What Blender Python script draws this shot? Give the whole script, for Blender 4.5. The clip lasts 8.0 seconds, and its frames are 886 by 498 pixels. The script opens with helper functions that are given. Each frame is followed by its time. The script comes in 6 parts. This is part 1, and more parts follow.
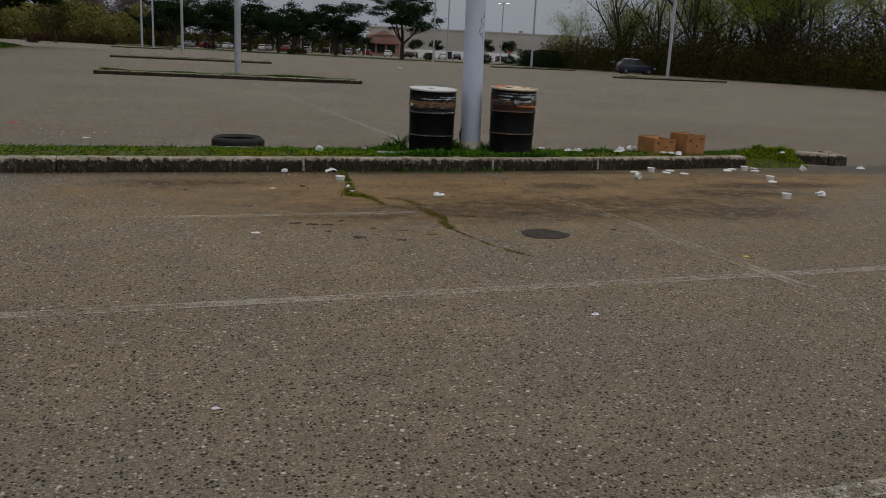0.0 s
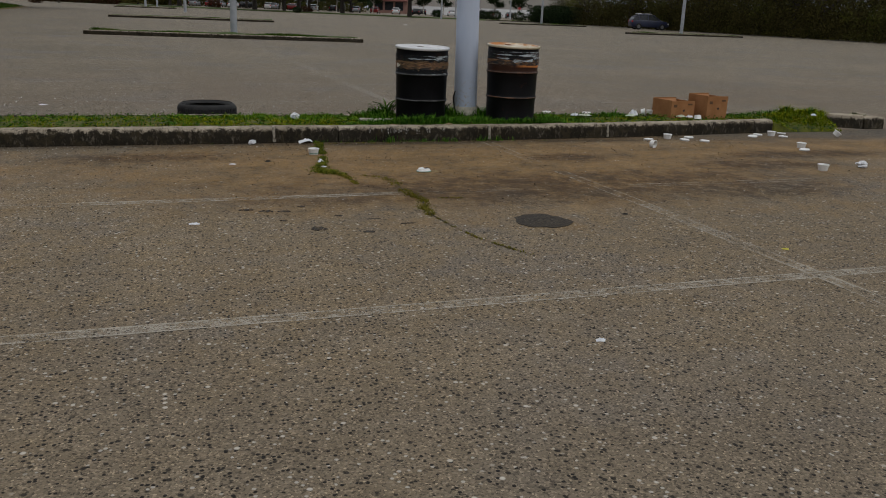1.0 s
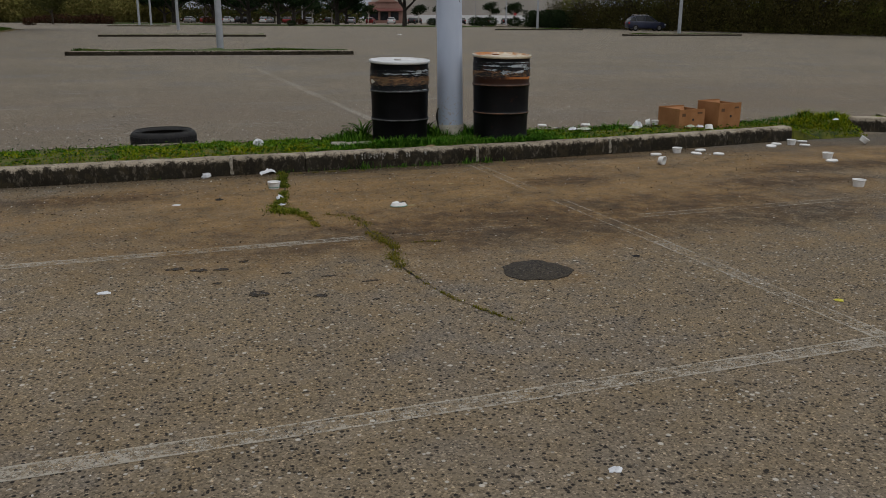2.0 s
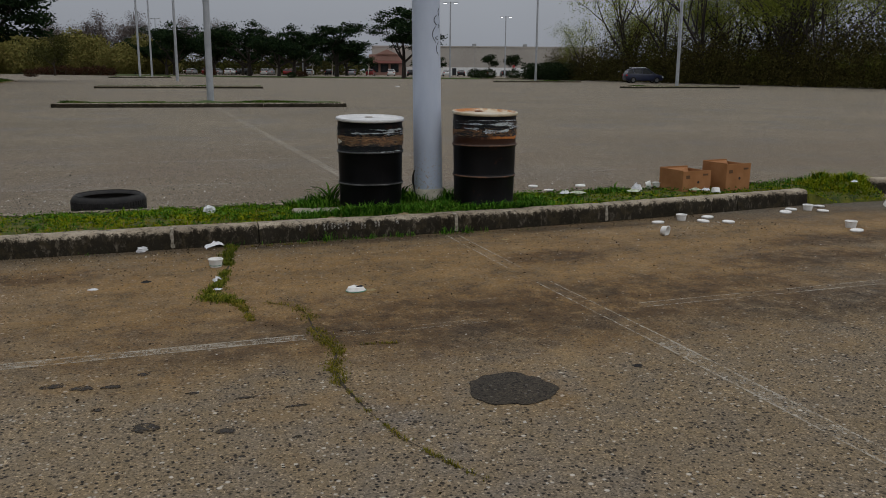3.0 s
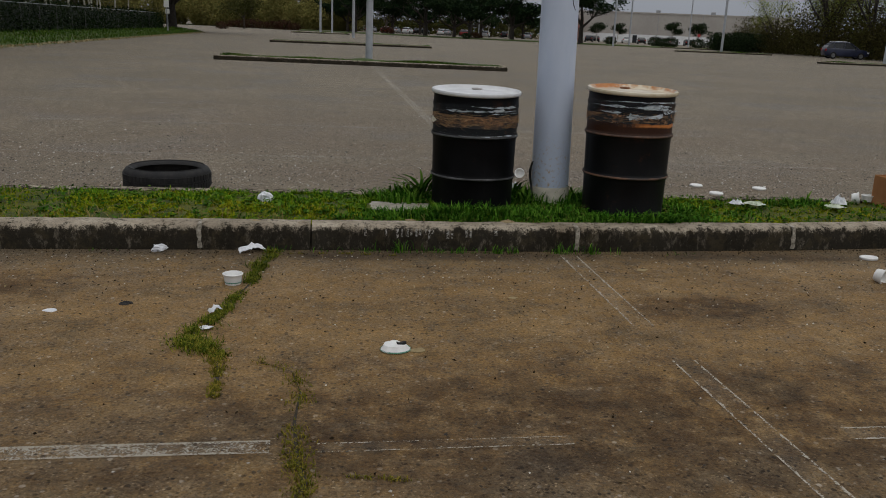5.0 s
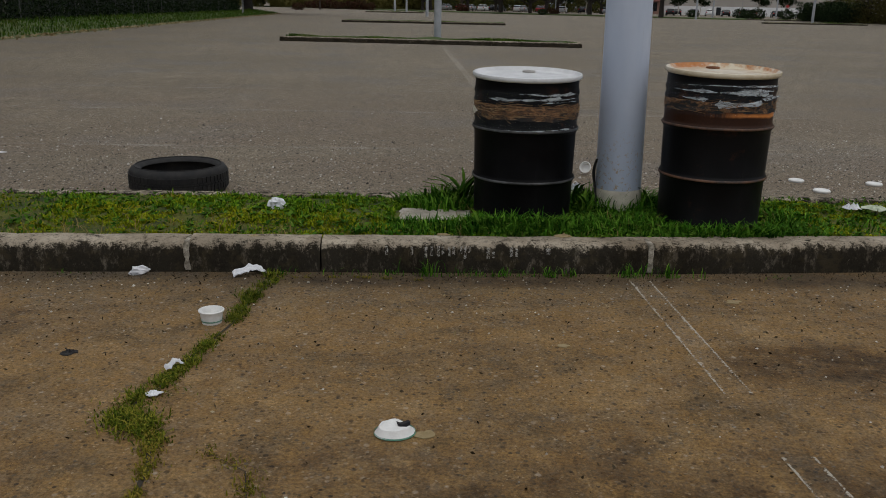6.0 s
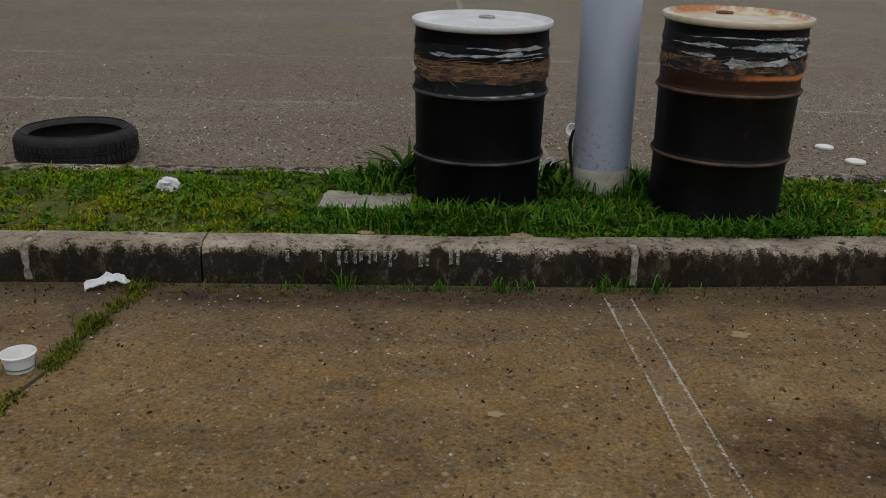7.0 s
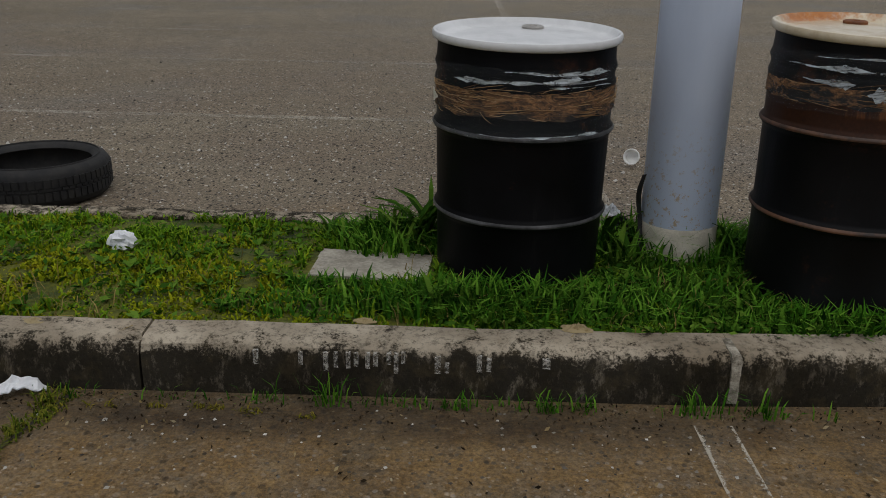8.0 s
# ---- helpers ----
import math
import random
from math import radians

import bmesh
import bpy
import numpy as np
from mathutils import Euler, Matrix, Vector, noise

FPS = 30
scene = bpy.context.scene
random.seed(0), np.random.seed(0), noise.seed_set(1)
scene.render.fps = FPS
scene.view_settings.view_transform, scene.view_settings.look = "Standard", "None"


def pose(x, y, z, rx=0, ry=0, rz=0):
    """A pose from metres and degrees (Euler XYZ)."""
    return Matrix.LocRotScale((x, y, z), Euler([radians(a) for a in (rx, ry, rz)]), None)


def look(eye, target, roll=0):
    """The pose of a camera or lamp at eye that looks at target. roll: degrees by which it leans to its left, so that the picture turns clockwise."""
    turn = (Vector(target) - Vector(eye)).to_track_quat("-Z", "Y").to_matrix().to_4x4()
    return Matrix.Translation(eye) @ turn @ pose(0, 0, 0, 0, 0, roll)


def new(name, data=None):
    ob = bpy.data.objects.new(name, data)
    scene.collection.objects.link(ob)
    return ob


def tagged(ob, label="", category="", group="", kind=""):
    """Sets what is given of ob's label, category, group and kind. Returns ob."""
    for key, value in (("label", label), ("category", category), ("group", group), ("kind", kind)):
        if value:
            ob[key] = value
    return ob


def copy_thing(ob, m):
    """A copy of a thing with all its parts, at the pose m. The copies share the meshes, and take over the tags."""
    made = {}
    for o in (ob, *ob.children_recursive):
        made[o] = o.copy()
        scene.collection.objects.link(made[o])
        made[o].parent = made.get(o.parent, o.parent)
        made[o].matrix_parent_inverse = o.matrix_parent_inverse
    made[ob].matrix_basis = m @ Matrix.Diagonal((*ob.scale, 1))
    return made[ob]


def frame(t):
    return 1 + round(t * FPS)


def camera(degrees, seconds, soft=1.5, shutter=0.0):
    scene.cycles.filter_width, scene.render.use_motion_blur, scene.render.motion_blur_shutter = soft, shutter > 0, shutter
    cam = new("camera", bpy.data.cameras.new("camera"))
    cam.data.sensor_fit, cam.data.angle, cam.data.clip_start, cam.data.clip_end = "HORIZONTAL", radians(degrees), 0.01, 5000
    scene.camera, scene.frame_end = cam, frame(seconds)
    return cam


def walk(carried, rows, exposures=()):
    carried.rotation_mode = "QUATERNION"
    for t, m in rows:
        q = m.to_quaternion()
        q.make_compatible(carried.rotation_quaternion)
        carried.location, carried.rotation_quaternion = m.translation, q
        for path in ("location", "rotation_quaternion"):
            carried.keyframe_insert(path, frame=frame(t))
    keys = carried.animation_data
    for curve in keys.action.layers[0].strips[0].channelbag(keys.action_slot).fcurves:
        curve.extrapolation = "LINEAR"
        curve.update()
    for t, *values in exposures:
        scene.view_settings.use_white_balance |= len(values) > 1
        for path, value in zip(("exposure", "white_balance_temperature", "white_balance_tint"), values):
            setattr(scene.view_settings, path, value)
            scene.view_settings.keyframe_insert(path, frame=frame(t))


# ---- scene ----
cam = camera(55.7, 8.0, soft=0.95)
PATH = [
    (0, (0.077, 0.767, 1.361), (0.739, 2.599, 0.908), 2.8),
    (0.5, (0.377, 1.222, 1.349), (1.043, 3.061, 0.932), 2.1),
    (1, (0.637, 1.712, 1.332), (1.27, 3.528, 0.785), 2.3),
    (1.5, (0.881, 2.162, 1.328), (1.484, 3.965, 0.707), 0.4),
    (2, (1.141, 2.645, 1.334), (1.766, 4.469, 0.804), 0.3),
    (2.2, (1.247, 2.855, 1.352), (1.936, 4.67, 0.868), 0.2),
    (3.3, (1.806, 3.725, 1.345), (2.417, 5.584, 0.933), 0.5),
    (3.5, (1.895, 3.877, 1.349), (2.499, 5.733, 0.914), 0.6),
    (4, (2.152, 4.279, 1.343), (2.683, 6.168, 0.957), 1.3),
    (4.2, (2.263, 4.423, 1.331), (2.637, 6.346, 0.927), 0.7),
    (5.3, (2.61, 5.464, 1.312), (2.833, 7.382, 0.789), 2.0),
    (5.5, (2.671, 5.67, 1.304), (2.85, 7.596, 0.797), 1.3),
    (6, (2.834, 6.112, 1.288), (2.911, 8.03, 0.729), 1.2),
    (6.5, (3.051, 6.61, 1.279), (2.94, 8.524, 0.709), 0.6),
    (7, (3.233, 7.124, 1.255), (3.278, 8.999, 0.56), 1.3),
    (7.5, (3.311, 7.561, 1.24), (3.301, 9.446, 0.572), 2.4),
    (8, (3.276, 8.047, 1.22), (3.233, 9.919, 0.517), 1.1),
]
walk(cam, [(t, look(eye, target, roll)) for t, eye, target, roll in PATH],
     [(0.0, -0.10), (0.5, -0.13), (1.0, -0.02), (2.0, 0.02), (3.5, 0.0), (4.0, -0.04), (4.2, -0.04), (5.5, 0.04), (6.0, -0.03), (6.5, -0.02), (7.0, -0.04), (8.0, -0.04)])

# ---- world and light ----
SKY_STRENGTH = 0.45
world = bpy.data.worlds.new("overcast_sky")
scene.world = world
world.use_nodes = True
wt = world.node_tree
wt.nodes.clear()
w_out = wt.nodes.new("ShaderNodeOutputWorld")
w_bg = wt.nodes.new("ShaderNodeBackground")
w_sky = wt.nodes.new("ShaderNodeTexSky")
w_sky.sky_type = "NISHITA"
w_sky.sun_disc = False
w_sky.sun_elevation, w_sky.sun_rotation = radians(48), radians(-150)
w_sky.air_density, w_sky.dust_density = 1.0, 3.0
w_geo = wt.nodes.new("ShaderNodeTexCoord")
w_sep = wt.nodes.new("ShaderNodeSeparateXYZ")
w_ramp = wt.nodes.new("ShaderNodeValToRGB")
w_ramp.color_ramp.elements[0].position = 0.0
w_ramp.color_ramp.elements[0].color = (0.56, 0.60, 0.68, 1)
w_ramp.color_ramp.elements[1].position = 0.9
w_ramp.color_ramp.elements[1].color = (1.65, 1.68, 1.75, 1)
w_noise = wt.nodes.new("ShaderNodeTexNoise")
w_noise.inputs["Scale"].default_value = 2.2
w_noise.inputs["Detail"].default_value = 5
w_nr = wt.nodes.new("ShaderNodeMapRange")
w_nr.inputs["To Min"].default_value, w_nr.inputs["To Max"].default_value = 0.85, 1.15
w_mul = wt.nodes.new("ShaderNodeMix")
w_mul.data_type, w_mul.blend_type = "RGBA", "MULTIPLY"
w_mul.inputs["Factor"].default_value = 1.0
w_scale = wt.nodes.new("ShaderNodeMix")
w_scale.data_type, w_scale.blend_type = "RGBA", "MIX"
w_scale.inputs["Factor"].default_value = 0.94
w_dim = wt.nodes.new("ShaderNodeMix")
w_dim.data_type, w_dim.blend_type = "RGBA", "MULTIPLY"
w_dim.inputs["Factor"].default_value = 1.0
w_dim.inputs["B"].default_value = (0.12, 0.12, 0.12, 1)
wt.links.new(w_geo.outputs["Generated"], w_sep.inputs[0])
wt.links.new(w_sep.outputs["Z"], w_ramp.inputs[0])
wt.links.new(w_geo.outputs["Generated"], w_noise.inputs["Vector"])
wt.links.new(w_noise.outputs[0], w_nr.inputs["Value"])
wt.links.new(w_ramp.outputs[0], w_mul.inputs["A"])
wt.links.new(w_nr.outputs[0], w_mul.inputs["B"])
wt.links.new(w_sky.outputs[0], w_dim.inputs["A"])
wt.links.new(w_dim.outputs["Result"], w_scale.inputs["A"])
wt.links.new(w_mul.outputs["Result"], w_scale.inputs["B"])
wt.links.new(w_scale.outputs["Result"], w_bg.inputs["Color"])
w_bg.inputs["Strength"].default_value = SKY_STRENGTH
wt.links.new(w_bg.outputs[0], w_out.inputs[0])

sun = new("sun", bpy.data.lights.new("sun", "SUN"))
sun.data.energy, sun.data.angle, sun.data.color = 0.55, radians(40), (1.0, 0.95, 0.88)
sun.matrix_world = look((0, 0, 30), (-8, 14, 0))


# ---- material helpers ----
class Nodes:
    def __init__(self, name):
        self.mat = bpy.data.materials.new(name)
        self.mat.use_nodes = True
        self.t = self.mat.node_tree
        self.t.nodes.clear()
        self.out = self.t.nodes.new("ShaderNodeOutputMaterial")
        self.bsdf = self.t.nodes.new("ShaderNodeBsdfPrincipled")
        self.t.links.new(self.bsdf.outputs[0], self.out.inputs[0])
        self.geo = None

    def put(self, socket, value):
        if isinstance(value, (int, float)):
            socket.default_value = value
        elif isinstance(value, tuple):
            socket.default_value = (*value, 1) if len(value) == 3 and socket.type == "RGBA" else value
        else:
            self.t.links.new(value, socket)

    def pos(self):
        if self.geo is None:
            self.geo = self.t.nodes.new("ShaderNodeNewGeometry")
        return self.geo.outputs["Position"]

    def obj(self):
        return self.t.nodes.new("ShaderNodeTexCoord").outputs["Object"]

    def uv(self):
        return self.t.nodes.new("ShaderNodeTexCoord").outputs["UV"]

    def rnd(self):
        return self.t.nodes.new("ShaderNodeObjectInfo").outputs["Random"]

    def island(self):
        return self.t.nodes.new("ShaderNodeNewGeometry").outputs["Random Per Island"]

    def xyz(self, v):
        n = self.t.nodes.new("ShaderNodeSeparateXYZ")
        self.put(n.inputs[0], v)
        return n.outputs[0], n.outputs[1], n.outputs[2]

    def m(self, op, a, b=0.0, c=0.0):
        n = self.t.nodes.new("ShaderNodeMath")
        n.operation = op
        for s, v in zip(n.inputs, (a, b, c)):
            self.put(s, v)
        return n.outputs[0]

    def scaled(self, v, s):
        n = self.t.nodes.new("ShaderNodeMapping")
        self.put(n.inputs["Vector"], v)
        n.inputs["Scale"].default_value = s
        return n.outputs[0]

    def noise(self, v, scale, detail=4, rough=0.6, dist=0.0):
        n = self.t.nodes.new("ShaderNodeTexNoise")
        self.put(n.inputs["Vector"], v)
        n.inputs["Scale"].default_value, n.inputs["Detail"].default_value = scale, detail
        n.inputs["Roughness"].default_value, n.inputs["Distortion"].default_value = rough, dist
        return n.outputs[0]

    def voronoi(self, v, scale, feature="F1"):
        n = self.t.nodes.new("ShaderNodeTexVoronoi")
        n.feature = feature
        self.put(n.inputs["Vector"], v)
        n.inputs["Scale"].default_value = scale
        return n

    def ramp(self, v, stops):
        n = self.t.nodes.new("ShaderNodeValToRGB")
        self.put(n.inputs[0], v)
        e = n.color_ramp.elements
        while len(e) < len(stops):
            e.new(0.5)
        for el, (p, c) in zip(e, stops):
            el.position = p
            el.color = (c, c, c, 1) if isinstance(c, (int, float)) else (*c, 1)
        return n.outputs[0]

    def step(self, v, lo, hi):
        n = self.t.nodes.new("ShaderNodeMapRange")
        n.interpolation_type = "SMOOTHSTEP"
        self.put(n.inputs["Value"], v)
        n.inputs["From Min"].default_value, n.inputs["From Max"].default_value = lo, hi
        return n.outputs[0]

    def mix(self, f, a, b, mode="MIX"):
        n = self.t.nodes.new("ShaderNodeMix")
        n.data_type, n.blend_type = "RGBA", mode
        self.put(n.inputs["Factor"], f)
        self.put(n.inputs["A"], a)
        self.put(n.inputs["B"], b)
        return n.outputs["Result"]

    def bump(self, h, strength=0.5, dist=0.01, normal=None):
        n = self.t.nodes.new("ShaderNodeBump")
        self.put(n.inputs["Height"], h)
        n.inputs["Strength"].default_value, n.inputs["Distance"].default_value = strength, dist
        if normal is not None:
            self.put(n.inputs["Normal"], normal)
        return n.outputs[0]

    def done(self, color, rough=0.8, metal=0.0, normal=None, alpha=None, spec=None, trans=None):
        b = self.bsdf
        self.put(b.inputs["Base Color"], color)
        self.put(b.inputs["Roughness"], rough)
        self.put(b.inputs["Metallic"], metal)
        if normal is not None:
            self.put(b.inputs["Normal"], normal)
        if alpha is not None:
            self.put(b.inputs["Alpha"], alpha)
        if spec is not None:
            self.put(b.inputs["Specular IOR Level"], spec)
        if trans is not None:
            self.put(b.inputs["Transmission Weight"], trans)
        return self.mat


def simple(name, a, b, scale=8.0, rough=0.8, metal=0.0, bump=0.0, dist=0.01, world_space=False):
    """Two colours mixed by coarse and fine noise."""
    n = Nodes(name)
    p = n.pos() if world_space else n.obj()
    big = n.noise(p, scale, 5)
    fine = n.noise(p, scale * 9, 3)
    f = n.step(n.m("ADD", n.m("MULTIPLY", big, 0.7), n.m("MULTIPLY", fine, 0.3)), 0.35, 0.65)
    nm = n.bump(fine, bump, dist) if bump else None
    return n.done(n.mix(f, a, b), rough, metal, nm)


def leafy(name, a, b, c, patchy=None, size=4.5, thin=0.0):
    """Leaf colours that vary from piece to piece."""
    n = Nodes(name)
    col = n.ramp(n.island(), [(0.0, a), (0.5, b), (1.0, c)])
    shade = n.noise(n.pos(), 0.9, 3)
    col = n.mix(n.step(shade, 0.3, 0.7), col, n.mix(0.5, col, a))
    if patchy:
        f = n.noise(n.pos(), size, 5, 0.65)
        col = n.mix(n.m("MULTIPLY", n.step(f, 0.52, 0.66), 0.5), col, patchy)
        d = n.noise(n.pos(), size * 1.7, 4, 0.65)
        col = n.mix(n.m("MULTIPLY", n.step(d, 0.52, 0.66), 0.8), col, n.mix(1.0, col, (0.30, 0.42, 0.30), "MULTIPLY"))
    if thin:
        glow = n.t.nodes.new("ShaderNodeBsdfTranslucent")
        both = n.t.nodes.new("ShaderNodeMixShader")
        both.inputs[0].default_value = thin
        n.put(glow.inputs["Color"], col)
        n.t.links.new(n.bsdf.outputs[0], both.inputs[1])
        n.t.links.new(glow.outputs[0], both.inputs[2])
        n.t.links.new(both.outputs[0], n.out.inputs[0])
    return n.done(col, 0.85, spec=0.04)


# ---- asphalt ----
def ellipse(n, x, y, cx, cy, rx, ry, wob, soft=0.5):
    dx = n.m("DIVIDE", n.m("SUBTRACT", x, cx), rx)
    dy = n.m("DIVIDE", n.m("SUBTRACT", y, cy), ry)
    d = n.m("SQRT", n.m("ADD", n.m("MULTIPLY", dx, dx), n.m("MULTIPLY", dy, dy)))
    d = n.m("ADD", d, n.m("MULTIPLY", n.m("SUBTRACT", wob, 0.5), 1.7))
    return n.m("SUBTRACT", 1.0, n.step(d, 1.0 - soft, 1.0 + soft))


def asphalt_material(name, tone=1.0, near=True):
    n = Nodes(name)
    p = n.pos()
    x, y, z = n.xyz(p)
    wob = n.noise(p, 1.3, 6, 0.65)
    wob2 = n.noise(p, 5.0, 5, 0.65)
    big = n.noise(p, 0.22, 5, 0.6)
    mid = n.noise(p, 2.5, 6, 0.7)
    stone = n.voronoi(p, 150.0)
    stone2 = n.voronoi(p, 66.0)
    r1, r2, r3 = n.xyz(stone.outputs["Color"])
    q1, q2, q3 = n.xyz(stone2.outputs["Color"])
    fine = n.noise(p, 220.0, 2)
    grit = n.ramp(r1, [(0.0, 0.38), (0.13, 0.58), (0.28, 0.90), (0.70, 1.07), (0.88, 1.38), (0.975, 1.8), (1.0, 2.8)])
    core = n.m("SUBTRACT", 1.0, n.step(stone2.outputs["Distance"], 0.34, 0.56))
    pit = n.m("MULTIPLY", core, n.m("SUBTRACT", 1.0, n.step(q1, 0.135, 0.19)))
    chip = n.m("MULTIPLY", core, n.step(q1, 0.95, 0.97))
    stone3 = n.voronoi(p, 34.0)
    s1, s2, s3 = n.xyz(stone3.outputs["Color"])
    core3 = n.m("SUBTRACT", 1.0, n.step(stone3.outputs["Distance"], 0.22, 0.40))
    hole = n.m("MULTIPLY", core3, n.m("SUBTRACT", 1.0, n.step(s1, 0.09, 0.12)))
    flake = n.m("MULTIPLY", core3, n.step(s1, 0.968, 0.98))
    tan_stone = n.m("MULTIPLY", core, n.step(q2, 0.80, 0.86))
    base = n.mix(n.step(big, 0.35, 0.65), (0.170 * tone, 0.135 * tone, 0.092 * tone), (0.220 * tone, 0.177 * tone, 0.122 * tone))
    base = n.mix(n.step(mid, 0.35, 0.75), base, (0.150 * tone, 0.122 * tone, 0.088 * tone))
    tint = n.noise(p, 0.55, 4, 0.6)
    base = n.mix(n.m("MULTIPLY", n.step(tint, 0.48, 0.66), 0.55), base, (0.150 * tone, 0.136 * tone, 0.122 * tone))
    # grazing sky sheen tinted in beyond the island; dust lies on the kerb approach
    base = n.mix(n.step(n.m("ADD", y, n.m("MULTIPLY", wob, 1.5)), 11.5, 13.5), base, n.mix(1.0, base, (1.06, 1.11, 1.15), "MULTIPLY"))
    # brown dirt swept over the strip just behind the island
    swept = n.noise(n.scaled(p, (0.35, 0.9, 1.0)), 1.0, 6, 0.7)
    behind = n.m("MULTIPLY", n.step(y, 11.3, 11.8), n.m("SUBTRACT", 1.0, n.step(y, 14.0, 24.0)))
    base = n.mix(n.m("MULTIPLY", behind, n.m("ADD", 0.15, n.m("MULTIPLY", n.step(swept, 0.38, 0.62), 0.55))), base, (0.172 * tone, 0.132 * tone, 0.092 * tone))
    dust = n.m("MULTIPLY", ellipse(n, x, y, 2.6, 7.0, 6.0, 2.6, wob, 0.7), n.m("MULTIPLY", n.step(wob2, 0.30, 0.65), 0.55 if near else 0.0))
    base = n.mix(dust, base, (0.235 * tone, 0.168 * tone, 0.085 * tone))
    rock = n.mix(1.0, base, grit, "MULTIPLY")
    rock = n.mix(n.m("MULTIPLY", tan_stone, 0.55), rock, (0.30 * tone, 0.245 * tone, 0.175 * tone))
    rock = n.mix(n.m("MULTIPLY", chip, 0.7), rock, (0.55 * tone, 0.52 * tone, 0.46 * tone))
    rock = n.mix(n.m("MULTIPLY", pit, 0.97), rock, (0.008, 0.007, 0.006))
    rock = n.mix(n.m("MULTIPLY", flake, 0.85), rock, (0.60 * tone, 0.56 * tone, 0.49 * tone))
    rock = n.mix(n.m("MULTIPLY", hole, 0.9), rock, (0.014, 0.012, 0.009))
    # brown silt washed down against the kerb
    silt = ellipse(n, x, y, 3.7, 9.1, 3.8, 2.0, wob, 0.5)
    silt = n.m("MAXIMUM", silt, ellipse(n, x, y, 7.2, 9.4, 2.4, 0.8, wob, 0.6))
    silt = n.m("MULTIPLY", silt, n.step(n.m("ADD", wob2, n.m("MULTIPLY", silt, 0.6)), 0.40, 0.75))
    silt_col = n.mix(n.step(mid, 0.3, 0.7), (0.196, 0.111, 0.036), (0.262, 0.155, 0.053))
    broad = n.noise(p, 2.4, 8, 0.76, 0.15)
    silt_col = n.mix(n.m("MULTIPLY", n.step(broad, 0.50, 0.64), 0.75), silt_col, (0.082, 0.052, 0.020))
    silt_col = n.mix(n.m("MULTIPLY", n.m("SUBTRACT", 1.0, n.step(broad, 0.36, 0.47)), 0.65), silt_col, (0.35, 0.228, 0.098))
    tide = n.noise(n.scaled(p, (0.75, 1.9, 1.0)), 1.0, 7, 0.68, 0.3)
    silt_col = n.mix(n.m("MULTIPLY", n.step(tide, 0.50, 0.66), 0.62), silt_col, (0.092, 0.058, 0.025))
    silt_col = n.mix(n.m("MULTIPLY", n.m("SUBTRACT", 1.0, n.step(tide, 0.32, 0.46)), 0.30), silt_col, (0.34, 0.222, 0.098))
    grain = n.ramp(n.noise(p, 75.0, 6, 0.85), [(0.32, 0.18), (0.50, 1.0), (0.68, 1.95)])
    silt_col = n.mix(1.0, silt_col, grain, "MULTIPLY")
    silt_col = n.mix(n.m("MULTIPLY", n.step(r1, 0.987, 0.993), 0.5), silt_col, (0.42, 0.33, 0.22))
    silt_col = n.mix(n.m("MULTIPLY", n.m("MULTIPLY", core, n.step(q2, 0.93, 0.945)), 0.8), silt_col, (0.035, 0.026, 0.016))
    silt_col = n.mix(n.m("MULTIPLY", flake, 0.30), silt_col, (0.44, 0.36, 0.25))
    silt_col = n.mix(n.m("MULTIPLY", hole, 0.55), silt_col, (0.030, 0.022, 0.013))
    thin = n.step(n.noise(p, 11.0, 8, 0.8), 0.36, 0.62)
    cover = n.m("MULTIPLY", silt, n.m("ADD", 0.50, n.m("MULTIPLY", thin, 0.46)))
    if not near:
        cover = 0.0
    col = n.mix(cover, rock, silt_col)
    # dark damp stains
    dark = ellipse(n, x, y, 3.7, 7.72, 2.3, 0.55, wob2, 0.6)
    for cx, cy, rx, ry in ((4.45, 9.0, 0.36, 0.22), (5.4, 7.4, 0.9, 0.35), (7.2, 8.9, 1.1, 0.24), (0.5, 9.35, 0.75, 0.22), (1.95, 7.42, 0.16, 0.14), (6.3, 8.4, 0.8, 0.25), (3.0, 9.98, 1.0, 0.09), (5.2, 10.0, 0.7, 0.08)):
        dark = n.m("MAXIMUM", dark, ellipse(n, x, y, cx, cy, rx, ry, wob2, 0.6))
    col = n.mix(n.m("MULTIPLY", n.m("MULTIPLY", dark, n.step(n.noise(p, 7.0, 8, 0.78), 0.30, 0.60)), 0.92 if near else 0.0), col, n.mix(1.0, col, (0.30, 0.25, 0.19), "MULTIPLY"))
    # olive algae film on the damp strip along the kerb
    damp = n.m("MULTIPLY", n.step(n.m("ADD", y, n.m("MULTIPLY", wob, 0.9)), 9.75, 10.35), n.m("SUBTRACT", 1.0, n.step(y, 10.6, 10.7)))
    damp = n.m("MULTIPLY", damp, n.m("SUBTRACT", 1.0, n.step(n.m("ADD", x, n.m("MULTIPLY", wob2, 1.2)), 4.2, 5.4)))
    col = n.mix(n.m("MULTIPLY", damp, 0.55 if near else 0.0), col, n.mix(1.0, col, (0.80, 0.88, 1.02), "MULTIPLY"))
    # grime in the gutter line
    gut = n.m("MULTIPLY", n.step(n.m("ADD", y, n.m("MULTIPLY", wob2, 0.5)), 9.95, 10.3), n.m("SUBTRACT", 1.0, n.step(y, 10.6, 10.7)))
    col = n.mix(n.m("MULTIPLY", gut, 0.5 if near else 0.0), col, (0.05, 0.042, 0.03))
    h = n.m("ADD", n.m("MULTIPLY", stone.outputs["Distance"], -0.6), n.m("MULTIPLY", stone2.outputs["Distance"], -0.7))
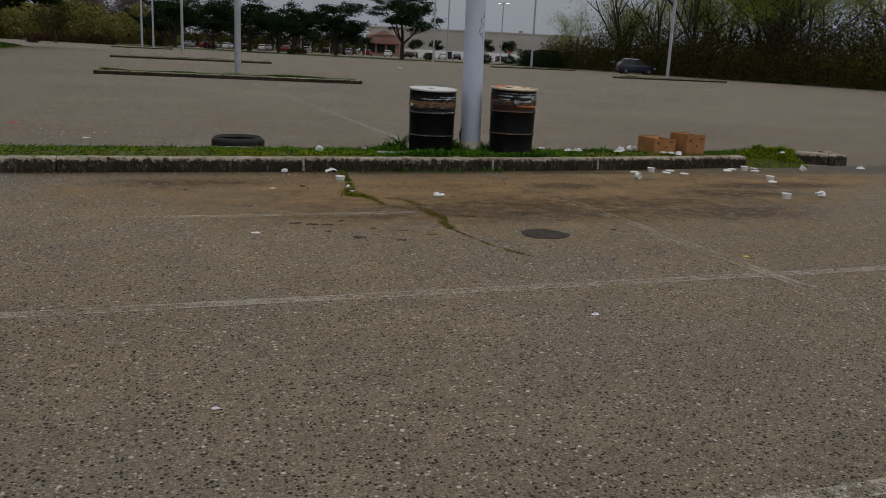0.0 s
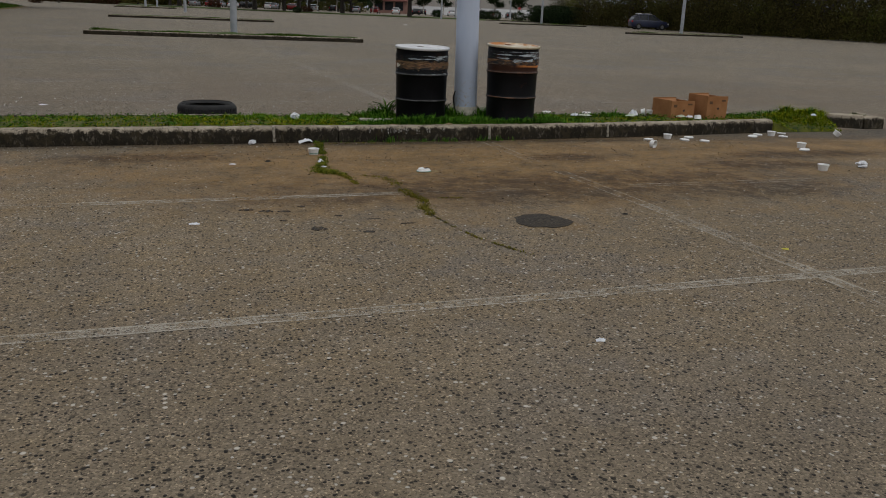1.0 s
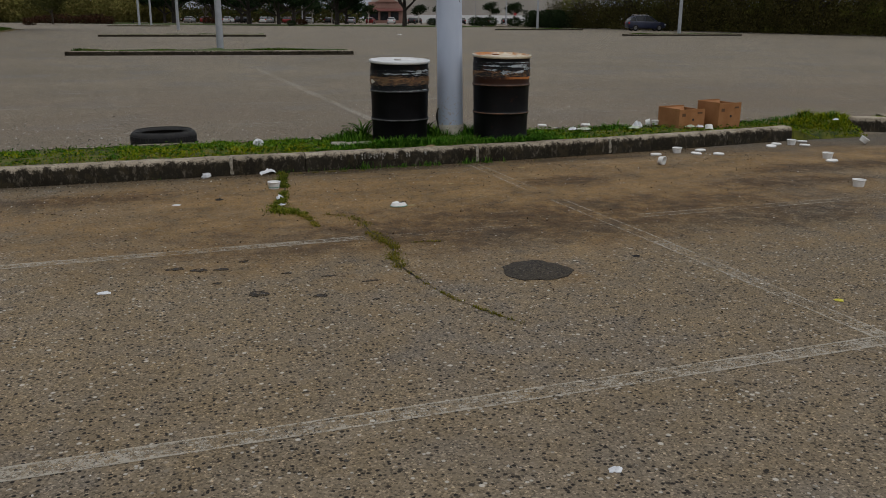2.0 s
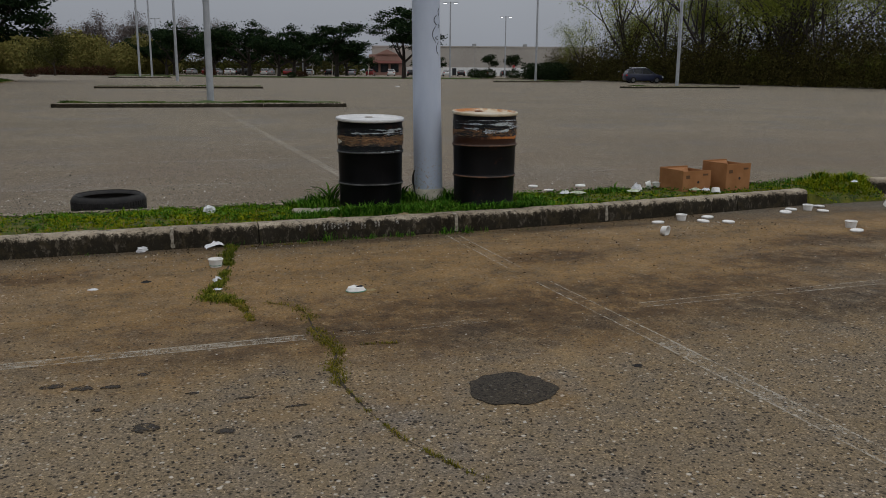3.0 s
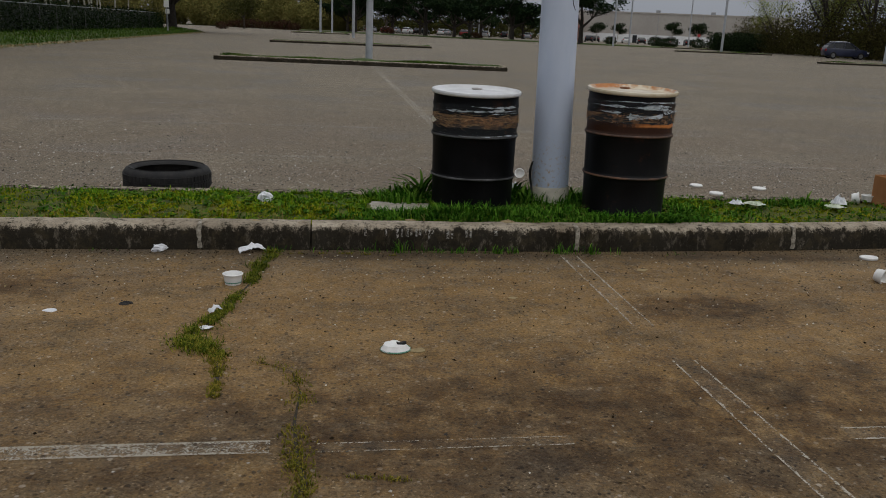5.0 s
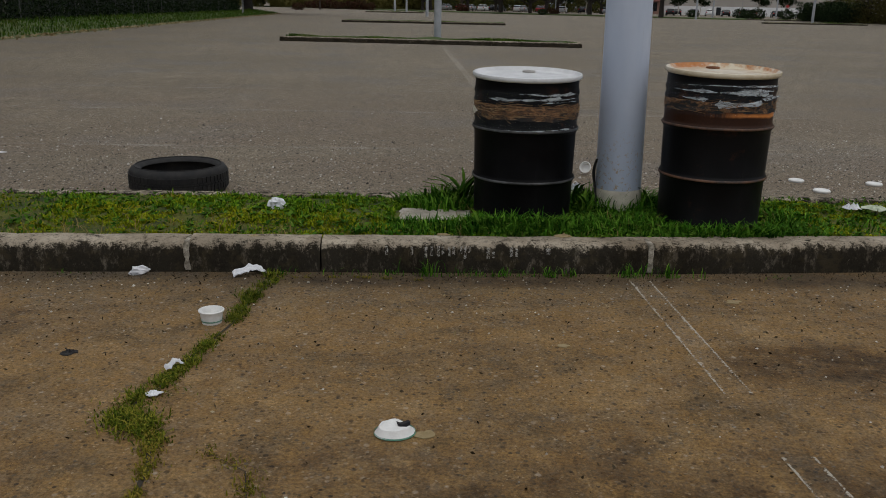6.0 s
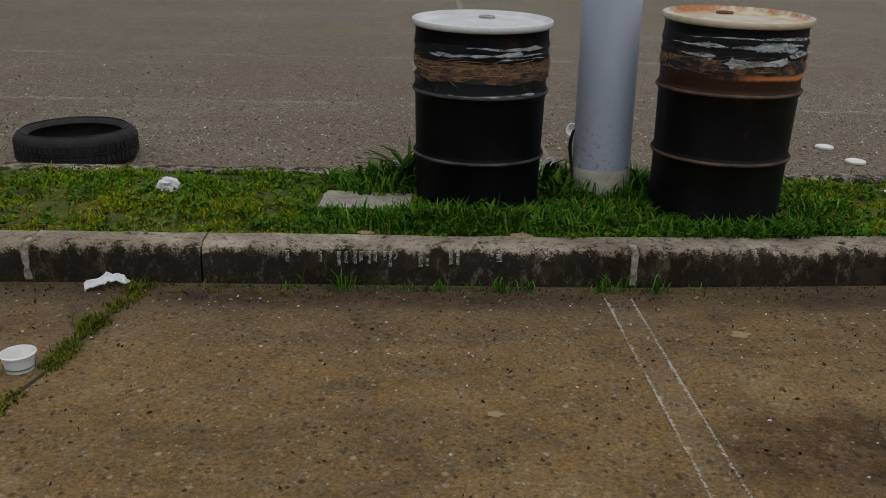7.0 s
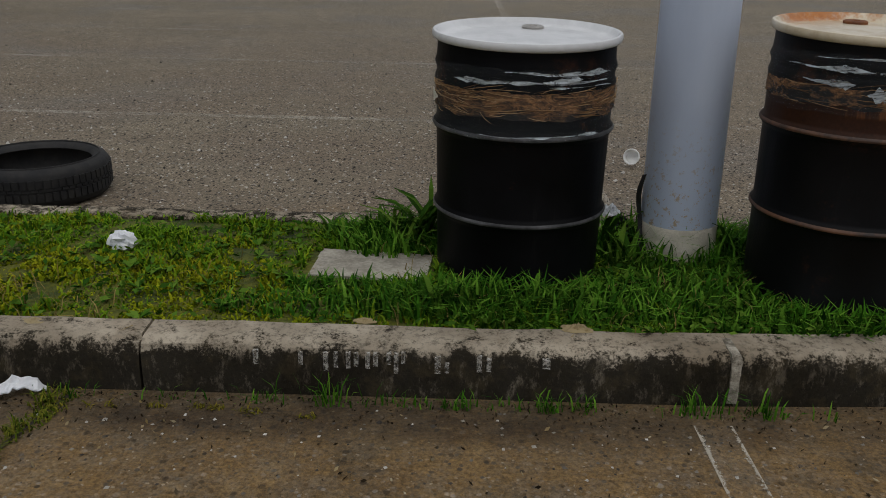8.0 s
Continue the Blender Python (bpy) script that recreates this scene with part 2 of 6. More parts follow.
    h = n.m("ADD", h, n.m("MULTIPLY", fine, 0.25))
    nm = n.bump(h, 0.8, 0.006)
    nm = n.bump(n.noise(p, 26.0, 6, 0.75), 0.55, 0.012, nm)
    nm = n.bump(n.noise(p, 1.1, 4), 0.25, 0.05, nm)
    return n.done(col, 0.82, normal=nm, spec=0.28)


asphalt = asphalt_material("worn_asphalt")
asphalt_dark = asphalt_material("patched_asphalt", 0.27, False)


def paint_material(name, edgy, strength, gone, broken=1.5):
    n = Nodes(name)
    u, v, _ = n.xyz(n.uv())
    p = n.pos()
    edge = n.m("MULTIPLY", n.m("ABSOLUTE", n.m("SUBTRACT", v, 0.5)), 2.0)
    edge = n.step(n.m("ADD", edge, n.m("MULTIPLY", n.m("SUBTRACT", n.noise(p, 28.0, 4, 0.7), 0.5), 0.5)), 0.60, 0.95)
    grain = n.noise(p, 120.0, 4, 0.75)
    worn = n.noise(p, 16.0, 6, 0.75)
    patchy = n.noise(p, 1.1, 6, 0.72)
    keep = n.m("ADD", n.m("MULTIPLY", edge, edgy), n.m("MULTIPLY", n.m("SUBTRACT", patchy, 0.5), broken))
    keep = n.m("ADD", keep, n.m("ADD", n.m("MULTIPLY", n.m("SUBTRACT", grain, 0.38), 1.5), n.m("MULTIPLY", n.m("SUBTRACT", worn, 0.40), 1.3)))
    keep = n.step(keep, gone, gone + 0.24)
    col = n.mix(n.noise(p, 30, 3), (0.46, 0.42, 0.34), (0.66, 0.61, 0.51))
    veil = n.m("MULTIPLY", n.step(patchy, 0.38, 0.62), n.m("ADD", 0.04, n.m("MULTIPLY", n.step(grain, 0.40, 0.62), 0.12)))
    return n.done(col, 0.8, alpha=n.m("MULTIPLY", n.m("MAXIMUM", keep, veil), strength))


road_paint = paint_material("worn_road_paint", 0.55, 0.66, 0.66, 1.3)
faint_paint = paint_material("faint_road_paint", 0.22, 0.52, 0.26, 0.8)
ghost_paint = paint_material("ghost_road_paint", 0.10, 0.60, 0.24, 0.8)


# ---- other materials ----
def kerb_material():
    n = Nodes("weathered_kerb_concrete")
    p = n.pos()
    x, y, z = n.xyz(p)
    nrm = n.t.nodes.new("ShaderNodeNewGeometry").outputs["Normal"]
    _, _, up = n.xyz(nrm)
    big = n.noise(p, 3.0, 5, 0.65)
    fine = n.noise(p, 60.0, 4, 0.7)
    streak = n.noise(n.scaled(p, (22, 22, 2.5)), 1.0, 4, 0.6)
    grey = n.mix(n.step(big, 0.35, 0.65), (0.28, 0.235, 0.175), (0.47, 0.41, 0.32))
    grey = n.mix(n.m("MULTIPLY", n.step(fine, 0.48, 0.66), 0.65), grey, (0.13, 0.115, 0.09))
    # algae grime grows from the foot of the face
    blotch = n.noise(p, 16.0, 6, 0.75)
    lim = n.m("ADD", n.m("ADD", n.m("MULTIPLY", streak, 0.075), 0.010), n.m("MULTIPLY", n.m("SUBTRACT", blotch, 0.15), 0.15))
    lim = n.m("ADD", lim, n.m("MULTIPLY", n.noise(p, 130.0, 3, 0.7), 0.075))
    grime = n.m("SUBTRACT", 1.0, n.step(n.m("SUBTRACT", z, lim), -0.014, 0.014))
    bare = n.step(n.noise(n.scaled(p, (20, 20, 9)), 1.0, 7, 0.8), 0.52, 0.66)
    grime = n.m("MULTIPLY", grime, n.m("SUBTRACT", 1.0, n.m("MULTIPLY", bare, 0.30)))
    dirt = n.mix(n.step(fine, 0.35, 0.65), (0.003, 0.0027, 0.0018), (0.015, 0.0125, 0.0075))
    dirt = n.mix(n.m("MULTIPLY", n.step(n.noise(p, 9.0, 6, 0.7), 0.50, 0.62), 0.6), dirt, (0.040, 0.031, 0.015))
    col = n.mix(n.m("MULTIPLY", grime, 0.95), grey, dirt)
    speck = n.step(n.noise(p, 42, 4, 0.75), 0.60, 0.68)
    col = n.mix(n.m("MULTIPLY", speck, 0.65), col, (0.04, 0.034, 0.024))
    pale = n.step(n.noise(p, 95.0, 4, 0.75), 0.585, 0.66)
    col = n.mix(n.m("MULTIPLY", pale, n.m("SUBTRACT", 0.42, n.m("MULTIPLY", grime, 0.36))), col, (0.20, 0.175, 0.125))
    tide = n.step(n.noise(p, 2.0, 5, 0.7), 0.50, 0.68)
    col = n.mix(n.m("MULTIPLY", tide, 0.45), col, n.mix(1.0, col, (0.50, 0.44, 0.36), "MULTIPLY"))
    paint = n.step(n.noise(n.scaled(p, (26, 26, 12)), 1.0, 4, 0.7), 0.70, 0.74)
    col = n.mix(n.m("MULTIPLY", paint, 0.4), col, (0.50, 0.46, 0.38))
    nm = n.bump(fine, 0.5, 0.006)
    return n.done(col, 0.9, normal=nm, spec=0.1)


kerb_mat = kerb_material()
mortar_mat = simple("pale_mortar", (0.10, 0.085, 0.06), (0.48, 0.44, 0.36), 30, 0.9, bump=0.4)
worn_white = Nodes("worn_white_lettering_paint")
worn_white = worn_white.done((0.62, 0.60, 0.54), 0.8, alpha=worn_white.m("MULTIPLY", worn_white.step(worn_white.noise(worn_white.pos(), 60, 6, 0.8), 0.38, 0.62), 0.62))
soil_mat = simple("mossy_soil", (0.022, 0.040, 0.003), (0.115, 0.120, 0.008), 6, 0.95, bump=0.6, dist=0.02, world_space=True)
far_turf = simple("mossy_turf", (0.045, 0.085, 0.018), (0.10, 0.115, 0.04), 2.0, 0.95, bump=0.8, dist=0.05, world_space=True)
grass_low = leafy("low_turf_blades", (0.12, 0.165, 0.006), (0.23, 0.275, 0.008), (0.34, 0.35, 0.015), (0.42, 0.31, 0.022))
grass_green = leafy("green_turf_blades", (0.026, 0.078, 0.004), (0.108, 0.225, 0.009), (0.24, 0.35, 0.020))
grass_tall = leafy("tall_grass_blades", (0.012, 0.052, 0.004), (0.054, 0.172, 0.010), (0.17, 0.34, 0.035))
verge_green = leafy("rough_verge_grass", (0.03, 0.075, 0.008), (0.065, 0.135, 0.014), (0.12, 0.17, 0.03), (0.13, 0.11, 0.03), 0.8)
weed_mat = leafy("broad_weed_leaves", (0.02, 0.062, 0.006), (0.055, 0.135, 0.012), (0.14, 0.24, 0.030))
moss_mat = leafy("crack_moss", (0.03, 0.055, 0.006), (0.115, 0.145, 0.012), (0.27, 0.24, 0.035))
lichen_mat = leafy("yellowed_moss", (0.07, 0.075, 0.010), (0.17, 0.155, 0.018), (0.30, 0.22, 0.04))
dry_mat = leafy("dry_blades", (0.20, 0.16, 0.06), (0.28, 0.20, 0.07), (0.36, 0.26, 0.10))


def drum_paint(name, rusty):
    n = Nodes(name)
    p = n.obj()
    x, y, z = n.xyz(p)
    big = n.noise(p, 4.0, 5, 0.6)
    scuff = n.noise(n.scaled(p, (14, 14, 2.0)), 1.0, 5, 0.7)
    fine = n.noise(p, 70, 3, 0.7)
    col = n.mix(n.step(big, 0.3, 0.7), (0.0016, 0.0016, 0.0019), (0.0045, 0.0047, 0.0055))
    col = n.mix(n.m("MULTIPLY", n.step(scuff, 0.60, 0.74), 0.3), col, (0.02, 0.019, 0.018))
    rust_band = n.m("MULTIPLY", n.step(z, 0.545, 0.60), n.m("SUBTRACT", 1.0, n.step(z, 0.66, 0.86)))
    rust = n.m("MULTIPLY", rust_band, n.step(n.m("ADD", big, n.m("MULTIPLY", fine, 0.3)), 0.66 if rusty else 0.72, 0.95))
    spots = n.step(n.noise(p, 9, 5, 0.75), 0.60 if rusty else 0.68, 0.74)
    low = n.m("MULTIPLY", spots, 0.12)
    rust = n.m("MAXIMUM", rust, low)
    col = n.mix(rust, col, n.mix(fine, (0.07, 0.024, 0.009), (0.26, 0.085, 0.025)))
    if rusty:
        # bare corroded steel between the upper hoop and the film, brightest where water sat
        sag = n.m("ADD", z, n.m("MULTIPLY", n.m("SUBTRACT", big, 0.5), 0.05))
        strip = n.m("MULTIPLY", n.step(sag, 0.585, 0.60), n.m("SUBTRACT", 1.0, n.step(sag, 0.685, 0.705)))
        col = n.mix(n.m("MULTIPLY", strip, 0.8), col, n.mix(fine, (0.018, 0.008, 0.004), (0.065, 0.022, 0.008)))
        wet = n.m("MULTIPLY", n.step(sag, 0.642, 0.656), n.m("SUBTRACT", 1.0, n.step(sag, 0.670, 0.690)))
        wet = n.m("MULTIPLY", wet, n.step(n.m("ADD", n.m("MULTIPLY", x, 1.3), n.m("MULTIPLY", scuff, 0.5)), 0.02, 0.30))
        col = n.mix(wet, col, n.mix(fine, (0.50, 0.15, 0.028), (0.80, 0.32, 0.08)))
    return n.done(col, n.m("ADD", 0.30, n.m("MULTIPLY", n.m("MAXIMUM", rust, scuff), 0.35)), 0.0, n.bump(fine, 0.15, 0.003), spec=0.16 if rusty else 0.09)


drum_black = drum_paint("scuffed_black_drum_paint", False)
drum_rusty = drum_paint("rusting_black_drum_paint", True)


def lid_paint(name, rusty):
    n = Nodes(name)
    p = n.obj()
    x, y, z = n.xyz(p)
    r = n.m("SQRT", n.m("ADD", n.m("MULTIPLY", x, x), n.m("MULTIPLY", y, y)))
    big = n.noise(p, 6.0, 5, 0.7)
    fine = n.noise(p, 60.0, 3, 0.7)
    if rusty:
        col = n.mix(n.step(big, 0.35, 0.7), (0.70, 0.62, 0.47), (0.52, 0.42, 0.27))
        rust = n.step(n.m("ADD", n.m("MULTIPLY", r, 2.2), n.m("MULTIPLY", big, 0.7)), 0.92, 1.06)
        rust = n.m("MULTIPLY", rust, n.step(n.m("ADD", y, n.m("MULTIPLY", n.m("SUBTRACT", x, 0.0), 0.5)), -0.05, 0.15))
        col = n.mix(rust, col, n.mix(fine, (0.30, 0.085, 0.016), (0.62, 0.25, 0.055)))
    else:
        col = n.mix(n.step(big, 0.35, 0.7), (0.74, 0.75, 0.76), (0.60, 0.61, 0.62))
        chips = n.step(n.noise(p, 16, 4, 0.8), 0.68, 0.72)
        col = n.mix(n.m("MULTIPLY", chips, 0.6), col, (0.35, 0.30, 0.25))
    return n.done(col, 0.26, 0.0, n.bump(fine, 0.08, 0.002))


# hoop crest colours: scuffs and rust, lightened for the highlight along the rib
hoop_scuff_highlight = simple("hoop_scuff_and_highlight", (0.012, 0.012, 0.013), (0.09, 0.09, 0.094), 7, 0.35)
hoop_rust_highlight = simple("hoop_rust_and_highlight", (0.03, 0.02, 0.016), (0.16, 0.075, 0.04), 7, 0.5)
lid_white = lid_paint("white_lid_enamel", False)
lid_rusty = lid_paint("cream_lid_enamel_with_rust", True)
bung_mat = simple("dull_bung_steel", (0.30, 0.29, 0.27), (0.42, 0.40, 0.37), 30, 0.5, 0.6)
bung_rust = simple("rusted_bung_steel", (0.12, 0.04, 0.015), (0.24, 0.09, 0.03), 30, 0.8, 0.1)


def pulp_material(name, warm):
    """Matted brown straw and torn label seen under the film."""
    n = Nodes(name)
    p = n.obj()
    x, y, z = n.xyz(p)
    st = n.noise(n.scaled(p, (13, 13, 34)), 1.0, 7, 0.8, 2.4)
    patchy = n.m("ADD", n.noise(n.scaled(p, (8, 8, 13)), 1.0, 5, 0.65), n.m("MULTIPLY", n.m("SUBTRACT", z, 0.68), 1.8))
    col = n.ramp(st, [(0.34, (0.008, 0.006, 0.005)), (0.45, (0.07, 0.034, 0.012)), (0.54, (0.24, 0.115, 0.042)), (0.64, (0.46, 0.24, 0.10)), (0.76, (0.60, 0.48, 0.33))])
    col = n.mix(n.step(patchy, 0.46 - warm * 0.08, 0.58), (0.010, 0.008, 0.007), col)
    return n.done(col, 0.8, normal=n.bump(st, 0.4, 0.01))


straw_mat = leafy("straw_strands", (0.07, 0.035, 0.014), (0.34, 0.19, 0.075), (0.66, 0.46, 0.25))
pulp_left = pulp_material("straw_pulp_band", 1.0)
pulp_right = pulp_material("rusty_pulp_band", -0.5)


def film_material():
    n = Nodes("clear_wrinkled_film")
    p = n.obj()
    wr = n.noise(n.scaled(p, (7, 7, 60)), 1.0, 5, 0.7, 1.2)
    crease = n.step(n.noise(n.scaled(p, (3, 3, 26)), 1.0, 5, 0.75, 1.6), 0.60, 0.70)
    alpha = n.m("ADD", 0.05, n.m("MULTIPLY", crease, 0.30))
    return n.done((0.30, 0.34, 0.37), 0.10, normal=n.bump(wr, 0.9, 0.02), alpha=alpha, spec=0.7)


film_mat = film_material()
# pale silver for crumpled film, with the film's sky glints put into the colour
film_glint_mat = Nodes("silver_film_and_glint")
film_glint_mat = film_glint_mat.done(film_glint_mat.mix(film_glint_mat.noise(film_glint_mat.obj(), 30, 4), (0.34, 0.39, 0.43), (0.72, 0.79, 0.83)), 0.2,
                         normal=film_glint_mat.bump(film_glint_mat.noise(film_glint_mat.obj(), 40, 4, 0.7), 0.8, 0.01), alpha=film_glint_mat.m("ADD", 0.30, film_glint_mat.m("MULTIPLY", film_glint_mat.step(film_glint_mat.noise(film_glint_mat.scaled(film_glint_mat.obj(), (12, 12, 40)), 1.0, 5, 0.75, 1.5), 0.42, 0.58), 0.6)))
label_mat = simple("faded_paper_label", (0.62, 0.58, 0.48), (0.74, 0.71, 0.62), 25, 0.85)


def pole_material():
    n = Nodes("pale_blue_grey_pole_paint")
    p = n.pos()
    x, y, z = n.xyz(p)
    big = n.noise(n.scaled(p, (3, 3, 0.9)), 1.0, 5, 0.6)
    fine = n.noise(p, 45, 4, 0.7)
    col = n.mix(n.step(big, 0.3, 0.7), (0.45, 0.52, 0.65), (0.54, 0.60, 0.72))
    chips = n.m("MULTIPLY", n.step(n.noise(p, 42, 5, 0.8), 0.555, 0.61), n.m("SUBTRACT", 1.0, n.step(z, 0.30, 0.75)))
    col = n.mix(chips, col, (0.40, 0.31, 0.22))
    streaks = n.step(n.noise(n.scaled(p, (30, 30, 1.2)), 1.0, 4, 0.7), 0.60, 0.75)
    col = n.mix(n.m("MULTIPLY", streaks, 0.18), col, (0.30, 0.31, 0.33))
    return n.done(col, 0.55, normal=n.bump(fine, 0.12, 0.004))


pole_mat = pole_material()
far_pole_mat = simple("grey_pole_paint", (0.30, 0.32, 0.35), (0.40, 0.42, 0.45), 3, 0.6)
base_mat = simple("cream_pole_foot_paint", (0.50, 0.46, 0.38), (0.68, 0.63, 0.53), 14, 0.85, bump=0.3)
graffiti_mat = simple("dark_marker_ink", (0.02, 0.02, 0.03), (0.05, 0.05, 0.06), 20, 0.6)


def rubber_material():
    n = Nodes("dusty_tyre_rubber")
    p = n.obj()
    f = n.noise(p, 12, 5, 0.7)
    g = n.noise(p, 90, 3)
    col = n.mix(n.step(f, 0.35, 0.7), (0.004, 0.004, 0.005), (0.019, 0.018, 0.016))
    return n.done(col, 0.75, normal=n.bump(g, 0.25, 0.004))


rubber = rubber_material()


def card_material():
    n = Nodes("brown_corrugated_cardboard")
    p = n.obj()
    big = n.noise(p, 5, 4)
    rib = n.noise(n.scaled(p, (2, 2, 130)), 1.0, 2)
    col = n.mix(n.step(big, 0.3, 0.7), (0.29, 0.125, 0.042), (0.38, 0.175, 0.068))
    return n.done(col, 0.85, normal=n.bump(rib, 0.15, 0.002))


card_mat = card_material()
ink_mat = simple("brown_print_ink", (0.10, 0.05, 0.02), (0.14, 0.07, 0.03), 20, 0.8)
foam = simple("white_foam", (0.72, 0.72, 0.70), (0.84, 0.84, 0.82), 25, 0.6, bump=0.1, dist=0.003)
paper_white = simple("crumpled_white_paper", (0.66, 0.68, 0.72), (0.82, 0.83, 0.84), 18, 0.85, bump=0.3, dist=0.004)
green_band = simple("green_cup_print", (0.10, 0.28, 0.20), (0.16, 0.36, 0.26), 20, 0.6)
pale_green_litter = simple("pale_green_paper", (0.45, 0.52, 0.38), (0.58, 0.62, 0.50), 15, 0.8)
concrete_cover = simple("worn_concrete_cover", (0.22, 0.20, 0.16), (0.46, 0.43, 0.36), 9, 0.9, bump=0.4)
debris_mat = leafy("leaf_mould", (0.012, 0.009, 0.006), (0.05, 0.036, 0.02), (0.20, 0.16, 0.10))
leaf_litter = leafy("dry_fallen_leaves", (0.22, 0.16, 0.07), (0.34, 0.27, 0.15), (0.45, 0.40, 0.28))
red_plastic = simple("red_plastic", (0.45, 0.03, 0.02), (0.6, 0.06, 0.04), 10, 0.5)
yellow_plastic = simple("yellow_wrapper", (0.5, 0.45, 0.03), (0.65, 0.6, 0.08), 10, 0.5)
# near-black for rags and strap, and for shade painted into small holes
dark_scrap = simple("dark_cloth_and_hole_shade", (0.012, 0.012, 0.014), (0.03, 0.028, 0.026), 12, 0.9)
tar_mat = Nodes("tar_spot")
_p = tar_mat.pos()
tar_mat = tar_mat.done(tar_mat.mix(tar_mat.noise(_p, 60, 4, 0.7), (0.005, 0.004, 0.003), (0.05, 0.04, 0.03)), 0.75, alpha=tar_mat.m("MULTIPLY", tar_mat.step(tar_mat.noise(_p, 42, 5, 0.75), 0.36, 0.56), 0.88))
pebble_mat = Nodes("loose_gravel_stones")
pebble_mat = pebble_mat.done(pebble_mat.ramp(pebble_mat.island(), [(0.0, (0.02, 0.017, 0.014)), (0.40, (0.07, 0.058, 0.045)), (0.70, (0.26, 0.24, 0.20)), (1.0, (0.66, 0.64, 0.60))]), 0.85)
bark_dark = simple("dark_bark", (0.040, 0.032, 0.024), (0.10, 0.082, 0.062), 3, 0.95, bump=0.8, dist=0.05)
bark_black = simple("shaded_cypress_bark", (0.018, 0.014, 0.011), (0.045, 0.036, 0.028), 3, 0.95, bump=0.8, dist=0.05)
bark_pale = simple("pale_bark", (0.30, 0.275, 0.23), (0.52, 0.48, 0.41), 4, 0.9, bump=0.5, dist=0.03)
cypress_leaf = leafy("cypress_foliage", (0.006, 0.015, 0.007), (0.015, 0.032, 0.012), (0.034, 0.054, 0.018))
spring_leaf = leafy("spring_leaves", (0.12, 0.14, 0.026), (0.24, 0.275, 0.046), (0.38, 0.42, 0.09), (0.31, 0.31, 0.06), 0.30, 0.5)
brush_leaf = leafy("brown_brush", (0.030, 0.028, 0.010), (0.070, 0.060, 0.020), (0.13, 0.115, 0.034), (0.15, 0.17, 0.03), 0.28, 0.3)
deep_leaf = leafy("deep_wood_leaves", (0.030, 0.030, 0.012), (0.060, 0.058, 0.020), (0.095, 0.09, 0.032), (0.10, 0.11, 0.028), 0.09)
shrub_leaf = leafy("dark_shrub_leaves", (0.010, 0.018, 0.008), (0.02, 0.035, 0.013), (0.035, 0.05, 0.02))
twig_haze = leafy("brown_twig_haze", (0.075, 0.058, 0.052), (0.115, 0.09, 0.08), (0.15, 0.12, 0.105))
olive_leaf = leafy("olive_leaves", (0.03, 0.034, 0.010), (0.06, 0.062, 0.018), (0.09, 0.09, 0.026))
willow_leaf = leafy("ochre_willow_leaves", (0.11, 0.11, 0.03), (0.19, 0.175, 0.05), (0.26, 0.21, 0.075))
red_shrub_leaf = leafy("russet_shrub_leaves", (0.04, 0.018, 0.012), (0.07, 0.03, 0.018), (0.05, 0.05, 0.02))
stucco = simple("beige_stucco_wall", (0.36, 0.335, 0.305), (0.42, 0.395, 0.36), 0.15, 0.9, world_space=True)
stucco_white = simple("white_painted_wall", (0.66, 0.67, 0.68), (0.75, 0.76, 0.77), 0.3, 0.85, world_space=True)
salmon = simple("salmon_stucco", (0.27, 0.155, 0.125), (0.33, 0.19, 0.155), 0.4, 0.9, world_space=True)
red_roof = simple("red_trim_panel", (0.13, 0.045, 0.038), (0.17, 0.06, 0.05), 0.6, 0.8, world_space=True)
dark_glass = simple("dark_window_glass", (0.012, 0.014, 0.017), (0.03, 0.032, 0.036), 1.0, 0.1)
car_blue = simple("dark_blue_car_paint", (0.007, 0.010, 0.034), (0.012, 0.017, 0.050), 2, 0.28, 0.0)
car_greys = [simple("silver_car_paint", (0.35, 0.36, 0.38), (0.42, 0.43, 0.45), 2, 0.25, 0.4),
             simple("black_car_paint", (0.01, 0.01, 0.012), (0.02, 0.02, 0.022), 2, 0.2, 0.1),
             simple("white_car_paint", (0.65, 0.66, 0.67), (0.74, 0.75, 0.76), 2, 0.25),
             simple("red_car_paint", (0.20, 0.02, 0.02), (0.26, 0.03, 0.03), 2, 0.25)]
chrome_rail = simple("satin_roof_rail", (0.45, 0.45, 0.46), (0.55, 0.55, 0.56), 5, 0.3, 0.8)
rim_mat = simple("alloy_rim", (0.16, 0.16, 0.165), (0.28, 0.28, 0.29), 5, 0.35, 0.8)
red_lens = simple("red_lamp_lens", (0.35, 0.02, 0.02), (0.45, 0.03, 0.03), 6, 0.2)
clear_lens = simple("clear_lamp_lens", (0.6, 0.6, 0.6), (0.75, 0.75, 0.75), 6, 0.15)
steel = simple("galvanised_steel", (0.26, 0.27, 0.28), (0.36, 0.37, 0.38), 6, 0.5, 0.5)
sign_white = simple("white_sign_face", (0.66, 0.66, 0.64), (0.76, 0.76, 0.74), 6, 0.6)
sign_red = simple("red_sign_face", (0.42, 0.03, 0.03), (0.5, 0.05, 0.05), 6, 0.5)
lamp_glow = Nodes("lit_lamp_lens")
lamp_glow.put(lamp_glow.bsdf.inputs["Emission Color"], (0.92, 0.96, 1.0))
lamp_glow.bsdf.inputs["Emission Strength"].default_value = 5.0
lamp_glow = lamp_glow.done((0.8, 0.8, 0.8), 0.3)
fence_dark = simple("weathered_dark_post", (0.05, 0.052, 0.05), (0.09, 0.09, 0.085), 5, 0.7)
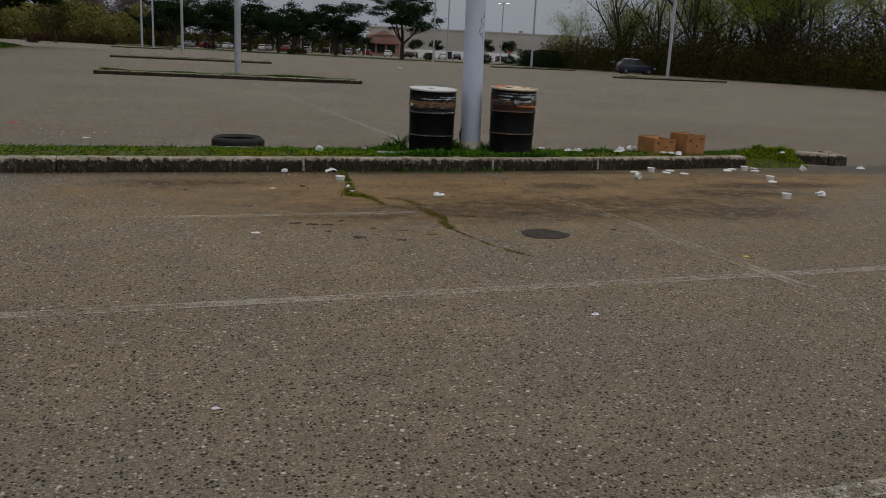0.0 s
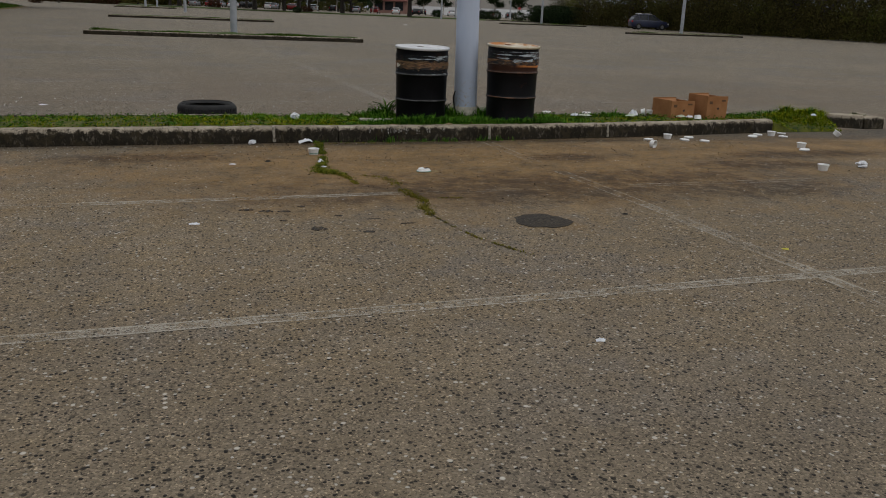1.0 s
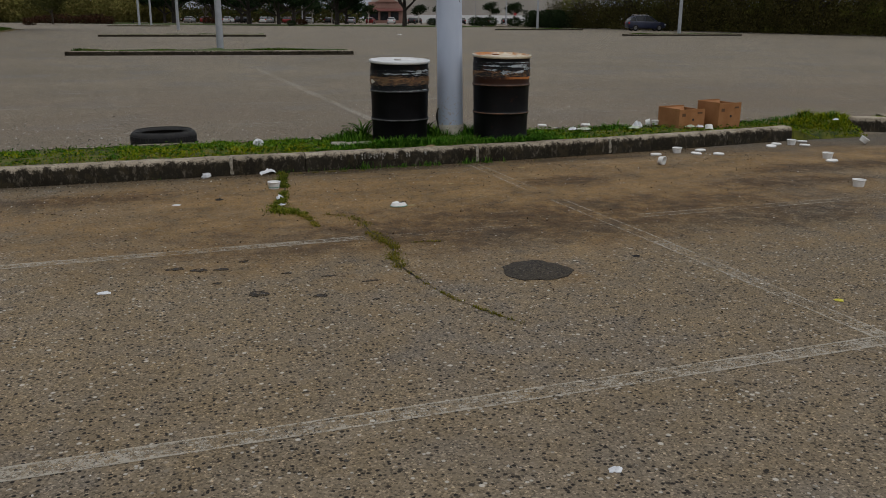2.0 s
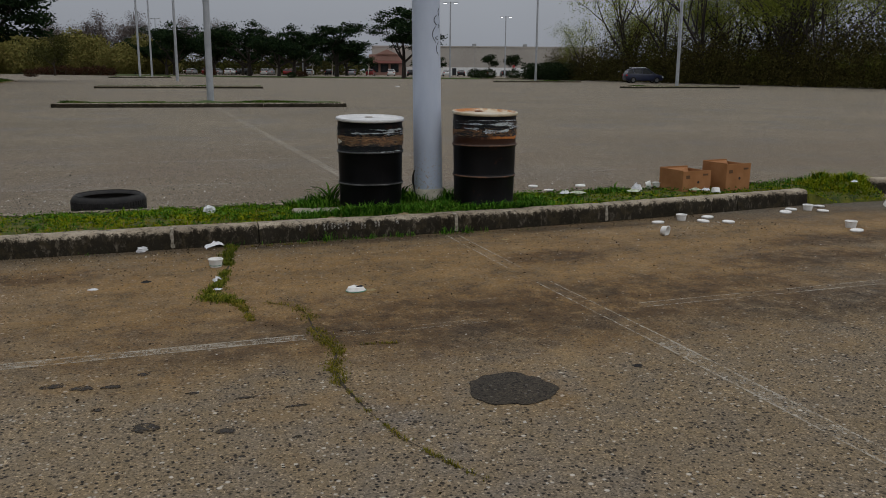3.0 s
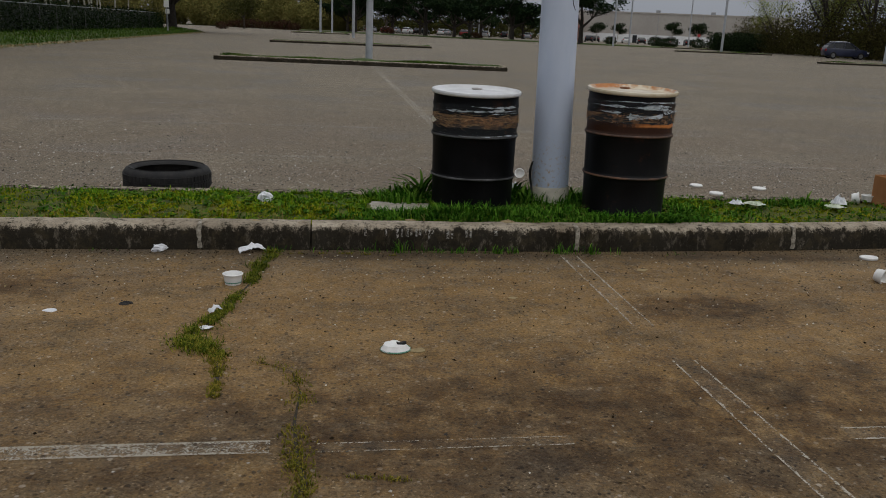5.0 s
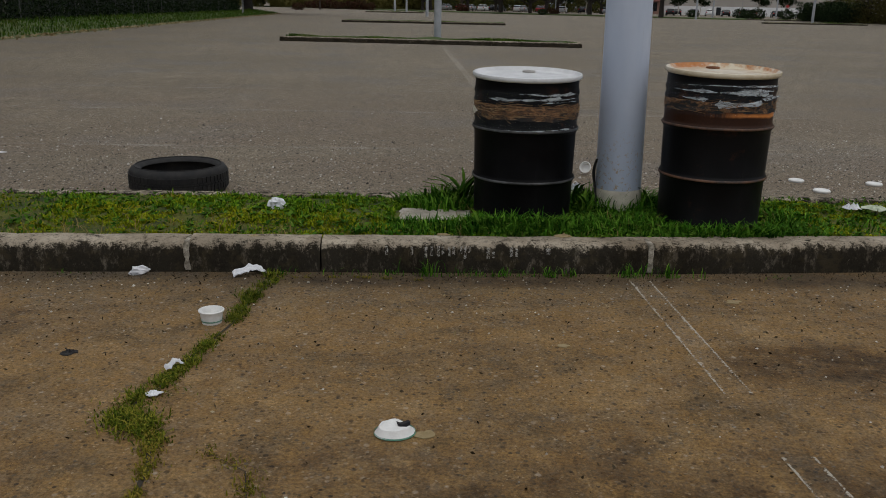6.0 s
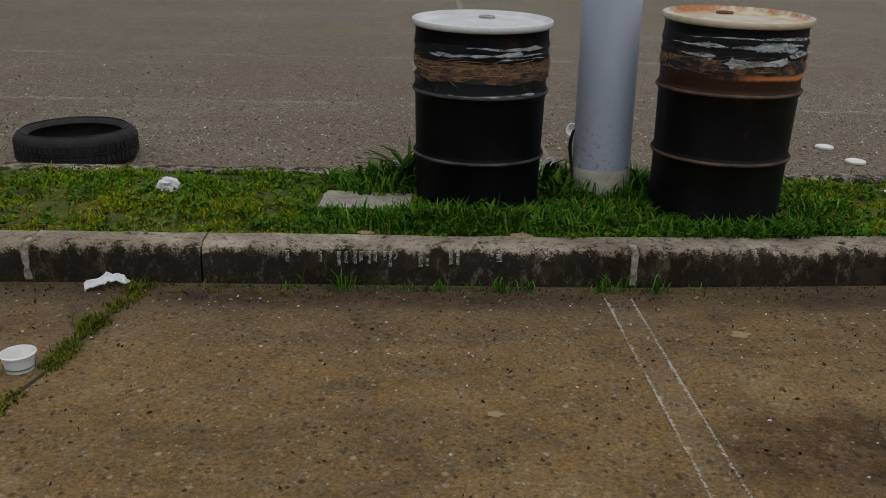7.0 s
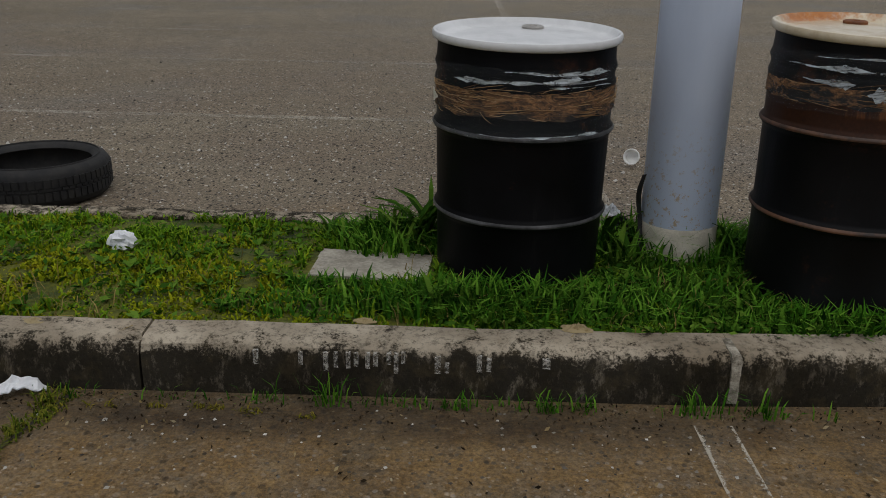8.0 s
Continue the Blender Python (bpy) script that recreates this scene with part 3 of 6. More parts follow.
fence_mesh_mat = Nodes("dark_chain_link")
_u = fence_mesh_mat.uv()
_a, _b, _ = fence_mesh_mat.xyz(_u)
_d1 = fence_mesh_mat.m("ABSOLUTE", fence_mesh_mat.m("SUBTRACT", fence_mesh_mat.m("FRACT", fence_mesh_mat.m("ADD", _a, _b)), 0.5))
_d2 = fence_mesh_mat.m("ABSOLUTE", fence_mesh_mat.m("SUBTRACT", fence_mesh_mat.m("FRACT", fence_mesh_mat.m("SUBTRACT", _a, _b)), 0.5))
_w = fence_mesh_mat.m("LESS_THAN", fence_mesh_mat.m("MINIMUM", _d1, _d2), 0.07)
fence_mesh_mat = fence_mesh_mat.done((0.05, 0.055, 0.055), 0.6, 0.4, alpha=_w)


# ---- mesh helpers ----
class Build:
    """Collects vertices and faces for one mesh."""

    def __init__(self):
        self.v, self.f, self.uv = [], [], None

    def box(self, x0, y0, z0, x1, y1, z1):
        b = len(self.v)
        self.v += [(x0, y0, z0), (x1, y0, z0), (x1, y1, z0), (x0, y1, z0), (x0, y0, z1), (x1, y0, z1), (x1, y1, z1), (x0, y1, z1)]
        self.f += [(b, b + 3, b + 2, b + 1), (b + 4, b + 5, b + 6, b + 7), (b, b + 1, b + 5, b + 4), (b + 1, b + 2, b + 6, b + 5), (b + 2, b + 3, b + 7, b + 6), (b + 3, b, b + 4, b + 7)]
        return self

    def lathe(self, profile, n=40, cx=0.0, cy=0.0, wobble=0.0):
        b = len(self.v)
        for r, z in profile:
            for k in range(n):
                a = 2 * math.pi * k / n
                rr = r * (1 + wobble * math.sin(3 * a + z * 9))
                self.v.append((cx + rr * math.cos(a), cy + rr * math.sin(a), z))
        for i in range(len(profile) - 1):
            for k in range(n):
                a, c = b + i * n + k, b + i * n + (k + 1) % n
                self.f.append((a, c, c + n, a + n))
        return self

    def cap(self, n, first, flip=False):
        ring = list(range(first, first + n))
        self.f.append(tuple(reversed(ring)) if flip else tuple(ring))
        return self

    def tube(self, pts, radii, n=6, close=True):
        b = len(self.v)
        pts = [Vector(p) for p in pts]
        for i, p in enumerate(pts):
            d = (pts[min(i + 1, len(pts) - 1)] - pts[max(i - 1, 0)]).normalized()
            s = d.cross(Vector((0.31, 0.87, 0.38) if abs(d.z) > 0.8 else (0, 0, 1))).normalized()
            t = d.cross(s)
            for k in range(n):
                a = 2 * math.pi * k / n
                self.v.append(tuple(p + (s * math.cos(a) + t * math.sin(a)) * radii[i]))
        for i in range(len(pts) - 1):
            for k in range(n):
                a, c = b + i * n + k, b + i * n + (k + 1) % n
                self.f.append((a, c, c + n, a + n))
        if close:
            self.cap(n, b, True)
            self.cap(n, b + (len(pts) - 1) * n)
        return self

    def prism(self, outline, x0, x1):
        """An outline in y and z, drawn out along x."""
        b, n = len(self.v), len(outline)
        self.v += [(x0, y, z) for y, z in outline] + [(x1, y, z) for y, z in outline]
        self.f += [(b + i, b + n + i, b + n + (i + 1) % n, b + (i + 1) % n) for i in range(n)]
        self.f += [tuple(range(b, b + n)), tuple(range(b + 2 * n - 1, b + n - 1, -1))]
        return self

    def sheet(self, pts, z0, z1):
        """A flat plate with the outline pts."""
        b, n = len(self.v), len(pts)
        self.v += [(x, y, z0) for x, y in pts] + [(x, y, z1) for x, y in pts]
        self.f += [(b + i, b + (i + 1) % n, b + n + (i + 1) % n, b + n + i) for i in range(n)]
        self.f += [tuple(range(b + n, b + 2 * n)), tuple(range(b + n - 1, b - 1, -1))]
        return self

    def leaves(self, places, sizes, rng, flat=0.0):
        """Small four-cornered leaves at the places."""
        k = len(places)
        a = rng.normal(size=(k, 3))
        a[:, 2] *= 1 - flat
        a /= np.linalg.norm(a, axis=1)[:, None] + 1e-9
        c = np.cross(a, rng.normal(size=(k, 3)))
        c /= np.linalg.norm(c, axis=1)[:, None] + 1e-9
        s = np.asarray(sizes)[:, None]
        b = len(self.v)
        quad = np.stack([places - a * s, places + c * s * 0.45, places + a * s, places - c * s * 0.45], 1).reshape(-1, 3)
        self.v += [tuple(q) for q in quad.tolist()]
        self.f += [(b + 4 * i, b + 4 * i + 1, b + 4 * i + 2, b + 4 * i + 3) for i in range(k)]
        return self

    def blades(self, places, heights, widths, rng, lean=0.5):
        """Bent grass blades."""
        k = len(places)
        az = rng.uniform(0, 2 * np.pi, k)
        d = np.stack([np.cos(az), np.sin(az), np.zeros(k)], 1)
        s = np.stack([-np.sin(az), np.cos(az), np.zeros(k)], 1)
        h, w = np.asarray(heights)[:, None], np.asarray(widths)[:, None]
        l = (rng.uniform(0.2, 1.0, k) * lean)[:, None]
        up = np.array([[0, 0, 1.0]])
        p = np.asarray(places)
        q = p + up * h * 0.6 + d * h * l * 0.35
        tip = p + up * h * (1 - 0.25 * l) + d * h * l
        b = len(self.v)
        pts = np.stack([p - s * w, p + s * w, q + s * w * 0.8, q - s * w * 0.8, tip], 1).reshape(-1, 3)
        self.v += [tuple(t) for t in pts.tolist()]
        for i in range(k):
            o = b + 5 * i
            self.f += [(o, o + 1, o + 2, o + 3), (o + 3, o + 2, o + 4)]
        return self

    def mesh(self, name, material, smooth=False):
        me = bpy.data.meshes.new(name)
        me.from_pydata(self.v, [], self.f)
        me.materials.append(material)
        if smooth:
            me.polygons.foreach_set("use_smooth", [True] * len(me.polygons))
            me.set_sharp_from_angle(angle=radians(42))
        me.update()
        return me


def part(name, build, material, parent=None, label="", smooth=False):
    ob = new(name, build.mesh(name, material, smooth))
    if parent is not None:
        ob.parent = parent
    return tagged(ob, label)


def thing(name, m, label, category, group="", kind=""):
    ob = new(name)
    ob.empty_display_size = 0.1
    ob.matrix_world = m
    return tagged(ob, label, category, group, kind)


def solid(name, build, material, label, category="", group="", kind="", smooth=False):
    return tagged(part(name, build, material, None, "", smooth), label, category, group, kind)


def bevelled(build, width, segments=1):
    """Rounds the edges of a small build."""
    bm = bmesh.new()
    vs = [bm.verts.new(p) for p in build.v]
    for f in build.f:
        bm.faces.new([vs[i] for i in f])
    bmesh.ops.recalc_face_normals(bm, faces=bm.faces)
    bmesh.ops.bevel(bm, geom=list(bm.edges), offset=width, segments=segments, affect="EDGES")
    out = Build()
    bm.verts.index_update()
    out.v = [tuple(v.co) for v in bm.verts]
    out.f = [tuple(v.index for v in f.verts) for f in bm.faces]
    bm.free()
    return out


rng = np.random.default_rng(7)


# ---- ground: one sheet out to the horizon ----
g = Build()
rings = [0.0, 2, 5, 9, 14, 20, 30, 45, 70, 110, 180, 300, 500, 900, 1600, 3000]
for r in rings:
    for k in range(48):
        a = 2 * math.pi * k / 48
        g.v.append((3 + r * math.cos(a), 9 + r * math.sin(a), 0.0))
for i in range(1, len(rings)):
    for k in range(48):
        a, c = (i - 1) * 48 + k, (i - 1) * 48 + (k + 1) % 48
        g.f.append((a, a + 48, c + 48, c) if i > 1 else (a, a + 48, c + 48))
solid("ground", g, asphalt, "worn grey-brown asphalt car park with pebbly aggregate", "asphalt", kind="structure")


# ---- painted stall lines ----
def stall_line(x0, y0, x1, y1, width=0.105, paint=road_paint):
    b = Build()
    d = Vector((x1 - x0, y1 - y0))
    s = Vector((-d.y, d.x)).normalized() * width / 2
    b.v = [(x0 - s.x, y0 - s.y, 0.003), (x1 - s.x, y1 - s.y, 0.003), (x1 + s.x, y1 + s.y, 0.003), (x0 + s.x, y0 + s.y, 0.003)]
    b.f = [(0, 1, 2, 3)]
    me = b.mesh("stall_line", paint)
    layer = me.uv_layers.new(name="UVMap")
    for loop, uv in zip(layer.data, ((0, 0), (d.length, 0), (d.length, 1), (0, 1))):
        loop.uv = uv
    ob = new("stall_line", me)
    return tagged(ob, "faded white painted parking stall line on asphalt", "road marking", "parking stall lines", "structure")


edge_paint = paint_material("edge_worn_road_paint", 0.24, 0.50, 0.27, 1.0)
stall_line(-2.2, 5.18, 9.6, 5.29, 0.095, faint_paint)
stall_line(-2.2, 7.585, 2.33, 7.635, 0.085, edge_paint)
stall_line(2.48, 7.62, 3.33, 7.637, 0.06, road_paint)
stall_line(4.33, 7.644, 9.6, 7.675, 0.09, road_paint)
for y in (13.83, 16.55, 19.2, 21.9, 24.6):
    stall_line(-2.4, y, 9.6, y, 0.08, ghost_paint)
stall_line(3.962, 10.0, 3.985, 8.75)
stall_line(4.005, 8.32, 4.055, 7.0)
stall_line(4.055, 7.0, 4.085, 5.0, 0.105, edge_paint)
stall_line(4.085, 5.0, 4.16, -2.0)
stall_line(3.95, 11.5, 3.8, 34.8, 0.11, faint_paint)
for y in (2.7, 0.2):
    stall_line(-2.2, y, 9.6, y, 0.09, ghost_paint)


# ---- planted islands ----
KERB_H = 0.155
KERB_RUN = [(-3.4, 9.985), (-0.78, 10.035), (1.74, 10.085), (2.39, 10.095), (4.04, 10.105), (5.53, 10.19), (7.10, 10.36), (8.06, 10.47)]


def kerb_piece(x0, y0, x1, y1, parent, h=KERB_H, w=0.15, name="kerb_stone", seed=0):
    """One length of kerb with a rounded nose and uneven edges."""
    r = random.Random(seed)
    d = Vector((x1 - x0, y1 - y0))
    length = d.length
    prof = [(0.0, -0.05), (0.004, h * 0.55), (0.010, h - 0.035), (0.018, h - 0.014), (0.034, h - 0.003), (0.055, h), (w - 0.012, h + 0.002), (w, h - 0.01), (w, -0.05)]
    b = Build()
    steps = max(3, int(length / 0.12))
    n = len(prof)
    for i in range(steps + 1):
        s = length * i / steps
        s = min(max(s, 0.004), length - 0.004)
        for k, (py, pz) in enumerate(prof):
            j = 0.0035 if 0 < k < n - 1 else 0.0
            chip = 0.012 * (r.random() < 0.05) if 2 <= k <= 4 else 0
            b.v.append((s, py + r.uniform(-j, j) + chip, pz + r.uniform(-j, j) * 0.7 - chip))
    for i in range(steps):
        for k in range(n - 1):
            a = i * n + k
            b.f.append((a, a + n, a + n + 1, a + 1))
    b.f += [tuple(range(n)), tuple(range(steps * n + n - 1, steps * n - 1, -1))]
    ob = part(name, b, kerb_mat, parent, smooth=True)
    ob.matrix_local = pose(x0, y0, 0, 0, 0, math.degrees(math.atan2(d.y, d.x)))
    return ob


island = thing("kerb", pose(0, 0, 0), "weathered grey concrete island kerb with black algae grime", "kerb", kind="structure")
for i in range(len(KERB_RUN) - 1):
    kerb_piece(*KERB_RUN[i], *KERB_RUN[i + 1], island, seed=i)
for i, x in enumerate((-3.4, -0.9, 1.6, 4.1, 6.2)):
    xe = (-0.9, 1.6, 4.1, 6.2, 8.4)[i]
    kerb_piece(xe, 11.35 + 0.02 * i, x, 11.33 + 0.02 * i, island, h=0.135, seed=20 + i)
kerb_piece(-3.4, 11.33, -3.4, 9.99, island, seed=31)
# the broken far end, pushed out of line
kerb_piece(9.22, 11.04, 9.74, 10.70, island, h=0.175, w=0.16, seed=40)
kerb_piece(9.75, 10.69, 10.08, 10.68, island, h=0.16, w=0.16, seed=41)
kerb_piece(10.12, 10.72, 10.35, 11.35, island, h=0.15, seed=42)
for x, y in ((1.74, 10.085), (4.04, 10.105), (5.53, 10.19)):
    b = Build()
    for i in range(9):
        z = 0.012 + (KERB_H - 0.010) * i / 8
        wl, wr, q = 0.013 + 0.009 * noise.noise((x, z * 40, 1.0)), 0.013 + 0.009 * noise.noise((x, z * 40, 5.0)), 0.004 + 0.012 * (i / 8) ** 4
        b.v += [(-wl, q - 0.007, z), (wr, q - 0.007, z), (wr, 0.115, z), (-wl, 0.115, z)]
    for i in range(8):
        for k in range(4):
            a, c = 4 * i + k, 4 * i + (k + 1) % 4
            b.f.append((a, c, c + 4, a + 4))
    b.f += [(3, 2, 1, 0), (32, 33, 34, 35)]
    ob = part("mortar_joint", b, mortar_mat, island, "pale crumbling mortar joint", True)
    ob.location = (x, y, 0)
# worn lettering on the kerb face, as upright bars
for x, w, h, z in ((2.715, 0.014, 0.045, 0.100), (2.84, 0.012, 0.040, 0.102), (2.91, 0.013, 0.055, 0.094), (2.938, 0.011, 0.045, 0.100), (2.972, 0.012, 0.048, 0.100), (2.994, 0.012, 0.040, 0.102),
                   (3.026, 0.012, 0.048, 0.100), (3.048, 0.013, 0.040, 0.103), (3.085, 0.012, 0.034, 0.108), (3.105, 0.012, 0.060, 0.094), (3.125, 0.011, 0.030, 0.110), (3.22, 0.016, 0.050, 0.092), (3.246, 0.012, 0.030, 0.084),
                   (3.335, 0.014, 0.045, 0.098), (3.362, 0.013, 0.036, 0.096), (3.52, 0.022, 0.026, 0.104)):
    b = Build().box(-w / 2, -0.0035, z - h / 2, w / 2, 0.012, z + h / 2)
    ob = part("painted_bar", b, worn_white, island, "worn white paint bar")
    ob.location = (x, 10.104, 0.012)


def soil_height(x, y):
    """Lie of the soil in the near island."""
    bulge = 0.05 * max(0.0, 1 - ((y - 10.8) / 0.6) ** 2)
    z = 0.116 + bulge * 0.35 + 0.012 * noise.noise((x * 2.3, y * 2.3, 0)) + 0.008 * noise.noise((x * 9, y * 9, 3.0))
    mound = math.exp(-((x - 8.75) / 0.45) ** 2 - ((y - 10.85) / 0.45) ** 2)
    edge = max(0.0, min(1.0, (x - 8.1) / 0.3)) * max(0.0, min(1.0, (10.75 - y) / 0.35))
    return z * (1 - edge) + 0.05 * mound - 0.02 * edge


def front_edge(x):
    for (xa, ya), (xb, yb) in zip(KERB_RUN, KERB_RUN[1:]):
        if x <= xb:
            return ya + (yb - ya) * (x - xa) / (xb - xa) + 0.13
    return KERB_RUN[-1][1] - 0.02 if x < 9.15 else 11.0


b = Build()
NX, NY = 150, 16
for i in range(NX + 1):
    x = -3.3 + 13.45 * i / NX
    for j in range(NY + 1):
        y0, y1 = front_edge(x), 11.22
        y = y0 + (y1 - y0) * j / NY
        b.v.append((x, y, -0.03 if j == 0 and x > 8.05 else soil_height(x, y)))
for i in range(NX):
    for j in range(NY):
        a = i * (NY + 1) + j
        b.f.append((a, a + NY + 1, a + NY + 2, a + 1))
solid("soil_bed", b, soil_mat, "mossy brown soil filling the kerbed island", "soil", kind="structure", smooth=True)


def island_points(k, x0, x1, ya=0.0, yb=1.0):
    xs = rng.uniform(x0, x1, k)
    out = []
    for x in xs.tolist():
        y0 = front_edge(x)
        y = y0 + (11.225 - y0) * rng.uniform(ya, yb)
        out.append((x, y, soil_height(x, y) - 0.006))
    return np.array(out)


# low turf of short blades and small leaves, thinner in patches
def turf_sheet(name, pts, mat, label, h0, h1, w0, w1, lean):
    hh = rng.uniform(h0, h1, len(pts)) * np.array([max(0.3, 1 + 1.1 * noise.noise((p[0] * 4, p[1] * 4, 9.0)) + 0.9 * noise.noise((p[0] * 13, p[1] * 13, 2.0))) for p in pts.tolist()])
    return solid(name, Build().blades(pts, hh, rng.uniform(w0, w1, len(pts)), rng, lean), mat, label, "grass", kind="stuff")


pts = np.concatenate([island_points(52000, -3.3, 10.1), island_points(56000, 0.8, 5.6)])
gaps = np.array([noise.noise((p[0] * 3.1, p[1] * 3.1, 4.0)) + noise.noise((p[0] * 11, p[1] * 11, 1.0)) * 0.8 for p in pts.tolist()])
onto = np.array([2.74 < p[0] < 3.19 and 10.58 < p[1] < 10.88 for p in pts.tolist()])
# greener towards the drums and the back kerb, yellow moss towards the front and the open end
lush = np.array([0.55 * noise.noise((p[0] * 1.7, p[1] * 2.6, 7.0)) + 0.9 * math.exp(-((p[0] - 3.75) / 1.0) ** 2) + 0.55 * (p[1] - 10.65) - 0.4 * min(1.0, max(0.0, p[0] - 4.8)) for p in pts.tolist()]) + rng.normal(0, 0.16, len(pts))
keep = (gaps > -0.42) & ~onto
turf_sheet("turf", pts[keep & (lush <= 0.34)], grass_low, "short yellow-green mossy turf in the island", 0.006, 0.024, 0.003, 0.007, 1.0)
turf_sheet("green_turf", pts[keep & (lush > 0.34)], grass_green, "short deep green turf in the island", 0.014, 0.046, 0.0025, 0.0055, 1.2)


def tuft(k, cx, cy, rx, ry, hmin, hmax, mat, lean=0.6, wide=0.0046, label="tall green grass round the drum feet"):
    a, r = rng.uniform(0, 2 * np.pi, k), np.sqrt(rng.uniform(0, 1, k))
    xs, ys = cx + rx * r * np.cos(a), cy + ry * r * np.sin(a)
    ys = np.maximum(ys, np.array([front_edge(x) + 0.01 for x in xs.tolist()]))
    p = np.array([(x, y, soil_height(x, y) - 0.01) for x, y in zip(xs.tolist(), ys.tolist())])
    return p, rng.uniform(hmin, hmax, k) * (1.15 - 0.5 * r), rng.uniform(wide * 0.6, wide * 1.4, k)


tall = Build()
for args in ((1700, 3.47, 10.42, 0.55, 0.13, 0.04, 0.155), (1700, 4.05, 10.50, 0.45, 0.26, 0.03, 0.11), (1500, 4.55, 10.33, 0.50, 0.11, 0.04, 0.14), (900, 4.05, 10.95, 0.35, 0.25, 0.07, 0.22),
             (700, 3.02, 11.0, 0.22, 0.20, 0.06, 0.17), (600, 4.95, 10.65, 0.22, 0.35, 0.04, 0.11), (500, 2.85, 10.42, 0.4, 0.10, 0.03, 0.08), (320, 2.95, 10.56, 0.26, 0.05, 0.03, 0.085), (700, 4.45, 11.05, 0.5, 0.2, 0.05, 0.13),
             (120, 8.75, 10.9, 0.45, 0.30, 0.06, 0.15), (300, 8.3, 11.0, 0.5, 0.25, 0.04, 0.10), (260, 6.05, 11.05, 0.28, 0.12, 0.05, 0.11), (180, 5.35, 10.6, 0.3, 0.15, 0.03, 0.07)):
    tall.blades(*tuft(*args, None)[:3], rng, 1.1)
mound = Build()
for args in ((1500, 8.78, 10.85, 0.50, 0.30, 0.03, 0.12), (240, 8.66, 10.98, 0.10, 0.10, 0.08, 0.19), (120, 8.95, 10.95, 0.10, 0.10, 0.06, 0.14), (700, 8.42, 10.78, 0.22, 0.16, 0.04, 0.11), (700, 9.15, 10.92, 0.28, 0.20, 0.05, 0.16), (450, 8.8, 10.62, 0.3, 0.09, 0.03, 0.09)):
    p, hh, ww = tuft(*args, None)[:3]
    p[:, 2] = np.maximum(p[:, 2] - 0.01, -0.01)
    mound.blades(p, hh, ww, rng, 1.2)
solid("mound_grass", mound, grass_low, "bushy bright green grass in the gap of the kerb", "grass", kind="stuff")
solid("tall_grass", tall, grass_tall, "tall dark green grass round the drum and pole feet", "grass", kind="stuff")

# broad weeds
weeds = Build()
for cx, cy, s in ((3.12, 10.98, 0.27), (2.96, 11.06, 0.15), (3.15, 11.06, 0.25), (3.04, 11.02, 0.18), (2.82, 11.02, 0.11), (3.08, 10.94, 0.16), (3.80, 10.95, 0.22), (3.84, 10.78, 0.16), (4.30, 10.75, 0.14), (4.24, 10.95, 0.18), (3.62, 10.38, 0.14), (3.2, 10.40, 0.13), (4.55, 10.32, 0.12), (4.9, 10.42, 0.11), (3.30, 10.42, 0.10), (3.72, 10.40, 0.10), (4.2, 10.48, 0.08), (2.3, 10.75, 0.08), (1.55, 10.7, 0.07), (3.9, 11.05, 0.15), (4.0, 10.6, 0.08),
                  (2.75, 11.1, 0.10), (0.8, 10.8, 0.06), (1.0, 10.5, 0.05), (5.9, 11.0, 0.10), (6.1, 11.05, 0.12), (8.6, 10.9, 0.14), (8.9, 10.8, 0.14), (3.55, 10.44, 0.10), (2.5, 10.55, 0.06)):
    for k in range(22):
        a, el = rng.uniform(0, 2 * math.pi), rng.uniform(1.05, 1.55)
        L = s * rng.uniform(0.45, 1.2)
        flat, up = Vector((math.cos(a), math.sin(a), 0)), Vector((0, 0, 1))
        side = Vector((-math.sin(a), math.cos(a), 0)) * L * rng.uniform(0.035, 0.075)
        o = Vector((cx + rng.uniform(-0.04, 0.04), cy + rng.uniform(-0.04, 0.04), soil_height(cx, cy) - 0.01))
        i0 = len(weeds.v)
        for q in range(5):
            t = q / 4
            e2 = el - 0.50 * t * t
            o2 = o + (flat * math.cos(e2) + up * math.sin(e2)) * L * t
            w = side * (0.35 + 1.3 * t * (1.25 - t)) * (1.0 if q < 4 else 0.05)
            weeds.v += [tuple(o2 - w), tuple(o2 - up * L * 0.012), tuple(o2 + w)]
        for q in range(4):
            a0 = i0 + 3 * q
            weeds.f += [(a0, a0 + 1, a0 + 4, a0 + 3), (a0 + 1, a0 + 2, a0 + 5, a0 + 4)]
solid("broad_weeds", weeds, weed_mat, "broad-leaved dock weeds growing in the island", "weeds", kind="stuff")

# clover and small rosettes in the turf
clover = Build()
cp = np.concatenate([island_points(5200, -3.0, 9.5), island_points(4200, 3.2, 5.0, 0.0, 0.6)])
cp = cp[[not (2.72 < q[0] < 3.20 and 10.56 < q[1] < 10.90) for q in cp.tolist()]]
cp[:, 2] += rng.uniform(0.014, 0.05, len(cp))
clover.leaves(cp, rng.uniform(0.008, 0.021, len(cp)), rng, flat=0.3)
solid("clover_leaves", clover, weed_mat, "small clover leaves among the turf", "clover", kind="stuff")
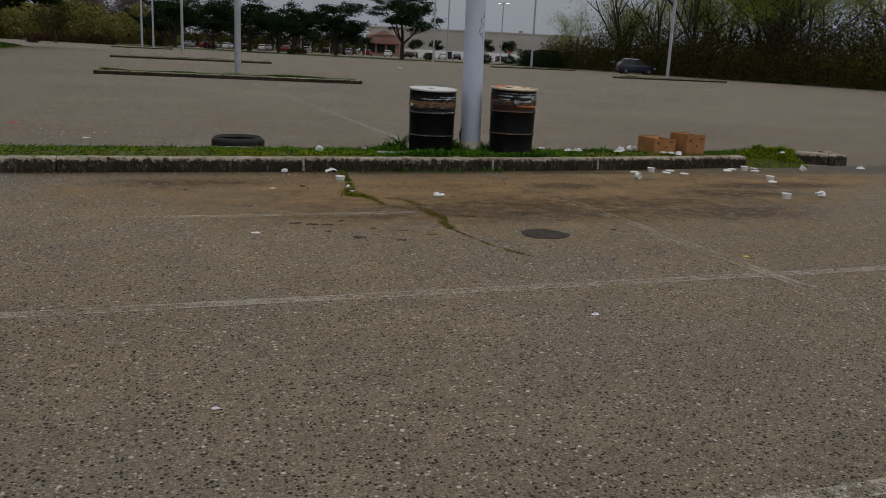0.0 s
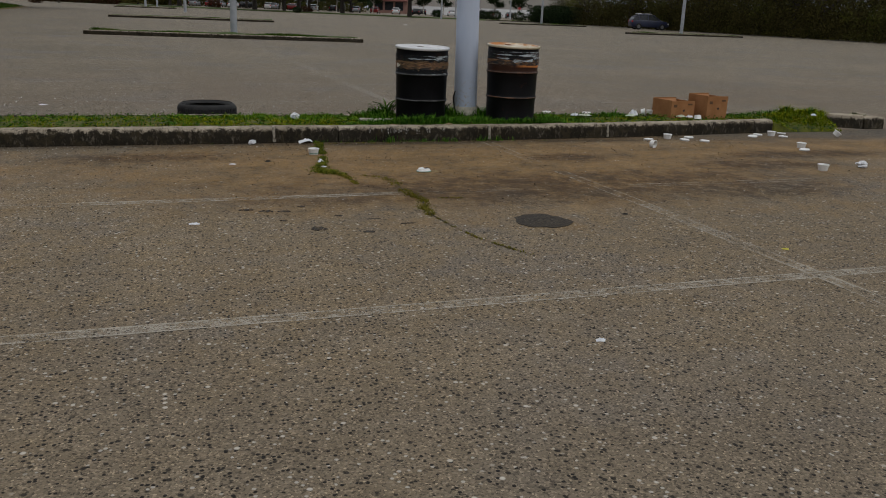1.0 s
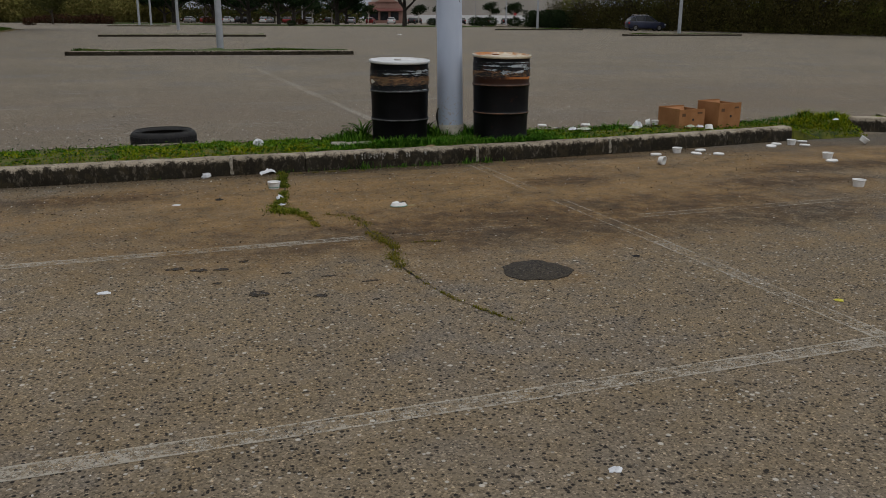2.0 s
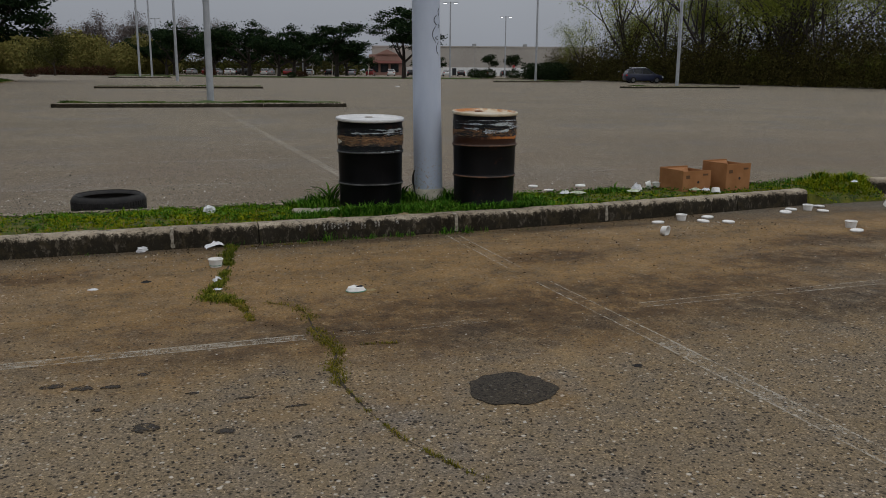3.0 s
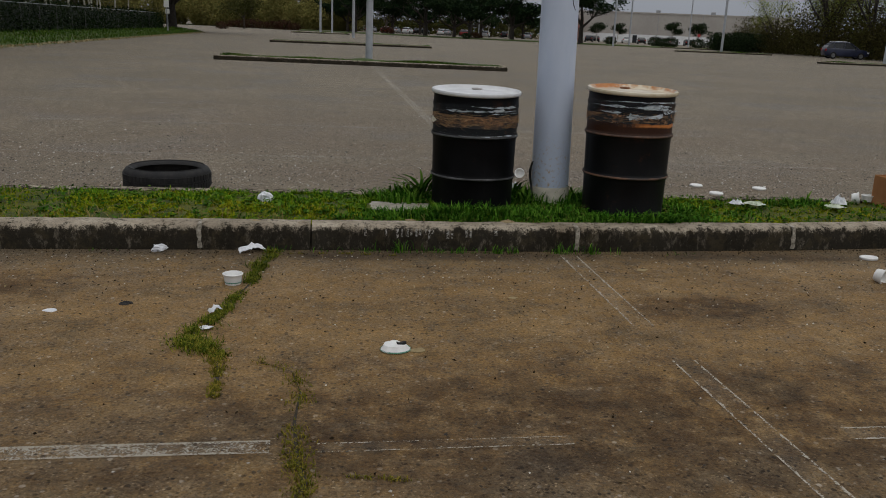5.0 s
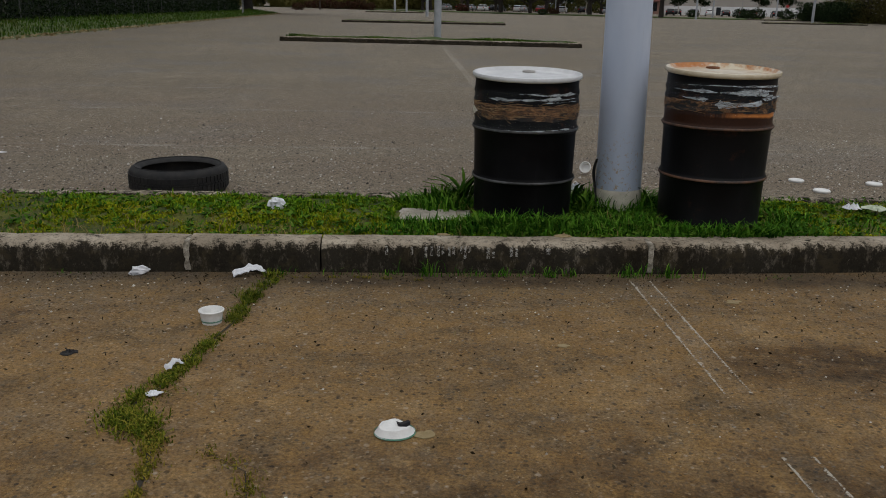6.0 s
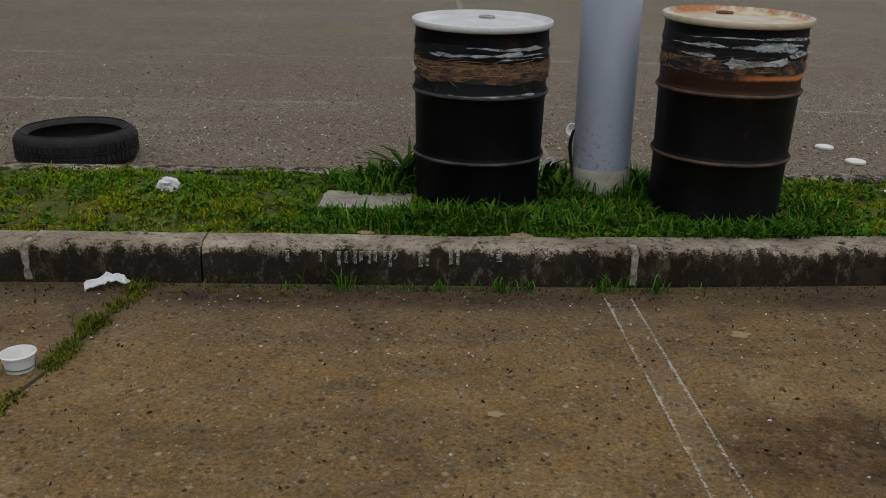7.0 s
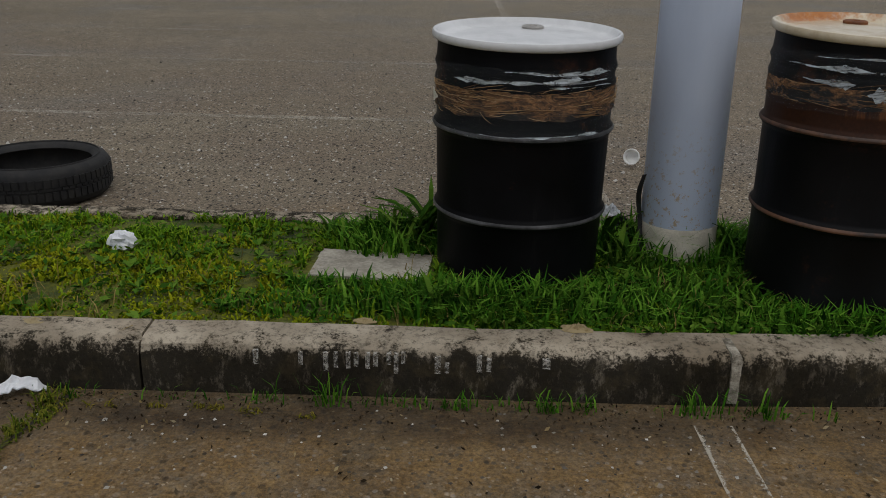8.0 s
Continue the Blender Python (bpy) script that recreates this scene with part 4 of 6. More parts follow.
# flat rosettes of plantain and dandelion
ros = Build()
for k in range(430):
    x = rng.uniform(-1.5, 6.5)
    y0 = front_edge(x)
    y = rng.uniform(y0 + 0.06, 11.15)
    z = soil_height(x, y) + 0.012
    s = rng.uniform(0.018, 0.052)
    if 2.7 < x < 3.24 and 10.54 < y < 10.92:
        continue
    for q in range(rng.integers(5, 9)):
        a, el = rng.uniform(0, 6.28), rng.uniform(0.15, 0.7)
        d = Vector((math.cos(a) * math.cos(el), math.sin(a) * math.cos(el), math.sin(el))) * s
        w = Vector((-math.sin(a), math.cos(a), 0)) * s * rng.uniform(0.14, 0.30)
        o = Vector((x, y, z))
        i0 = len(ros.v)
        ros.v += [tuple(t) for t in (o, o + d * 0.55 - w, o + d * 0.55 + w, o + d - Vector((0, 0, s * 0.15)))]
        ros.f.append((i0, i0 + 1, i0 + 3, i0 + 2))
solid("plantain_rosettes", ros, weed_mat, "flat plantain and dandelion rosettes in the turf", "weeds", kind="stuff")
dry = Build()
dp = np.concatenate([island_points(320, -0.5, 2.2, 0.0, 0.35), island_points(500, -3, 9), island_points(260, 3.0, 5.0, 0.0, 0.5)])
dry.blades(dp, rng.uniform(0.03, 0.10, len(dp)), rng.uniform(0.001, 0.0022, len(dp)), rng, 1.5)
solid("dry_grass", dry, dry_mat, "dry straw-coloured blades among the turf", "grass", kind="stuff")

# grass at the foot of the kerb
foot = Build()
for cx, k, s in ((2.95, 60, 0.10), (2.75, 40, 0.05), (3.3, 70, 0.05), (3.5, 80, 0.06), (3.62, 50, 0.06), (4.0, 70, 0.08), (4.17, 60, 0.08), (2.2, 30, 0.05), (3.1, 40, 0.05), (2.5, 25, 0.04), (4.7, 20, 0.03), (1.2, 20, 0.03)):
    p = np.stack([np.concatenate([rng.normal(cx + rng.normal(0, 0.05), 0.018, k // 2), rng.normal(cx, 0.09, k - k // 2)]), 10.085 + rng.uniform(-0.05, 0.0, k), np.full(k, -0.004)], 1)
    foot.blades(p, rng.uniform(0.15, 1.1, k) ** 1.3 * s, rng.uniform(0.0015, 0.0032, k), rng, 0.9)
solid("kerb_foot_grass", foot, grass_tall, "thin grass tufts at the foot of the kerb", "grass", kind="stuff")

# ---- cracks with moss ----
CRACKS = [[(2.20, 10.06), (2.12, 9.70), (2.10, 9.40), (2.02, 9.05), (1.98, 8.80), (1.90, 8.58), (2.04, 8.47), (2.09, 8.25), (2.10, 8.02)],
          [(2.22, 8.36), (2.37, 8.24), (2.41, 8.05), (2.40, 7.80), (2.42, 7.55), (2.45, 7.40), (2.38, 7.15), (2.37, 6.95), (2.41, 6.60), (2.47, 6.32), (2.58, 6.05), (2.66, 5.9)],
          [(2.43, 7.46), (2.62, 7.43), (2.80, 7.40)], [(2.20, 10.0), (2.55, 10.02), (2.9, 9.98)]]
crack_mat = simple("dark_crack_dirt", (0.02, 0.016, 0.010), (0.045, 0.034, 0.02), 20, 0.95)
moss, lichen = Build(), Build()
for ci, run in enumerate(CRACKS):
    b = Build()
    for i, (x, y) in enumerate(run):
        w = (0.008 if ci < 1 or (ci == 1 and 6.9 < y < 7.9) else 0.0016) * rng.uniform(0.5, 1.2)
        b.v += [(x - w, y, 0.0035), (x + w, y + w * 0.4, 0.0035)]
        if i:
            b.f.append((2 * i - 2, 2 * i - 1, 2 * i + 1, 2 * i))
    solid("asphalt_crack", b, crack_mat, "dark dirt-filled crack in the asphalt", "crack", kind="structure")
    for (xa, ya), (xb, yb) in zip(run, run[1:]):
        L = math.hypot(xb - xa, yb - ya)
        thick = (0.017 if ci == 0 else 0.024) if ci < 2 and yb > 6.9 else 0.007
        if ci == 0 and 8.4 < yb < 8.6:
            thick = 0.045
        if ci == 0 and yb < 8.1:
            thick = 0.012
        k = int(L * (4200 if ci < 1 else (2400 if ci == 1 and 6.9 < yb < 7.95 else 700)))
        t = rng.uniform(0, 1, k)
        dens = np.array([noise.noise((xa * 5 + q * 6, ya * 5 + q * 3, 2.0)) for q in t.tolist()])
        t = t[dens > 0.04]
        p = np.stack([xa + (xb - xa) * t + rng.normal(0, thick, len(t)), ya + (yb - ya) * t + rng.normal(0, thick, len(t)), np.full(len(t), 0.0)], 1)
        (moss if ci == 0 and yb > 8.4 else lichen).blades(p, rng.uniform(0.005, 0.018, len(t)), rng.uniform(0.0012, 0.003, len(t)), rng, 1.5)
for cx, cy, rx, k, hi in ((2.15, 10.02, 0.030, 90, 0.04), (2.14, 9.86, 0.035, 110, 0.035), (2.115, 9.72, 0.045, 200, 0.05), (2.10, 9.55, 0.035, 130, 0.035), (2.085, 9.45, 0.025, 80, 0.03), (2.05, 9.15, 0.030, 150, 0.03), (2.03, 9.0, 0.030, 140, 0.03), (1.97, 8.83, 0.035, 170, 0.03),
                          (1.92, 8.70, 0.035, 170, 0.03), (1.93, 8.55, 0.050, 420, 0.035), (2.00, 8.50, 0.055, 380, 0.035), (2.07, 8.42, 0.035, 120, 0.024), (2.085, 8.28, 0.030, 60, 0.018), (2.40, 8.15, 0.030, 50, 0.015), (2.42, 7.5, 0.035, 90, 0.018), (2.44, 7.36, 0.035, 100, 0.018), (2.37, 7.12, 0.030, 70, 0.016), (2.36, 6.95, 0.025, 40, 0.015)):
    p = np.stack([rng.normal(cx, rx * 0.55, k), rng.normal(cy, rx * 0.75, k), np.zeros(k)], 1)
    (moss if cy > 8.4 else lichen).blades(p, rng.uniform(0.25, 1.0, k) * hi, rng.uniform(0.0014, 0.0034, k), rng, 1.4)
solid("crack_moss", moss, moss_mat, "olive green moss and grass growing along the crack", "moss", kind="stuff")


solid("dry_moss", lichen, lichen_mat, "yellowed olive moss specks along the crack", "moss", kind="stuff")


def blot(name, cx, cy, rx, ry, mat, label, category, z=0.004, seed=1, kind="structure", ragged=1.0):
    r = random.Random(seed)
    ph = [r.uniform(0, 6.28) for _ in range(4)]
    out = []
    for k in range(40):
        a = 2 * math.pi * k / 40
        q = 1 + ragged * (0.10 * math.sin(2 * a + ph[0]) + 0.10 * math.sin(3 * a + ph[1]) + 0.07 * math.sin(5 * a + ph[2])) + 0.04 * math.sin(9 * a + ph[3]) + r.uniform(-0.035, 0.035)
        out.append((cx + rx * q * math.cos(a), cy + ry * q * math.sin(a)))
    return solid(name, Build().sheet(out, -0.01, z), mat, label, category, kind=kind)


blot("asphalt_patch", 3.06, 6.655, 0.185, 0.19, asphalt_dark, "dark round patch of newer asphalt", "asphalt patch", seed=3, ragged=0.4)
for i, (x, y, rx, ry) in enumerate(((1.56, 6.71, 0.055, 0.045), (1.85, 6.585, 0.04, 0.025), (1.30, 7.22, 0.05, 0.03), (1.42, 7.20, 0.04, 0.025), (1.18, 7.28, 0.05, 0.03), (1.55, 7.32, 0.03, 0.02), (1.95, 6.9, 0.04, 0.012), (1.75, 7.02, 0.03, 0.012), (2.15, 6.75, 0.05, 0.01), (1.38, 6.95, 0.03, 0.015), (2.1, 6.45, 0.02, 0.012))):
    blot("tar_spot", x, y, rx * 0.9, ry * 0.9, tar_mat, "small dark oil spot on the asphalt", "oil stain", 0.0035, 10 + i)


# ---- far islands ----
def far_island(cx, cy, half, turn, width=1.3):
    isl = thing("kerb", pose(cx, cy, 0, 0, 0, turn), "long low kerbed island with mossy turf in the car park", "kerb", "far islands", "structure")
    x = -half
    k = 0
    while x < half - 0.2:
        xe = min(half, x + 2.4)
        for ys, flip in ((-width / 2, False), (width / 2, True)):
            if flip:
                kerb_piece(xe, ys, x + 0.01, ys, isl, seed=100 + k)
            else:
                kerb_piece(x, ys, xe - 0.01, ys, isl, seed=100 + k)
        x, k = xe, k + 1
    kerb_piece(-half, width / 2, -half, -width / 2, isl, seed=7)
    kerb_piece(half, -width / 2, half, width / 2, isl, seed=8)
    b = Build()
    for i in range(41):
        xx = -half + 0.13 + (2 * half - 0.26) * i / 40
        for j in range(7):
            yy = -width / 2 + 0.13 + (width - 0.26) * j / 6
            b.v.append((xx, yy, 0.12 + 0.10 * max(0, noise.noise((xx * 0.9 + cx, yy + cy, 0))) * (1 - abs(j - 3) / 3) + 0.05 * (1 - abs(j - 3) / 3)))
    for i in range(40):
        for j in range(6):
            a = i * 7 + j
            b.f.append((a, a + 7, a + 8, a + 1))
    part("turf_bed", b, far_turf, isl, "mossy turf", True)
    k = int(half * 700)
    p = np.stack([rng.uniform(-half + 0.2, half - 0.2, k), rng.normal(0, width * 0.2, k).clip(-width / 2 + 0.15, width / 2 - 0.15), np.full(k, 0.13)], 1)
    hh = np.array([0.05 + 0.16 * max(0.0, noise.noise((q[0] * 0.55 + cx * 3, cy, 3.0))) for q in p.tolist()])
    part("grass", Build().blades(p, hh * rng.uniform(0.7, 1.4, k), np.full(k, 0.016), rng, 1.1), verge_green, isl)
    return isl


far_island(3.45, 35.7, 5.1, -6.5)
far_island(3.6, 67.0, 5.7, -4.0)
far_island(0.1, 138, 4.4, 0)
far_island(44.9, 66.7, 5.6, 0)
far_island(47.2, 100.6, 5.7, 0)
far_island(57, 134, 12, -20)


# ---- lamp poles ----
def lamp_pole(x, y, h=12.0, r=0.13, mat=far_pole_mat, lit=False, z=0.0, turn=0.0, label="tall grey steel car park lamp pole with twin heads", lean=0.0):
    ob = thing("lamp_pole", pose(x, y, z, 0, lean, turn), label, "lamp pole", "car park lamp poles")
    b = Build().lathe([(r, 0.0), (r * 0.985, 0.5), (r * 0.94, 1.7), (r * 0.7, h)], 28)
    b.cap(28, 3 * 28)
    part("shaft", b, mat, ob, smooth=True)
    part("crossarm", Build().tube([(-0.75, 0, h - 0.15), (0.75, 0, h - 0.15)], [0.04, 0.04], 8), mat, ob)
    for s in (-1, 1):
        head = part("lamp_head", bevelled(Build().box(s * 0.9 - 0.32, -0.2, h - 0.22, s * 0.9 + 0.32, 0.2, h - 0.04), 0.03), mat, ob)
        part("lens", bevelled(Build().box(s * 0.9 - 0.26, -0.15, h - 0.26, s * 0.9 + 0.26, 0.15, h - 0.222), 0.01), lamp_glow if lit else clear_lens, head)
    return ob


near_pole = lamp_pole(4.058, 10.94, 12.0, 0.134, pole_mat, z=0.1, lean=-0.9, label="thick pale blue-grey painted steel lamp pole with chipped foot")
part("foot_band", Build().lathe([(0.1345, 0.0), (0.137, 0.01), (0.137, 0.165), (0.1342, 0.175)], 40), base_mat, near_pole, "unpainted cream foot of the pole", True)
scrawl = Build()
for z0, z1, mid, bulge in ((1.72, 1.79, -42, 8), (1.64, 1.73, -60, 14), (1.62, 1.65, -52, -9), (1.49, 1.63, -66, 16), (1.515, 1.545, -55, 12), (1.38, 1.50, -50, 13)):
    run = []
    for i in range(9):
        a = radians(mid - bulge * math.sin(math.pi * i / 8))
        run.append((0.1275 * math.cos(a), 0.1275 * math.sin(a), z0 + (z1 - z0) * i / 8))
    scrawl.tube(run, [0.0025, 0.003, 0.0035, 0.0035, 0.0035, 0.0035, 0.003, 0.003, 0.002], 5)
part("marker_scrawl", scrawl, graffiti_mat, near_pole, "dark marker scrawl")
strap = Build()
for i in range(13):
    t = i / 12
    a0, half = radians(190 + 10 * math.sin(t * 7)), radians(9 - 5 * t + 3 * math.sin(t * 11))
    q = 0.145 + 0.014 * math.sin(t * 9) * (1 - t)
    for a, k in ((a0 - half, 0.0), (a0, 0.012), (a0 + half, 0.0), (a0, -0.004)):
        strap.v.append(((q + k) * math.cos(a), (q + k) * math.sin(a), 0.01 + 0.34 * t))
for i in range(12):
    for k in range(4):
        a, c = 4 * i + k, 4 * i + (k + 1) % 4
        strap.f.append((a, c, c + 4, a + 4))
strap.f += [(3, 2, 1, 0), (48, 49, 50, 51)]
part("black_strap", strap, dark_scrap, near_pole, "frayed black strap hanging from the pole")

for x, y, h, r, lit in ((3.69, 36.1, 12, 0.13, False), (4.4, 103, 12, 0.17, False), (1.8, 146, 15.5, 0.16, False), (0.1, 138, 15.5, 0.17, False), (3.4, 236, 14, 0.14, False), (44.9, 67.3, 12, 0.15, False), (47.2, 101.2, 12, 0.15, False),
                        (51.5, 146, 13, 0.15, True), (42.8, 127.8, 13, 0.14, True), (75.5, 178, 13, 0.15, True)):
    lamp_pole(x, y, h, r, far_pole_mat, lit, turn=-20)


# ---- oil drums ----
def oil_drum(m, rusty, label):
    ob = thing("oil_drum", m, label, "oil drum", "drums by the lamp pole")
    R = 0.2855
    prof = [(R - 0.012, 0.0), (R + 0.006, 0.004), (R + 0.008, 0.016), (R, 0.028)]
    for zc in (0.312, 0.588):
        prof += [(R, zc - 0.024), (R + 0.003, zc - 0.016), (R + 0.011, zc - 0.006), (R + 0.013, zc), (R + 0.011, zc + 0.006), (R + 0.003, zc + 0.016), (R, zc + 0.024)]
    for zc in (0.735, 0.785):
        prof += [(R, zc - 0.02), (R + 0.006, zc), (R, zc + 0.02)]
    prof += [(R - 0.001, 0.83), (R - 0.001, 0.858)]
    prof = [(q * (1 - 0.05 * max(0.0, 1 - z / 0.7)), z) for q, z in prof]
    body = Build().lathe(prof, 64, wobble=0.0012)
    body.cap(64, 0, True)
    part("body", body, drum_rusty if rusty else drum_black, ob, smooth=True)
    # thin lighter ring on each crest paints the rib's highlight with its scuffs
    for zc in (0.312, 0.588):
        k = 1 - 0.05 * max(0.0, 1 - zc / 0.7)
        hoop = Build().lathe([((R + 0.0095) * k, zc - 0.007), ((R + 0.0137) * k, zc - 0.001), ((R + 0.0137) * k, zc + 0.003), ((R + 0.0095) * k, zc + 0.009)], 64, wobble=0.0012)
        part("rolling_hoop", hoop, hoop_rust_highlight if rusty else hoop_scuff_highlight, ob, "crest of the rolling hoop, scuffed and with a painted highlight", True)
    lidm = lid_rusty if rusty else lid_white
    lid = Build().lathe([(R - 0.001, 0.853), (R + 0.008, 0.853), (R + 0.014, 0.857), (R + 0.0165, 0.864), (R + 0.0165, 0.873), (R + 0.013, 0.879), (R + 0.006, 0.880), (R + 0.001, 0.876), (R - 0.005, 0.864), (R - 0.018, 0.857), (R - 0.05, 0.855), (R - 0.06, 0.858), (0.10, 0.861), (0.0005, 0.862)], 64)
    lid_ob = part("lid", lid, lidm, ob, "cream lid with orange rust round the rim" if rusty else "white enamelled lid", True)
    lid_ob.matrix_local = pose(0, 0, 0.003) @ Matrix.Translation((0, 0, 0.86)) @ pose(0, 0, 0, 2.2, 0, 0) @ Matrix.Translation((0, 0, -0.86))
    bung = Build().lathe([(0.037, 0.858), (0.037, 0.866), (0.033, 0.869), (0.014, 0.869), (0.012, 0.865), (0.0005, 0.865)], 20, 0.03, 0.17)
    part("bung", bung, bung_rust if rusty else bung_mat, lid_ob, smooth=True)
    small = Build().lathe([(0.016, 0.860), (0.016, 0.868), (0.0005, 0.869)], 14, -0.06, -0.19)
    part("vent_bung", small, lidm, lid_ob, smooth=True)

    def band(z0, z1, r, amp, seed, a0=0.0, a1=360.0, steps=96, rows=6):
        b = Build()
        full = a1 - a0 >= 360
        cols = steps if full else steps + 1
        for j in range(rows + 1):
            for k in range(cols):
                a = radians(a0 + (a1 - a0) * k / steps)
                w = amp * noise.noise((math.cos(a) * 4 + seed, math.sin(a) * 4, j * 0.8)) + amp * 0.5 * noise.noise((math.cos(a) * 13, math.sin(a) * 13 + seed, j * 2.1))
                edge = (0.012 * noise.noise((math.cos(a) * 5, math.sin(a) * 5, seed + 3.3 * (j > 0)))) if j in (0, rows) else 0
                rr = r + max(-0.001, w) + 0.0
                u = k / steps if seed % 2 else 1 - k / steps
                thin = 1.0 if full else max(0.05, min(1.0, 8 * (1 - u)) * (0.12 + 0.95 * u) * (0.9 + 0.5 * noise.noise((k * 0.55, seed * 3.1, 2.0)) + 0.35 * noise.noise((k * 1.7, seed, 6.0))))
                zm = (z0 + z1) / 2 + (0 if full else 0.007 * noise.noise((k * 0.07, seed, 0.5)))
                b.v.append((rr * math.cos(a), rr * math.sin(a), zm + (z1 - z0) * (j / rows - 0.5) * thin + edge * thin))
        for j in range(rows):
            for k in range(steps):
                a, c = j * cols + k, j * cols + (k + 1) % cols
                b.f.append((a, c, c + cols, a + cols))
        return b

    part("straw_band", band(0.672 if rusty else 0.648, 0.735, R + 0.0035, 0.003, 3 if rusty else 5), pulp_right if rusty else pulp_left, ob, "matted brown straw under clear film", True)
    part("plastic_film", band(0.655 if rusty else 0.585, 0.815 if rusty else 0.80, R + 0.0125, 0.006, 11 if rusty else 17), film_mat, ob, "wrinkled clear plastic film wrapped round the drum", True)
    q = random.Random(77 if rusty else 78)
    straw = Build()
    for k in range(90 if rusty else 260):
        a, z0 = radians(q.uniform(-178, -5)), q.uniform(0.675 if rusty else 0.655, 0.735)
        span, tilt, bow = radians(q.uniform(5, 26)), q.gauss(0, 0.008), q.gauss(0, 0.003)
        if k % 16 == 0:
            span, tilt, bow = radians(q.uniform(6, 12)), q.uniform(-0.035, 0.035), q.uniform(-0.01, 0.01)
        if noise.noise((a * 2.6, z0 * 22, 4.0 if rusty else 9.0)) < -0.08:
            continue
        run = []
        for i in range(5):
            t = i / 4
            run.append(((R + 0.0085) * math.cos(a + span * t), (R + 0.0085) * math.sin(a + span * t), z0 + tilt * t + bow * math.sin(3.14 * t)))
        straw.tube(run, [0.0005, 0.0009, 0.0010, 0.0008, 0.0004], 4)
    tagged(part("straw", straw, straw_mat, ob, "loose straw strands"), kind="stuff")
    # strips of raised film that draw the glints as pale shapes
    if rusty:
        strips = ((0.752, 0.800, -118, -66, 1), (0.775, 0.803, -100, -60, 12), (0.698, 0.735, -122, -84, 2), (0.715, 0.740, -108, -72, 13), (0.802, 0.816, -150, -48, 3), (0.742, 0.765, -75, -28, 4), (0.772, 0.79, -168, -120, 5), (0.735, 0.752, -160, -128, 7))
    else:
        strips = ((0.752, 0.770, -138, -40, 6), (0.778, 0.796, -105, -38, 7), (0.742, 0.749, -80, -36, 8), (0.756, 0.776, -88, -60, 11), (0.598, 0.607, -120, -45, 9))
    for z0, z1, a0, a1, s in strips:
        part("film_glint_strip", band(z0, z1, R + 0.019, 0.004, s, a0, a1, 40, 3), film_glint_mat, ob, "silvery film strip with a painted glint", True)
    if not rusty:
        part("paper_label", band(0.655, 0.715, R + 0.0095, 0.0006, 4, -176, -160, 6, 2), label_mat, ob, "faded cream paper label", True)
    return ob


oil_drum(pose(3.467, 10.79, 0.060, 0, 0, 0), False, "scuffed black steel drum with white lid in long grass")
oil_drum(pose(4.503, 10.66, 0.109, 0, 0, 8), True, "rusting black steel drum with cream lid in long grass")


# ---- tyre ----
def tyre(m):
    ob = thing("discarded_tyre", m, "worn black car tyre lying flat on the asphalt", "tyre")
    R, W, ri = 0.330, 0.192, 0.250
    prof = [(ri, 0.03), (ri + 0.012, 0.012), (ri + 0.034, 0.004), (R - 0.045, 0.0), (R - 0.018, 0.012), (R - 0.004, 0.032), (R, 0.06), (R, W - 0.06), (R - 0.004, W - 0.032), (R - 0.018, W - 0.012), (R - 0.045, W), (ri + 0.034, W - 0.004), (ri + 0.012, W - 0.012), (ri, W - 0.03),
            (ri + 0.006, W - 0.034), (ri + 0.035, W - 0.03), (R - 0.025, W - 0.05), (R - 0.016, W / 2), (R - 0.025, 0.05), (ri + 0.035, 0.03), (ri, 0.03)]
    part("carcass", Build().lathe(prof, 72), rubber, ob, smooth=True)
    tread = Build()
    for k in range(64):
        a = 2 * math.pi * k / 64
        for z0, z1, da in ((0.045, 0.085, 0.0), (0.092, 0.102, 0.03), (0.108, 0.146, 0.0)):
            c, s = math.cos(a + da), math.sin(a + da)
            i0 = len(tread.v)
            for rr in (R - 0.003, R + 0.005):
                for t, z in ((-0.0125, z0), (0.0125, z0), (0.0125, z1), (-0.0125, z1)):
                    tread.v.append((rr * c - t * s, rr * s + t * c, z))
            tread.f += [(i0 + 4, i0 + 5, i0 + 6, i0 + 7), (i0, i0 + 1, i0 + 5, i0 + 4), (i0 + 1, i0 + 2, i0 + 6, i0 + 5), (i0 + 2, i0 + 3, i0 + 7, i0 + 6), (i0 + 3, i0, i0 + 4, i0 + 7)]
    part("tread", tread, rubber, ob)
    part("sidewall_ring", Build().lathe([(R - 0.046, W - 0.002), (R - 0.044, W + 0.003), (R - 0.040, W + 0.003), (R - 0.038, W - 0.002)], 72), rubber, ob, smooth=True)
    return ob


tyre(pose(1.215, 11.93, 0.0, 0, 0, 10))


